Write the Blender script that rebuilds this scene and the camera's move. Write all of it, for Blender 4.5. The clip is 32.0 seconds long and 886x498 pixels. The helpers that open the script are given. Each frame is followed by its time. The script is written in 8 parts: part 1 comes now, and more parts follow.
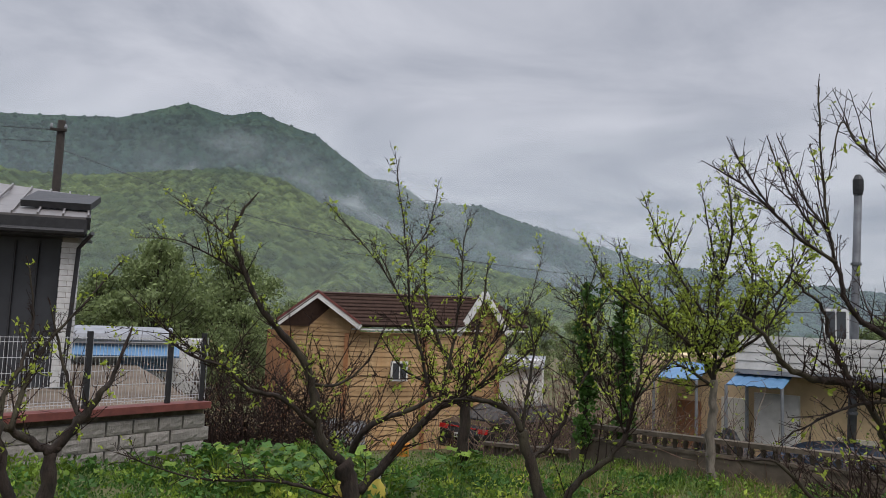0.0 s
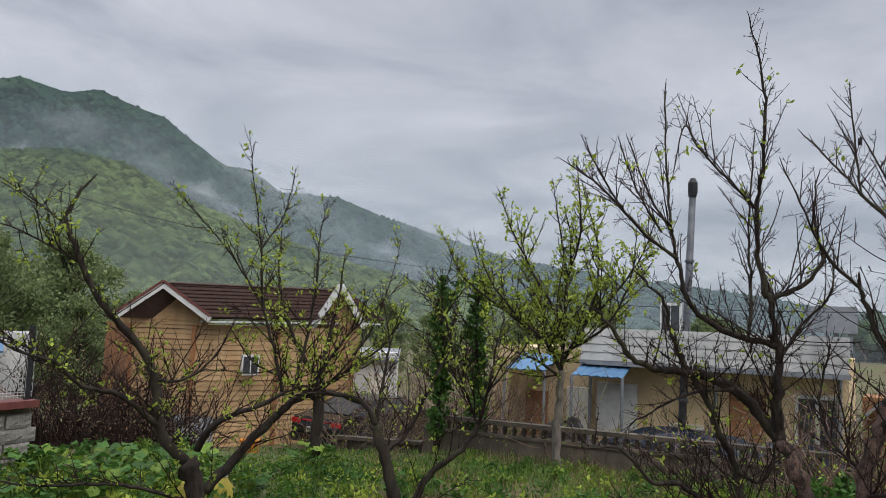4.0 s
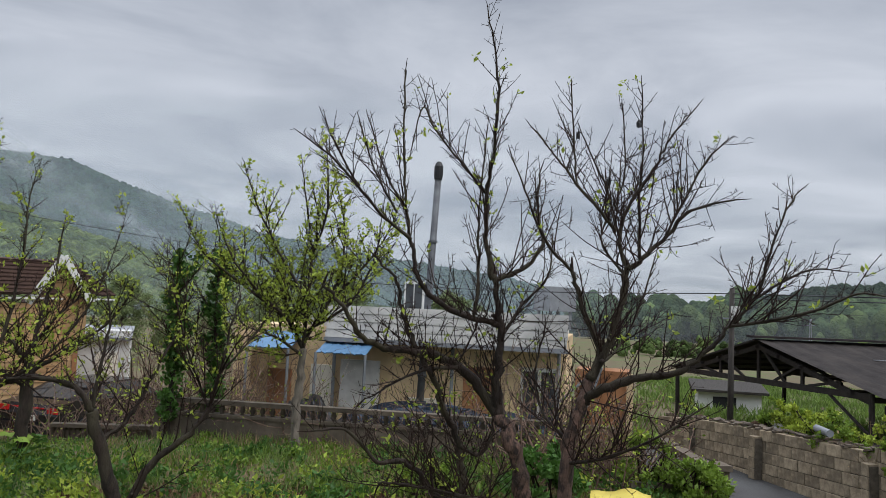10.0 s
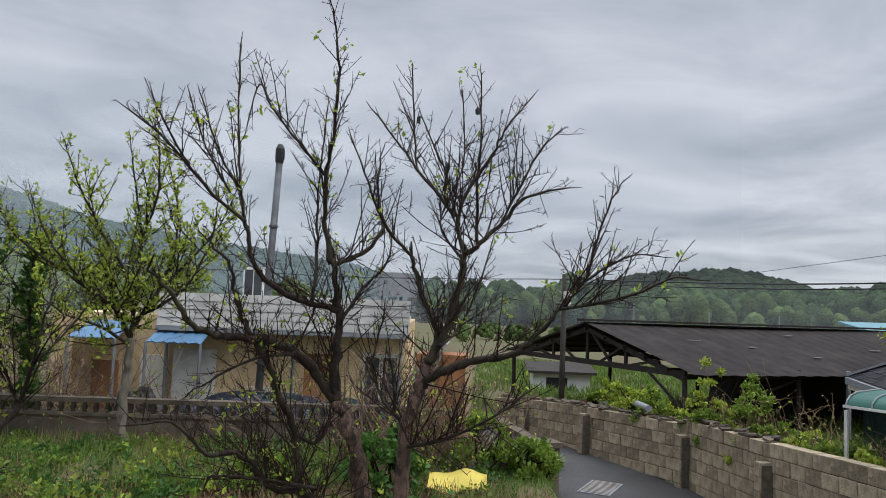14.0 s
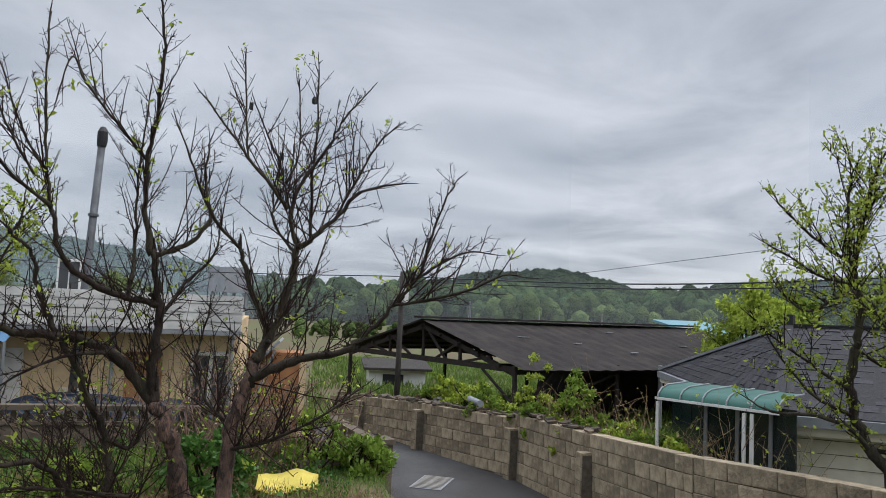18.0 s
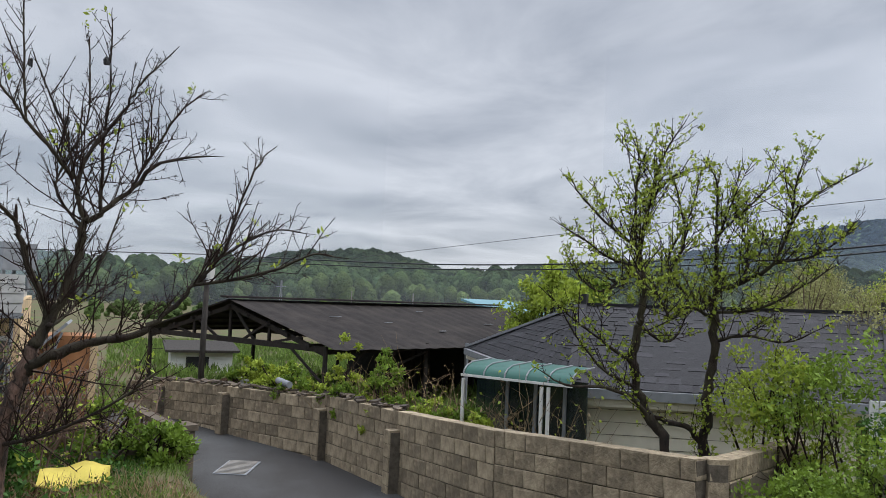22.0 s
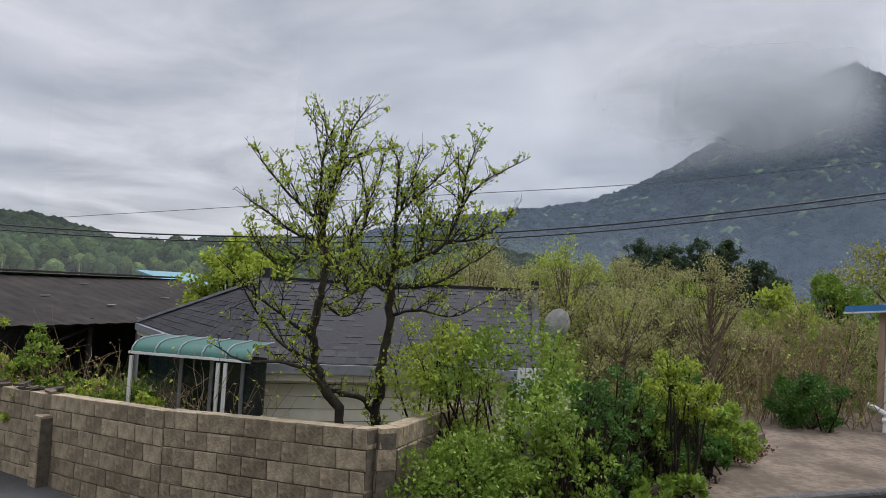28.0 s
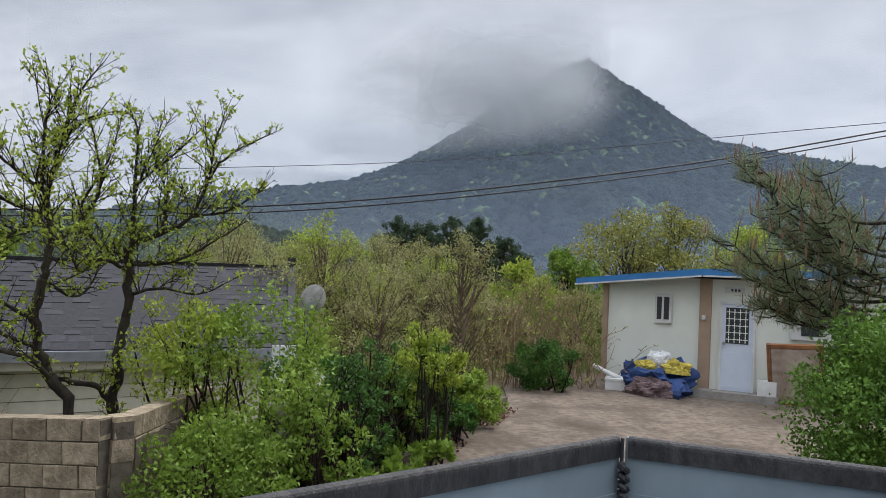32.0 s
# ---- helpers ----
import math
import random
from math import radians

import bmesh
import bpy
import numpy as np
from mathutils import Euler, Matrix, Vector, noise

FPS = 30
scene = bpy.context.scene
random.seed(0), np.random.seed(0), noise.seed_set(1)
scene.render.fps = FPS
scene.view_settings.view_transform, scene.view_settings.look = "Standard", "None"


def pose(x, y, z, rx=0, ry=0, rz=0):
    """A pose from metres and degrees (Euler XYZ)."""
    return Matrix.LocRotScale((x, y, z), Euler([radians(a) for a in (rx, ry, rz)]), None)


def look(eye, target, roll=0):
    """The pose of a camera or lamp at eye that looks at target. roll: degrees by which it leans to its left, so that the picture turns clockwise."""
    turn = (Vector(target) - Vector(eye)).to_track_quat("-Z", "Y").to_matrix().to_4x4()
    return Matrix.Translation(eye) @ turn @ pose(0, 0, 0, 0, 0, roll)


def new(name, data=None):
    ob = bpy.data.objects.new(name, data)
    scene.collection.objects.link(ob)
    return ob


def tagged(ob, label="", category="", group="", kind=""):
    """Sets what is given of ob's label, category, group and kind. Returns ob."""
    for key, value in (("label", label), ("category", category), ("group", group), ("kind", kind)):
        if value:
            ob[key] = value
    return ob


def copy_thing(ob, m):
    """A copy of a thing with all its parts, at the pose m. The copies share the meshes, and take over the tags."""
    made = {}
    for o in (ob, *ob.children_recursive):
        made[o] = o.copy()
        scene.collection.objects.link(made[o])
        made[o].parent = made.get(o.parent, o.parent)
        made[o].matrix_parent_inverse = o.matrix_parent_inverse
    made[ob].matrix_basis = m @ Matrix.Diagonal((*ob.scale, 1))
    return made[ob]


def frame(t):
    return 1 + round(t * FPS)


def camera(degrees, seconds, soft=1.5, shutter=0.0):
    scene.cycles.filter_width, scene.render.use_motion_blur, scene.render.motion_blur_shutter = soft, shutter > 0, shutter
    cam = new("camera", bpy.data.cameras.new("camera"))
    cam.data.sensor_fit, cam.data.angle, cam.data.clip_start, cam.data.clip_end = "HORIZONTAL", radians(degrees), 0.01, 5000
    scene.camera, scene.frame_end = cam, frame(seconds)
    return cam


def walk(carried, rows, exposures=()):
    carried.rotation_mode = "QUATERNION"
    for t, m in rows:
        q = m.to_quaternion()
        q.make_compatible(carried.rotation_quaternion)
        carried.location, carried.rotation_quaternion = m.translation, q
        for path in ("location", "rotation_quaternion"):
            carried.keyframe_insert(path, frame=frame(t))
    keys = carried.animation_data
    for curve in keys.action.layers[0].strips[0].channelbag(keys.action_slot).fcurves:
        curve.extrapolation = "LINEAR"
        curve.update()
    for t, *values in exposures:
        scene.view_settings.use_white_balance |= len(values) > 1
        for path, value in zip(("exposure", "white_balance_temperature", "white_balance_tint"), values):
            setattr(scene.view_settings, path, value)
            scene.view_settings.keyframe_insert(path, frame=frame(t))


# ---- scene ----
cam = camera(59.7, 32.0, 0.75)
PATH = [
    (0, (0.194, -0.091, 2.315), (0.139, 1.899, 2.512), 2.2),
    (0.5, (0.195, -0.084, 2.319), (0.187, 1.906, 2.521), 2.3),
    (1, (0.19, -0.07, 2.317), (0.229, 1.918, 2.525), 2.3),
    (1.5, (0.175, -0.019, 2.319), (0.258, 1.968, 2.53), 2.3),
    (2, (0.171, -0.008, 2.312), (0.299, 1.977, 2.525), 2.4),
    (2.5, (0.176, -0.01, 2.318), (0.35, 1.972, 2.526), 2.4),
    (3, (0.178, 0.01, 2.313), (0.398, 1.987, 2.515), 2.4),
    (3.5, (0.182, 0.013, 2.312), (0.448, 1.986, 2.508), 2.3),
    (5.5, (0.236, 0.045, 2.312), (0.706, 1.98, 2.494), 2.3),
    (6, (0.258, 0.055, 2.323), (0.781, 1.977, 2.501), 2.2),
    (6.5, (0.285, 0.073, 2.332), (0.861, 1.981, 2.505), 2.3),
    (7, (0.286, 0.082, 2.331), (0.914, 1.973, 2.502), 2.4),
    (7.5, (0.3, 0.091, 2.334), (0.979, 1.965, 2.502), 2.4),
    (8, (0.32, 0.116, 2.334), (1.049, 1.971, 2.5), 2.5),
    (8.5, (0.322, 0.121, 2.33), (1.099, 1.956, 2.495), 2.6),
    (9, (0.343, 0.125, 2.331), (1.17, 1.938, 2.496), 2.6),
    (9.5, (0.355, 0.139, 2.335), (1.227, 1.932, 2.496), 2.5),
    (10, (0.381, 0.151, 2.335), (1.295, 1.923, 2.494), 2.6),
    (10.5, (0.395, 0.172, 2.334), (1.355, 1.919, 2.494), 2.7),
    (11, (0.412, 0.182, 2.337), (1.42, 1.902, 2.498), 2.7),
    (11.5, (0.407, 0.16, 2.33), (1.46, 1.853, 2.49), 2.5),
    (12, (0.435, 0.18, 2.329), (1.532, 1.845, 2.484), 2.5),
    (12.5, (0.441, 0.178, 2.327), (1.581, 1.814, 2.478), 2.4),
    (13, (0.458, 0.194, 2.329), (1.639, 1.802, 2.476), 2.4),
    (13.5, (0.463, 0.196, 2.326), (1.68, 1.776, 2.47), 2.4),
    (14, (0.449, 0.186, 2.325), (1.7, 1.74, 2.466), 2.2),
    (14.5, (0.455, 0.186, 2.326), (1.739, 1.713, 2.463), 2.1),
    (16.5, (0.498, 0.217, 2.319), (1.931, 1.605, 2.46), 2.4),
    (17, (0.514, 0.222, 2.316), (1.985, 1.57, 2.459), 2.5),
    (17.5, (0.525, 0.222, 2.316), (2.032, 1.529, 2.465), 2.5),
    (18, (0.548, 0.228, 2.318), (2.09, 1.492, 2.469), 2.6),
    (18.5, (0.562, 0.237, 2.316), (2.139, 1.457, 2.468), 2.7),
    (19, (0.571, 0.25, 2.317), (2.183, 1.424, 2.469), 2.8),
    (19.5, (0.584, 0.251, 2.315), (2.229, 1.38, 2.463), 2.8),
    (20, (0.587, 0.249, 2.315), (2.263, 1.331, 2.456), 2.7),
    (20.5, (0.593, 0.258, 2.313), (2.301, 1.289, 2.448), 2.7),
    (21, (0.598, 0.254, 2.319), (2.339, 1.23, 2.446), 2.6),
    (21.5, (0.611, 0.253, 2.323), (2.384, 1.171, 2.445), 2.6),
    (22, (0.619, 0.248, 2.323), (2.421, 1.107, 2.443), 2.6),
    (22.5, (0.628, 0.255, 2.319), (2.459, 1.051, 2.436), 2.6),
    (23, (0.634, 0.25, 2.321), (2.488, 0.991, 2.438), 2.7),
    (23.5, (0.624, 0.254, 2.327), (2.498, 0.943, 2.443), 2.6),
    (24, (0.632, 0.253, 2.326), (2.525, 0.887, 2.439), 2.5),
    (24.5, (0.658, 0.256, 2.326), (2.573, 0.824, 2.433), 2.6),
    (25, (0.676, 0.254, 2.323), (2.61, 0.754, 2.425), 2.7),
    (25.5, (0.69, 0.254, 2.324), (2.64, 0.686, 2.424), 3.0),
    (27.5, (0.724, 0.24, 2.326), (2.715, 0.393, 2.427), 3.5),
    (28, (0.734, 0.233, 2.327), (2.73, 0.32, 2.424), 3.6),
    (28.5, (0.762, 0.214, 2.317), (2.759, 0.234, 2.41), 3.5),
    (29, (0.759, 0.199, 2.314), (2.756, 0.147, 2.402), 3.3),
    (29.5, (0.776, 0.18, 2.314), (2.77, 0.051, 2.399), 3.1),
    (30, (0.795, 0.172, 2.306), (2.781, -0.043, 2.39), 3.0),
    (30.5, (0.82, 0.177, 2.306), (2.795, -0.128, 2.384), 3.0),
    (31, (0.818, 0.156, 2.296), (2.78, -0.226, 2.371), 3.1),
    (31.5, (0.838, 0.15, 2.301), (2.784, -0.305, 2.373), 3.0),
    (32, (0.84, 0.138, 2.299), (2.769, -0.385, 2.373), 2.8),
]
walk(cam, [(t, look(eye, target, roll)) for t, eye, target, roll in PATH], [(0.0, -0.04, 6650, 13), (3.0, -0.02, 6600, 12), (6.0, 0.0, 6500, 10), (13.0, 0.05, 6500, 10), (20.0, 0.1, 6500, 10), (24.0, 0.1, 6500, 10), (26.0, 0.09, 6620, 12.5), (28.0, 0.08, 6650, 13), (32.0, 0.22, 6550, 11)])

# ---- world and light ----
world = bpy.data.worlds.new("overcast_sky")
scene.world = world
world.use_nodes = True
wn, wl = world.node_tree.nodes, world.node_tree.links
wn.clear()
w_out = wn.new("ShaderNodeOutputWorld")
w_bg = wn.new("ShaderNodeBackground")
w_sky = wn.new("ShaderNodeTexSky")
w_sky.sky_type = "NISHITA"
w_sky.sun_disc = False
w_sky.sun_elevation = radians(52)
w_sky.sun_rotation = radians(150)
w_co = wn.new("ShaderNodeTexCoord")
w_sep = wn.new("ShaderNodeSeparateXYZ")
wl.new(w_co.outputs["Generated"], w_sep.inputs[0])


def w_math(op, a, b):
    n = wn.new("ShaderNodeMath")
    n.operation = op
    for i, v in enumerate((a, b)):
        if isinstance(v, (int, float)):
            n.inputs[i].default_value = v
        else:
            wl.new(v, n.inputs[i])
    return n.outputs[0]


w_up = w_math("MAXIMUM", w_math("ADD", w_sep.outputs[2], 0.12), 0.05)
w_cmb = wn.new("ShaderNodeCombineXYZ")
wl.new(w_math("DIVIDE", w_sep.outputs[0], w_up), w_cmb.inputs[0])
wl.new(w_math("DIVIDE", w_sep.outputs[1], w_up), w_cmb.inputs[1])
w_big = wn.new("ShaderNodeTexNoise")
w_big.inputs["Scale"].default_value = 1.1
w_big.inputs["Detail"].default_value = 6
w_big.inputs["Roughness"].default_value = 0.55
w_big.inputs["Distortion"].default_value = 0.5
wl.new(w_cmb.outputs[0], w_big.inputs["Vector"])
w_ramp = wn.new("ShaderNodeValToRGB")
w_ramp.color_ramp.elements[0].position, w_ramp.color_ramp.elements[0].color = 0.32, (0.385, 0.42, 0.488, 1)
w_ramp.color_ramp.elements[1].position, w_ramp.color_ramp.elements[1].color = 0.7, (0.715, 0.75, 0.82, 1)
wl.new(w_big.outputs[0], w_ramp.inputs[0])
w_mix = wn.new("ShaderNodeMix")
w_mix.data_type = "RGBA"
w_mix.inputs["Factor"].default_value = 0.12
wl.new(w_ramp.outputs[0], w_mix.inputs["A"])
w_dim = wn.new("ShaderNodeMix")
w_dim.data_type = "RGBA"
w_dim.blend_type = "MULTIPLY"
w_dim.inputs["Factor"].default_value = 1.0
wl.new(w_sky.outputs[0], w_dim.inputs["A"])
w_dim.inputs["B"].default_value = (0.1, 0.1, 0.1, 1)
wl.new(w_dim.outputs["Result"], w_mix.inputs["B"])
wl.new(w_mix.outputs["Result"], w_bg.inputs["Color"])
# an overcast sky grows brighter from the horizon band to the zenith
w_zen = wn.new("ShaderNodeMapRange")
w_zen.interpolation_type = "SMOOTHSTEP"
for k, v in enumerate((0.4, 0.95, 1.0, 3.9)):
    w_zen.inputs[1 + k].default_value = v
wl.new(w_sep.outputs[2], w_zen.inputs[0])
wl.new(w_zen.outputs[0], w_bg.inputs["Strength"])
wl.new(w_bg.outputs[0], w_out.inputs[0])

sun = new("sun", bpy.data.lights.new("sun", "SUN"))
sun.data.energy, sun.data.angle, sun.data.color = 1.5, radians(40), (1.0, 0.95, 0.88)
sun.matrix_world = look((20, -35, 60), (0, 0, 0))


# ---- materials ----
def mat(name, a, b=None, rough=0.85, scale=6.0, bump=0.15, metal=0.0, c=None, cscale=0.6, vary=0.0, stretch=None, spec=0.3, lo=0.35, hi=0.65, bscale=None):
    """A procedural surface: colours a and b mixed by noise, stains c at a second scale, relief; vary shifts each object's brightness."""
    m = bpy.data.materials.new(name)
    m.use_nodes = True
    nt = m.node_tree
    n, l = nt.nodes, nt.links
    bs = n["Principled BSDF"]
    bs.inputs["Roughness"].default_value = rough
    bs.inputs["Metallic"].default_value = metal
    bs.inputs["Specular IOR Level"].default_value = spec
    tc = n.new("ShaderNodeTexCoord")
    vec = tc.outputs["Object"]
    if stretch:
        mp = n.new("ShaderNodeMapping")
        mp.inputs["Scale"].default_value = stretch
        l.new(vec, mp.inputs[0])
        vec = mp.outputs[0]
    b = b or tuple(v * 0.75 for v in a)

    def noise_tex(s, detail=5):
        t = n.new("ShaderNodeTexNoise")
        t.inputs["Scale"].default_value = s
        t.inputs["Detail"].default_value = detail
        t.inputs["Roughness"].default_value = 0.6
        l.new(vec, t.inputs["Vector"])
        return t.outputs[0]

    def span(v, lo, hi):
        r = n.new("ShaderNodeMapRange")
        r.inputs[1].default_value, r.inputs[2].default_value = lo, hi
        l.new(v, r.inputs[0])
        return r.outputs[0]

    def mix(f, x, y, mode="MIX"):
        k = n.new("ShaderNodeMix")
        k.data_type, k.blend_type = "RGBA", mode
        for key, v in (("Factor", f), ("A", x), ("B", y)):
            if isinstance(v, (int, float)):
                k.inputs[key].default_value = v
            elif isinstance(v, tuple):
                k.inputs[key].default_value = (*v, 1)
            else:
                l.new(v, k.inputs[key])
        return k.outputs["Result"]

    fine = noise_tex(scale)
    col = mix(span(fine, lo, hi), a, b)
    if c:
        col = mix(span(noise_tex(cscale, 4), 0.45, 0.7), col, c)
    if vary:
        oi = n.new("ShaderNodeObjectInfo")
        isl = n.new("ShaderNodeNewGeometry")
        add = n.new("ShaderNodeMath")
        add.operation = "ADD"
        l.new(oi.outputs["Random"], add.inputs[0])
        l.new(isl.outputs["Random Per Island"], add.inputs[1])
        fr = n.new("ShaderNodeMath")
        fr.operation = "FRACT"
        l.new(add.outputs[0], fr.inputs[0])
        mr = n.new("ShaderNodeMapRange")
        mr.inputs[3].default_value, mr.inputs[4].default_value = 1 - vary, 1 + vary
        l.new(fr.outputs[0], mr.inputs[0])
        hv = n.new("ShaderNodeHueSaturation")
        l.new(mr.outputs[0], hv.inputs["Value"])
        l.new(col, hv.inputs["Color"])
        col = hv.outputs[0]
    l.new(col, bs.inputs["Base Color"])
    if bump:
        bp = n.new("ShaderNodeBump")
        bp.inputs["Strength"].default_value = bump
        bp.inputs["Distance"].default_value = 0.02
        l.new(noise_tex(bscale or scale * 2.5), bp.inputs["Height"])
        l.new(bp.outputs[0], bs.inputs["Normal"])
    return m


def leaf_mat(name, a, b, trans=0.35):
    m = mat(name, a, b, rough=0.6, scale=1.5, bump=0, vary=0.35)
    n, l = m.node_tree.nodes, m.node_tree.links
    bs, out = n["Principled BSDF"], n["Material Output"]
    tr = n.new("ShaderNodeBsdfTranslucent")
    mx = n.new("ShaderNodeMixShader")
    mx.inputs[0].default_value = trans
    src = bs.inputs["Base Color"].links[0].from_socket
    l.new(src, tr.inputs[0])
    l.new(bs.outputs[0], mx.inputs[1])
    l.new(tr.outputs[0], mx.inputs[2])
    l.new(mx.outputs[0], out.inputs[0])
    return m


def glass_mat(name, col, rough=0.05, alpha=0.35):
    m = bpy.data.materials.new(name)
    m.use_nodes = True
    bs = m.node_tree.nodes["Principled BSDF"]
    bs.inputs["Base Color"].default_value = (*col, 1)
    bs.inputs["Roughness"].default_value = rough
    bs.inputs["Alpha"].default_value = alpha
    return m


M_GROUND = mat("earth_and_grass", (0.1, 0.088, 0.042), (0.12, 0.085, 0.054), scale=3, bump=0.6, c=(0.085, 0.125, 0.035), cscale=0.35, rough=0.95)
M_ASPHALT = mat("wet_asphalt", (0.034, 0.031, 0.029), (0.045, 0.042, 0.04), rough=0.75, scale=40, bump=0.3, c=(0.075, 0.075, 0.075), cscale=0.5)
M_CONCRETE = mat("yard_concrete", (0.215, 0.172, 0.135), (0.12, 0.095, 0.073), rough=0.95, spec=0.1, scale=8, bump=0.6, c=(0.085, 0.068, 0.052), cscale=0.7)
M_BLOCK = mat("concrete_block", (0.37, 0.3, 0.205), (0.23, 0.184, 0.125), rough=0.95, scale=11, bump=1.0, c=(0.15, 0.12, 0.083), cscale=2.6, vary=0.22)
M_JOINT = mat("joint_and_gap_shade", (0.075, 0.063, 0.048), (0.13, 0.11, 0.083), rough=1, scale=12, bump=0.5)
M_SPLIT = mat("split_face_block", (0.3, 0.28, 0.255), (0.22, 0.203, 0.185), rough=1, scale=16, bump=1.0, vary=0.12)
M_RETAIN = mat("weathered_concrete", (0.16, 0.13, 0.098), (0.095, 0.076, 0.057), rough=0.95, scale=4, bump=0.5, c=(0.05, 0.043, 0.032), cscale=0.9)
M_PALE = mat("pale_concrete", (0.3, 0.28, 0.25), (0.22, 0.203, 0.18), rough=0.95, scale=6, bump=0.4)
M_COPING = mat("red_brown_coping", (0.17, 0.055, 0.045), (0.12, 0.04, 0.035), rough=0.6, scale=8, bump=0.15)
M_FENCE = mat("white_fence_wire", (0.5, 0.51, 0.52), (0.4, 0.4, 0.41), rough=0.5, bump=0)
M_BLACK = mat("black_steel", (0.018, 0.018, 0.02), (0.03, 0.03, 0.032), rough=0.5, scale=10, bump=0.1)
M_DARKMETAL = mat("dark_grey_panel", (0.045, 0.048, 0.055), (0.035, 0.037, 0.042), rough=0.45, scale=3, bump=0.05)
M_SEAM = mat("standing_seam_roof", (0.21, 0.195, 0.19), (0.165, 0.155, 0.15), rough=0.42, scale=3, bump=0.08, metal=0.3)
M_WHITEBRICK = mat("white_brick", (0.6, 0.6, 0.59), (0.5, 0.5, 0.49), rough=0.85, scale=10, bump=0.3, vary=0.08)
M_LOG = mat("honey_pine_siding", (0.44, 0.3, 0.155), (0.33, 0.21, 0.105), rough=0.6, scale=5, bump=0.15, c=(0.36, 0.2, 0.085), cscale=0.9, vary=0.16)
M_BROWNROOF = mat("brown_shingle", (0.085, 0.05, 0.038), (0.06, 0.035, 0.028), rough=0.9, scale=9, bump=0.5, vary=0.2)
M_WHITE = mat("white_paint", (0.68, 0.68, 0.66), (0.6, 0.6, 0.58), rough=0.55, scale=4, bump=0.05, c=(0.5, 0.49, 0.46), cscale=0.8)
M_CREAM = mat("cream_wall", (0.72, 0.54, 0.32), (0.62, 0.46, 0.27), rough=0.85, scale=5, bump=0.15, c=(0.44, 0.33, 0.2), cscale=0.6)
M_PARAPET = mat("white_parapet", (0.66, 0.65, 0.62), (0.52, 0.51, 0.48), rough=0.85, scale=4, bump=0.2, c=(0.3, 0.3, 0.29), cscale=0.7)
M_BLUE = mat("blue_awning_sheet", (0.10, 0.20, 0.33), (0.075, 0.165, 0.28), rough=0.5, scale=5, bump=0.1)
M_TEAL = mat("turquoise_roof_sheet", (0.16, 0.3, 0.34), (0.12, 0.25, 0.29), rough=0.5, scale=3, bump=0.05)
M_BLUETARP = mat("blue_tarp", (0.035, 0.075, 0.2), (0.022, 0.045, 0.13), rough=0.6, scale=6, bump=0.3)
M_NAVYTARP = mat("navy_cover", (0.025, 0.04, 0.065), (0.018, 0.028, 0.045), rough=0.6, scale=5, bump=0.3)
M_TAN = mat("tan_board", (0.36, 0.17, 0.075), (0.26, 0.115, 0.05), rough=0.75, scale=6, bump=0.15, c=(0.2, 0.09, 0.045), cscale=1.0)
M_GALV = mat("galvanised_steel", (0.3, 0.32, 0.34), (0.22, 0.235, 0.25), rough=0.45, scale=6, bump=0.1, metal=0.6)
M_FLUE = mat("weathered_flue_steel", (0.13, 0.14, 0.15), (0.085, 0.09, 0.1), rough=0.6, scale=5, bump=0.15, metal=0.3, c=(0.06, 0.062, 0.066), cscale=2.0)
M_WOODGREY = mat("grey_timber_pole", (0.06, 0.054, 0.048), (0.034, 0.03, 0.027), rough=0.95, scale=8, bump=0.5, stretch=(4, 4, 0.6))
M_ONDULINE = mat("black_corrugated_sheet", (0.02, 0.0175, 0.0165), (0.034, 0.029, 0.027), rough=0.9, scale=5, bump=0.4, c=(0.046, 0.039, 0.035), cscale=1.6, spec=0.15)
M_TRUSS = mat("old_dark_timber", (0.034, 0.028, 0.024), (0.02, 0.017, 0.015), rough=0.95, scale=8, bump=0.4)
# Near-black stands in for the shade inside the barn and the hut doorway.
M_SHADOWWALL = mat("shade_dark_wall", (0.03, 0.03, 0.032), (0.02, 0.02, 0.021), rough=0.95, scale=5, bump=0.3)
M_SHINGLE = mat("charcoal_shingle", (0.027, 0.0255, 0.029), (0.016, 0.0152, 0.0178), rough=0.7, scale=12, bump=0.4, vary=0.4)
M_GREYMETAL = mat("grey_gutter", (0.25, 0.262, 0.28), (0.19, 0.2, 0.212), rough=0.5, scale=5, bump=0.05)
M_SIDING = mat("white_vinyl_siding", (0.78, 0.73, 0.62), (0.7, 0.65, 0.55), rough=0.6, scale=5, bump=0.1, c=(0.62, 0.57, 0.48), cscale=0.8)
M_GREEN = glass_mat("green_canopy_sheet", (0.008, 0.095, 0.068), 0.35, 0.92)
M_DARKGLASS = glass_mat("dark_green_glass", (0.016, 0.028, 0.028), 0.12, 0.9)
M_WINDOW = glass_mat("window_glass", (0.05, 0.055, 0.06), 0.06, 0.93)
M_PANEL = mat("pale_sandwich_panel", (0.78, 0.8, 0.72), (0.72, 0.74, 0.66), rough=0.6, scale=1.5, bump=0.04, c=(0.66, 0.68, 0.6), cscale=0.35)
M_BEIGE = mat("beige_corner_trim", (0.36, 0.26, 0.18), (0.31, 0.22, 0.15), rough=0.6, scale=4, bump=0.05)
M_ROOFBLUE = mat("blue_roof_sheet", (0.045, 0.19, 0.42), (0.035, 0.155, 0.36), rough=0.45, scale=3, bump=0.05)
M_DOOR = mat("pale_blue_door", (0.58, 0.64, 0.72), (0.53, 0.59, 0.67), rough=0.5, scale=3, bump=0.03)
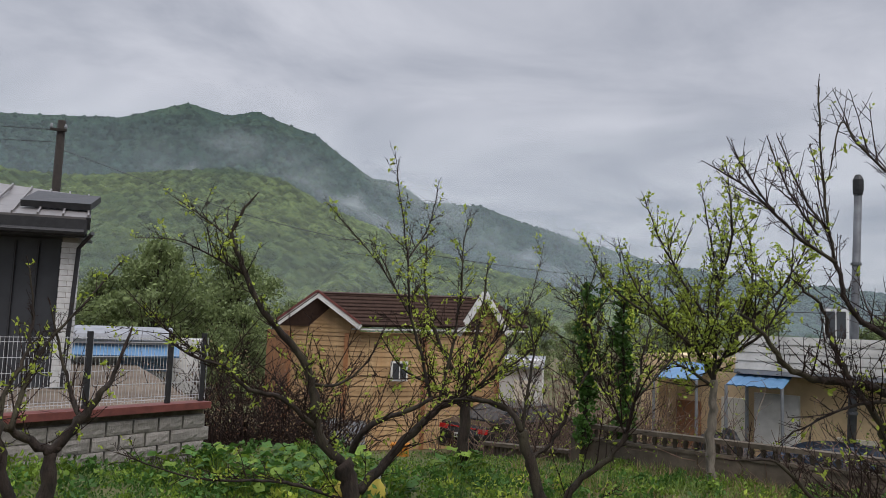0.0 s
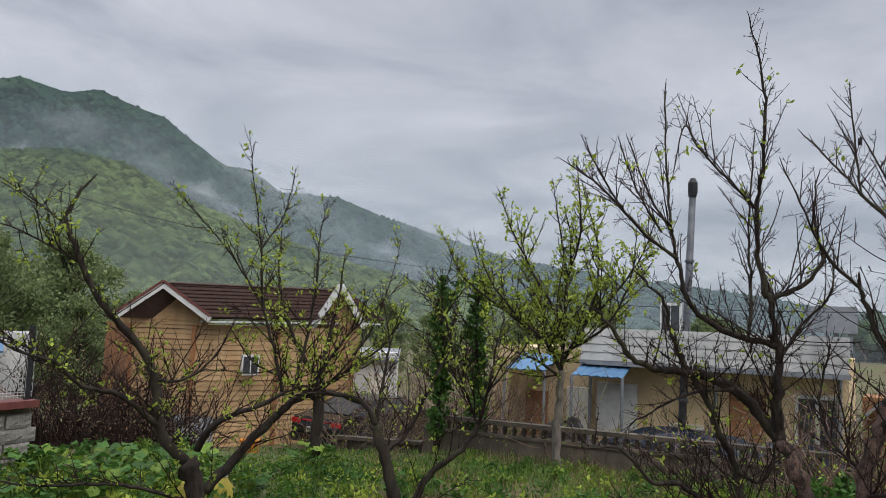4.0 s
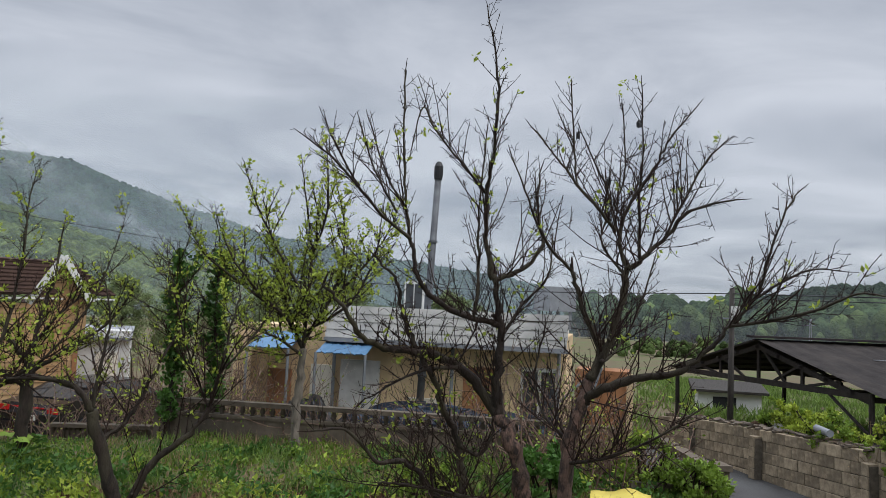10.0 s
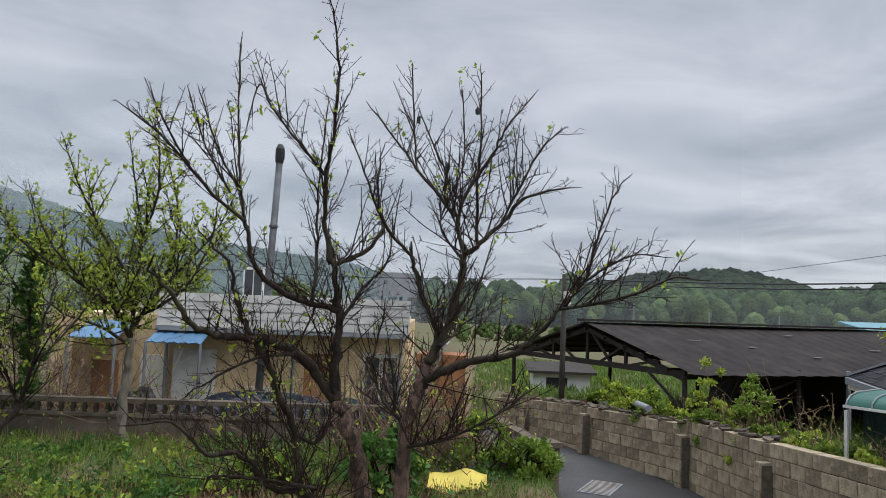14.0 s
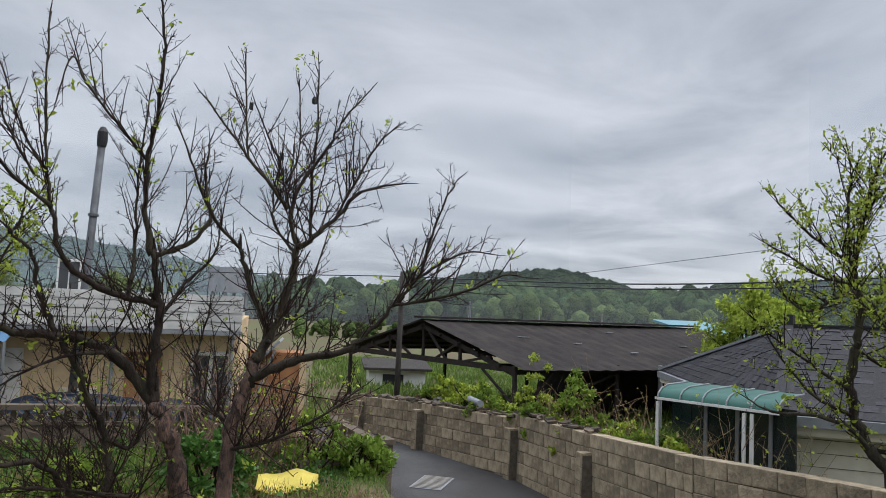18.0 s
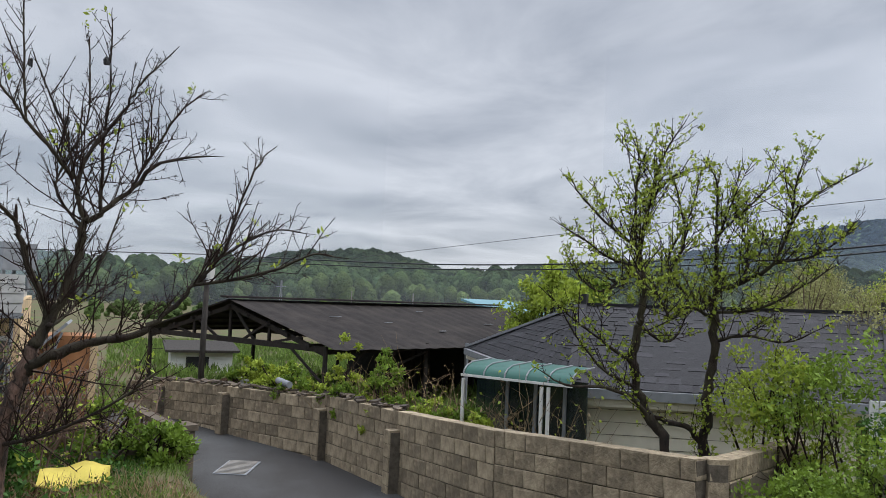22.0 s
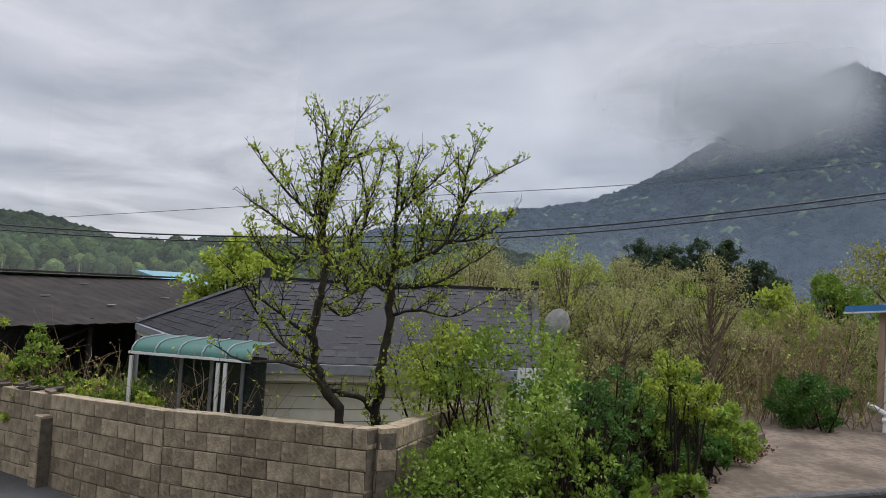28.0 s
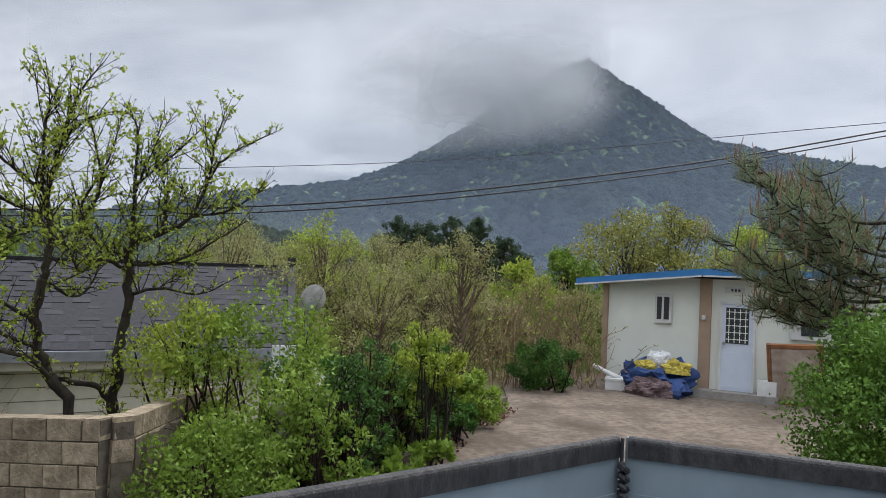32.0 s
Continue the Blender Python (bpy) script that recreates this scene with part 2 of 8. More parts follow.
M_BARK = mat("dark_bark", (0.04, 0.029, 0.023), (0.016, 0.0125, 0.0105), rough=0.95, scale=16, bump=1.0, c=(0.06, 0.054, 0.032), cscale=3, stretch=(1, 1, 0.4))
M_BARKRED = mat("peeling_bark", (0.17, 0.105, 0.08), (0.04, 0.03, 0.026), rough=0.95, scale=22, bump=1.0, c=(0.035, 0.028, 0.024), cscale=4, stretch=(1, 1, 0.45), lo=0.44, hi=0.58)
M_BARKPALE = mat("pale_trunk", (0.22, 0.19, 0.155), (0.1, 0.088, 0.072), rough=0.95, scale=14, bump=0.6, stretch=(1, 1, 0.3))
M_TWIG = mat("brown_twig", (0.034, 0.022, 0.018), (0.02, 0.014, 0.012), rough=0.95, scale=8, bump=0, spec=0.1)
L_YOUNG = leaf_mat("young_leaf", (0.36, 0.43, 0.06), (0.26, 0.34, 0.045), 0.45)
L_FRESH = leaf_mat("fresh_leaf", (0.18, 0.27, 0.035), (0.115, 0.19, 0.026))
L_SPRING = leaf_mat("bright_spring_leaf", (0.25, 0.35, 0.05), (0.16, 0.25, 0.035))
L_MID = leaf_mat("green_leaf", (0.07, 0.155, 0.025), (0.045, 0.11, 0.022))
L_BOX = leaf_mat("box_leaf", (0.14, 0.25, 0.036), (0.085, 0.17, 0.027))
L_DARK = leaf_mat("dark_leaf", (0.055, 0.09, 0.042), (0.036, 0.064, 0.032))
# Paler leaf colour that holds the soft distance haze of the village trees.
L_HAZY = leaf_mat("haze_pale_leaf", (0.2, 0.25, 0.1), (0.15, 0.195, 0.08), 0.35)
L_PINE = leaf_mat("pine_needle", (0.19, 0.235, 0.115), (0.135, 0.17, 0.085), 0.3)
L_OLIVE = leaf_mat("olive_leaf", (0.29, 0.31, 0.1), (0.28, 0.265, 0.125), 0.4)
L_GRASS = leaf_mat("grass_blade", (0.165, 0.245, 0.05), (0.1, 0.16, 0.035), 0.3)
L_STRAW = leaf_mat("dry_straw", (0.3, 0.22, 0.115), (0.2, 0.14, 0.075), 0.2)
L_DEAD = leaf_mat("fallen_leaf", (0.14, 0.07, 0.04), (0.09, 0.045, 0.03), 0.1)
M_RUBBER = mat("black_rubber_pad", (0.05, 0.046, 0.044), (0.018, 0.017, 0.017), rough=0.5, scale=16, bump=0.6, c=(0.012, 0.012, 0.012), cscale=11, spec=0.4, stretch=(1, 1, 0.5))
M_GATE = mat("grey_blue_bed_paint", (0.21, 0.255, 0.28), (0.185, 0.225, 0.25), rough=0.5, scale=3, bump=0.04, c=(0.16, 0.19, 0.205), cscale=1.2)
M_YELLOW = mat("yellow_sheet", (0.58, 0.47, 0.09), (0.46, 0.37, 0.065), rough=0.6, scale=4, bump=0.2)
M_ORANGE = mat("orange_plastic", (0.55, 0.2, 0.02), rough=0.5, bump=0.05)
M_CARBLACK = mat("black_car_paint", (0.012, 0.012, 0.014), (0.014, 0.014, 0.016), rough=0.18, bump=0, spec=0.5)
M_RED = mat("red_lamp", (0.45, 0.02, 0.02), (0.35, 0.015, 0.015), rough=0.25, bump=0)
M_TYRE = mat("tyre_rubber", (0.02, 0.02, 0.02), rough=0.9, bump=0.2)


# ---- mesh helpers ----
class Mesh:
    """Collects faces for one mesh object."""

    def __init__(self):
        self.v, self.f = [], []

    def add(self, verts, faces):
        o = len(self.v)
        self.v.extend(tuple(p) for p in verts)
        self.f.extend(tuple(i + o for i in f) for f in faces)
        return self

    def box(self, c, size, turn=0.0, m=None):
        """A box by its centre, its size, and its turn about z (degrees)."""
        x, y, z = (s / 2 for s in size)
        pts = [(a * x, b * y, d * z) for d in (-1, 1) for a, b in ((-1, -1), (1, -1), (1, 1), (-1, 1))]
        k = m or pose(*c, 0, 0, turn)
        return self.add([k @ Vector(p) for p in pts], [(3, 2, 1, 0), (4, 5, 6, 7), (0, 1, 5, 4), (1, 2, 6, 5), (2, 3, 7, 6), (3, 0, 4, 7)])

    def bar(self, a, b, w, h=None):
        """A square bar from a to b."""
        a, b = Vector(a), Vector(b)
        d = b - a
        r = d.to_track_quat("Y", "Z").to_matrix().to_4x4()
        k = Matrix.Translation((a + b) / 2) @ r
        return self.box(None, (w, d.length, h or w), m=k)

    def prism(self, pts, z0, z1):
        """A flat polygon drawn up from z0 to z1."""
        n = len(pts)
        v = [(p[0], p[1], z0) for p in pts] + [(p[0], p[1], z1) for p in pts]
        f = [tuple(range(n))[::-1], tuple(range(n, 2 * n))] + [(i, (i + 1) % n, n + (i + 1) % n, n + i) for i in range(n)]
        return self.add(v, f)

    def slab(self, quad, thick):
        """A sheet with four corners and a thickness below it."""
        q = [Vector(p) for p in quad]
        nrm = (q[1] - q[0]).cross(q[3] - q[0]).normalized()
        if nrm.z < 0:
            q = q[::-1]
            nrm = -nrm
        return self.add(q + [p - nrm * thick for p in q], [(0, 1, 2, 3), (7, 6, 5, 4), (0, 4, 5, 1), (1, 5, 6, 2), (2, 6, 7, 3), (3, 7, 4, 0)])

    def tube(self, pts, radii, sides=6, cap=True):
        """A tapered tube along a line of points."""
        o, n = len(self.v), len(pts)
        side = None
        for i, p in enumerate(pts):
            d = Vector(pts[min(i + 1, n - 1)]) - Vector(pts[max(i - 1, 0)])
            if d.length < 1e-6:
                d = Vector((0, 0, 1))
            d.normalize()
            if side is None:
                side = d.orthogonal().normalized()
            side = (side - d * side.dot(d))
            side = side.normalized() if side.length > 1e-5 else d.orthogonal().normalized()
            other = d.cross(side)
            for k in range(sides):
                a = 2 * math.pi * k / sides
                q = Vector(p) + (side * math.cos(a) + other * math.sin(a)) * radii[i]
                self.v.append((q.x, q.y, q.z))
        for i in range(n - 1):
            for k in range(sides):
                a, b = o + i * sides + k, o + i * sides + (k + 1) % sides
                self.f.append((a, b, b + sides, a + sides))
        if cap:
            self.f.append(tuple(o + k for k in range(sides))[::-1])
            self.f.append(tuple(o + (n - 1) * sides + k for k in range(sides)))
        return self

    def cyl(self, a, b, r, r2=None, sides=12):
        return self.tube([a, b], [r, r if r2 is None else r2], sides)

    def data(self, name, material, smooth=False):
        me = bpy.data.meshes.new(name)
        me.from_pydata(self.v, [], self.f)
        me.materials.append(material)
        if smooth:
            me.polygons.foreach_set("use_smooth", [True] * len(me.polygons))
        me.update()
        return me


def part(name, bm, material, parent, label="", smooth=False, kind=""):
    """One mesh object under a thing or a part, drawn in its thing's own space."""
    ob = new(name, bm.data(name, material, smooth))
    ob.parent = parent
    return tagged(ob, label, kind=kind)


def thing(name, at, label, category, turn=0.0, group="", kind=""):
    ob = new(name)
    ob.empty_display_size = 0.1
    ob.matrix_world = pose(*at, 0, 0, turn)
    return tagged(ob, label, category, group, kind)


def solid(name, bm, material, label, category, at=(0, 0, 0), turn=0.0, group="", kind="", smooth=False):
    """A thing that is one mesh."""
    ob = new(name, bm.data(name, material, smooth))
    ob.matrix_world = pose(*at, 0, 0, turn)
    return tagged(ob, label, category, group, kind)


def piece(name, mesh, parent, m):
    """A small piece that shares its mesh with its likes."""
    ob = new(name, mesh)
    ob.parent = parent
    ob.matrix_basis = m
    return ob


def smoothstep(x, a, b):
    k = min(max((x - a) / (b - a), 0), 1)
    return k * k * (3 - 2 * k)


# ---- ground ----
YARD = [(-60, -60), (-60, 13), (-4.2, 14.0), (3.0, 13.9), (7.4, 10.0), (8.75, 8.3), (8.2, 7.4), (6.8, 5.9), (5.3, 2.4), (5.4, -0.6), (10, -1.6), (14.5, -4.6), (19, -5.5), (32, -12), (32, -60)]


def ground_z(x, y):
    """Height of the ground: the upper yard, the lane, the lower village and the fields."""
    inside, best, n = False, 1e9, len(YARD)
    for i in range(n):
        (ax, ay), (bx, by) = YARD[i], YARD[(i + 1) % n]
        if (ay > y) != (by > y) and x < (bx - ax) * (y - ay) / (by - ay) + ax:
            inside = not inside
        dx, dy = bx - ax, by - ay
        k = min(max(((x - ax) * dx + (y - ay) * dy) / (dx * dx + dy * dy), 0), 1)
        best = min(best, math.hypot(x - ax - k * dx, y - ay - k * dy))
    low = -0.5 - 0.7 * smoothstep(y - x, 2, 9) - 0.6 * smoothstep(math.hypot(x, y), 24, 60)
    z = 0.0 if inside else low * smoothstep(best, 0.0, 0.4)
    z += 0.42 * math.exp(-((x + 6.6) ** 2 + (y - 9.3) ** 2) / 5.5)
    return z + 0.03 * noise.noise((x * 0.7, y * 0.7, 0)) * (1 if inside else 0.3)


g = Mesh()
RINGS = [0.0] + [0.6 + 0.28 * i for i in range(70)] + [21 * 1.14 ** i for i in range(1, 42)]
SPOKES = 300
for i, r in enumerate(RINGS):
    for k in range(SPOKES):
        a = 2 * math.pi * k / SPOKES
        x, y = r * math.sin(a), r * math.cos(a)
        g.v.append((x, y, ground_z(x, y) if r < 80 else -1.8))
for i in range(len(RINGS) - 1):
    for k in range(SPOKES):
        a, b = i * SPOKES + k, i * SPOKES + (k + 1) % SPOKES
        g.f.append((a, a + SPOKES, b + SPOKES, b))
solid("ground", g, M_GROUND, "grassy earth of the yard and fields", "ground", kind="structure", smooth=True)

# lane
LANE = [((13.2, 17.5), (11.0, 16.5)), ((13.4, 13.0), (11.2, 12.2)), ((12.2, 10.1), (9.9, 9.3)), ((11.4, 7.4), (8.55, 7.5)), ((10.2, 5.3), (7.2, 5.7)), ((8.8, 3.3), (6.0, 2.9)), ((7.4, 0.9), (5.5, 0.6)), ((6.6, -0.9), (5.4, -0.6))]
road = Mesh()
for k in range(len(LANE) - 1):
    (a, b), (c, d) = LANE[k], LANE[k + 1]
    for s in range(4):
        u, v = s / 4, (s + 1) / 4
        p = [Vector(a).lerp(Vector(c), w) for w in (u, v)] + [Vector(b).lerp(Vector(d), w) for w in (v, u)]
        road.add([(q.x, q.y, -0.45) for q in p], [(0, 1, 2, 3)])
solid("road", road, M_ASPHALT, "narrow damp dark asphalt lane between walls", "road", kind="structure")

# concrete forecourt
DRIVE = [(5.3, -0.5), (9.6, -1.75), (10.8, -2.6), (12.6, -3.6), (14.6, -5.0), (17.2, -5.8), (19.5, -7.6), (21, -18), (4, -18), (-3, -8), (-3, -3)]
fc = Mesh().prism(DRIVE, -0.15, 0.045)
solid("pavement", fc, M_CONCRETE, "stained old concrete forecourt with cracks", "pavement", kind="structure")


# ---- far hills ----
def ridge_at(table, az):
    for (a, h), (b, k) in zip(table, table[1:]):
        if a <= az <= b:
            return h + (k - h) * smoothstep(az, a, b) if abs(k - h) < 0.01 else h + (k - h) * (az - a) / (b - a)
    return table[0][1] if az < table[0][0] else table[-1][1]


def hill(name, label, dist, table, depth, material, rough=0.012, rows=40, step=0.16, base=-2.0):
    """A wooded ridge: a slope that climbs from its foot to the skyline given as slopes by bearing."""
    m = Mesh()
    a0, a1 = table[0][0], table[-1][0]
    cols = int((a1 - a0) / step) + 1
    for j in range(rows + 1):
        k = j / rows
        for i in range(cols):
            az = a0 + (a1 - a0) * i / (cols - 1)
            top = ridge_at(table, az) * dist
            r = dist - depth * (1 - k)
            w = k ** 1.25
            f = noise.fractal((az * 0.55, k * 7, dist * 0.01), 1.0, 2.0, 5)
            wob = rough * dist * f * (1 - 0.85 * k) * min(1, k * 4)
            tuft = dist * 0.0018 * abs(noise.noise((az * 5.0, k * 60, 3.0)))
            x, y = r * math.sin(radians(az)), r * math.cos(radians(az))
            m.v.append((x, y, base + (top - base) * w + wob + tuft))
    for j in range(rows):
        for i in range(cols - 1):
            a = j * cols + i
            m.f.append((a, a + 1, a + 1 + cols, a + cols))
    return solid(name, m, material, label, "hill", kind="structure", smooth=False)


def forest_mat(name, a, b, c, scale, cscale, bump=1.0):
    m = mat(name, a, b, rough=1.0, scale=scale, bump=bump, c=c, cscale=cscale, spec=0.0, lo=0.3, hi=0.7)
    for n in m.node_tree.nodes:
        if n.type == "BUMP":
            n.inputs["Distance"].default_value = 6.0
    return m


# M_FAR and M_PEAK hold some blue distance haze in their base colours.
M_FAR = forest_mat("hazed_far_forest", (0.03, 0.06, 0.044), (0.022, 0.044, 0.035), (0.046, 0.08, 0.044), 0.045, 0.009)
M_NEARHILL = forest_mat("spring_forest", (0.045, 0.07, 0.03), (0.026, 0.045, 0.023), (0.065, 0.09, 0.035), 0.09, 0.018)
M_PEAK = forest_mat("haze_blue_peak_forest", (0.026, 0.034, 0.04), (0.019, 0.026, 0.033), (0.034, 0.045, 0.04), 0.05, 0.011)
M_WOOD = forest_mat("low_wood", (0.028, 0.042, 0.028), (0.018, 0.028, 0.021), (0.038, 0.055, 0.03), 0.12, 0.03)
MT_WEST = [(-75, 0.12), (-48, 0.19), (-40, 0.215), (-32, 0.224), (-25, 0.238), (-20.7, 0.2665), (-18, 0.258), (-15.6, 0.265), (-13.5, 0.252), (-11.4, 0.242), (-9, 0.212), (-7, 0.1885), (-5.3, 0.187), (-3.1, 0.162), (1.1, 0.159), (5, 0.135), (8.9, 0.115), (14, 0.09), (20, 0.072), (27, 0.058), (32, 0.046), (40, 0.02), (46, 0.0)]
MT_GREEN = [(-75, 0.14), (-45, 0.155), (-32, 0.16), (-27, 0.163), (-24, 0.172), (-17.7, 0.19), (-14, 0.182), (-11, 0.155), (-6, 0.12), (-1, 0.09), (5, 0.06), (12, 0.035), (20, 0.015), (26, 0.0)]
HILL_EAST = [(36, 0.0), (42, 0.012), (46, 0.02), (50.6, 0.036), (54, 0.05), (58.9, 0.058), (62, 0.05), (64.5, 0.035), (68, 0.036), (72, 0.047), (78, 0.055), (84, 0.062), (90, 0.09), (96, 0.06), (104, 0.03)]
MT_PEAK = [(80, 0.06), (86, 0.078), (90.8, 0.098), (98, 0.1215), (102, 0.15), (105.8, 0.192), (109, 0.235), (112.5, 0.275), (115.2, 0.2925), (117, 0.272), (119.7, 0.241), (124.1, 0.187), (129.2, 0.168), (134.9, 0.149), (150, 0.11), (170, 0.06)]
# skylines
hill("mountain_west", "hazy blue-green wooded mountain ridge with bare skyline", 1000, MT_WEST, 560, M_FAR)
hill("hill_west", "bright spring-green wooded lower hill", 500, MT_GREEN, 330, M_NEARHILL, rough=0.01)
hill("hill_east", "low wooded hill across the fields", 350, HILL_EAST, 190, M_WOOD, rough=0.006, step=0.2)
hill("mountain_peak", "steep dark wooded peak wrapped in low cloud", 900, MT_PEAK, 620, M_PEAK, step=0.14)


# ---- block wall along the lane ----
BLOCK_W, BLOCK_H = 0.342, 0.192


def block_mesh(w, seed):
    """One block with worn arrises: a chamfered box with uneven corners and now and then a chipped one."""
    rr = random.Random(seed)
    m = Mesh()
    x, y, z, c = (w - 0.01) / 2, 0.095, (BLOCK_H - 0.01) / 2, 0.005
    chip = [(rr.choice((-1, 1)), rr.choice((-1, 1))) if rr.random() < 0.5 else None for _ in range(2)]
    for side in (-1, 1):
        for inset, yy in ((c, y), (0.0, y - c)):
            for a, b in ((-1, -1), (1, -1), (1, 1), (-1, 1)):
                cut = rr.uniform(0.012, 0.03) if (a, b) in chip and inset else 0.0
                m.v.append((a * (x - inset - cut) + rr.uniform(-0.003, 0.003), side * yy + rr.uniform(-0.003, 0.003), b * (z - inset - cut) + rr.uniform(-0.003, 0.003)))
    for k in range(4):
        n = (k + 1) % 4
        m.f += [(4 + k, 4 + n, n, k), (8 + k, 8 + n, 12 + n, 12 + k), (12 + k, 12 + n, 4 + n, 4 + k)]
    m.f += [(0, 1, 2, 3), (11, 10, 9, 8)]
    return m.data("concrete_block", M_BLOCK)


BLOCKS = [block_mesh(BLOCK_W, i) for i in range(9)]
HALVES = [block_mesh(BLOCK_W / 2, 20 + i) for i in range(4)]
# plan of the wall's foot and the height of its top at both ends of each run
LANE_WALL = [(12.86, 13.38), (13.00, 12.44), (12.3, 10.12), (11.57, 7.42), (10.4, 5.4), (9.0, 3.4), (7.72, 1.06)]
LANE_TOPS = [(0.22, 0.27), (0.28, 0.43), (0.43, 0.53), (0.60, 0.66), (0.67, 0.82), (0.83, 1.02)]
lane_wall = thing("wall_lane", (0, 0, 0), "weathered grey concrete block wall beside the lane", "wall", kind="structure")


def block_run(parent, a, b, base, tops, shift=0, jitter=0.005):
    """Courses of blocks from a to b that follow the sloping top line."""
    a2, b2 = Vector(a), Vector(b)
    run = b2 - a2
    n = max(1, round(run.length / BLOCK_W))
    wide = run.length / n / BLOCK_W
    ang = math.degrees(math.atan2(run.y, run.x))
    tilt = math.degrees(math.atan2(tops[1] - tops[0], run.length))
    core = Mesh()
    u = run.normalized()
    nn = Vector((-u.y, u.x)) * 0.078
    q = [a2 + nn, b2 + nn, b2 - nn, a2 - nn]
    hs = (tops[0] - 0.02, tops[1] - 0.02, tops[1] - 0.02, tops[0] - 0.02)
    core.add([(p.x, p.y, base) for p in q] + [(p.x, p.y, h) for p, h in zip(q, hs)], [(3, 2, 1, 0), (4, 5, 6, 7), (0, 1, 5, 4), (1, 2, 6, 5), (2, 3, 7, 6), (3, 0, 4, 7)])
    part("mortar_core", core, M_JOINT, parent)
    for r in range(int((max(tops) - base) / BLOCK_H) + 1):
        off = 0.5 * ((r + shift) % 2)
        spots = [(k + 0.5 + off, 1) for k in range(n - (1 if off else 0))]
        if off:
            spots += [(0.25, 0), (n - 0.25, 0)]
        for s, full in spots:
            k = s / n
            z = tops[0] + (tops[1] - tops[0]) * k - (r + 0.5) * BLOCK_H
            if z < base - 0.08:
                continue
            p = a2.lerp(b2, k)
            me = random.choice(BLOCKS if full else HALVES)
            turn = 180 if random.random() < 0.5 else 0
            piece("block", me, parent, pose(p.x + random.uniform(-jitter, jitter), p.y + random.uniform(-jitter, jitter), z, random.uniform(-0.7, 0.7), (tilt if turn else -tilt) + random.uniform(-0.35, 0.35), ang + turn) @ Matrix.Diagonal((wide, 1, 1, 1)))


for k, (a, b) in enumerate(zip(LANE_WALL, LANE_WALL[1:])):
    run_of = lane_wall if k == 0 else thing("wall_lane", (0, 0, 0), "weathered beige concrete block wall beside the lane", "wall", kind="structure")
    block_run(run_of, a, b, -0.47, LANE_TOPS[k], k)
for k, h in ((1, 0.2), (2, 0.32), (3, 0.38), (4, 0.42)):
    x, y = LANE_WALL[k]
    d = Vector(LANE_WALL[k - 1]) - Vector(LANE_WALL[k + 1])
    ang = math.degrees(math.atan2(d.y, d.x))
    nrm = Vector((d.y, -d.x)).normalized() * -0.17
    pier = part("pier", Mesh().box((x + nrm.x * 0.95, y + nrm.y * 0.95, (h - 0.52) / 2), (0.185, 0.17, h + 0.45), ang), M_JOINT, lane_wall, "block pier standing proud of the wall")
    for r in range(int((h + 0.47) / BLOCK_H) + 1):
        piece("block", random.choice(HALVES), pier, pose(x + nrm.x, y + nrm.y, h - (r + 0.5) * BLOCK_H, 0, random.uniform(-0.6, 0.6), ang + random.uniform(-1.5, 1.5)))

# side wall from the corner towards the hedge
side_wall = thing("wall_side", (0, 0, 0), "rendered grey wall returning from the lane corner", "wall", kind="structure")
SA, SB = Vector((7.98, 0.95)), Vector((10.6, 0.35))
block_run(side_wall, SA, SB, -0.5, (0.99, 0.86), 1, 0.003)
sw = Mesh()
for k in range(9):
    p, q = SA.lerp(SB, k / 9), SA.lerp(SB, (k + 1) / 9)
    h0, h1 = (0.99 - 0.13 * v - 0.21 - 0.03 * math.sin(v * 31) for v in (k / 9, (k + 1) / 9))
    d = (q - p).normalized()
    nn = Vector((d.y, -d.x)) * 0.104
    sw.add([(p.x + nn.x, p.y + nn.y, -0.5), (q.x + nn.x, q.y + nn.y, -0.5), (q.x + nn.x, q.y + nn.y, h1), (p.x + nn.x, p.y + nn.y, h0), (p.x, p.y, -0.5), (q.x, q.y, -0.5), (q.x, q.y, h1), (p.x, p.y, h0)], [(0, 1, 2, 3), (3, 2, 6, 7)])
part("render_coat", sw, M_RETAIN, side_wall, "grey render coat broken along its top edge")
column = part("corner_column", Mesh().box((7.84, 0.97, 0.24), (0.17, 0.17, 1.46), 28), M_JOINT, side_wall, "crumbling corner column")
for r in range(8):
    piece("block", HALVES[r % 4], column, pose(7.84 + random.uniform(-0.01, 0.01), 0.97 + random.uniform(-0.01, 0.01), -0.42 + 0.192 * r, 0, 0, 28 + random.uniform(-4, 4)))


# ---- dark house on the terrace, its wall and fence ----
TW = [Vector((-6.75, 7.9)), Vector((-5.2, 10.05)), Vector((-3.8, 12.12))]
terrace = thing("wall_terrace", (0, 0, 0), "grey split-face block terrace wall with red-brown coping", "wall", kind="structure")
tcore = Mesh().prism([TW[0], TW[2], (-9.2, 22), (-19, 22), (-16, 7)], -0.9, 0.8)
part("fill", tcore, M_PALE, terrace)
part("deck", Mesh().prism([TW[0], TW[2], (-9.2, 22), (-19, 22), (-16, 7)], 0.805, 0.93), M_CONCRETE, terrace, "pale concrete terrace deck")
SPLITS = []
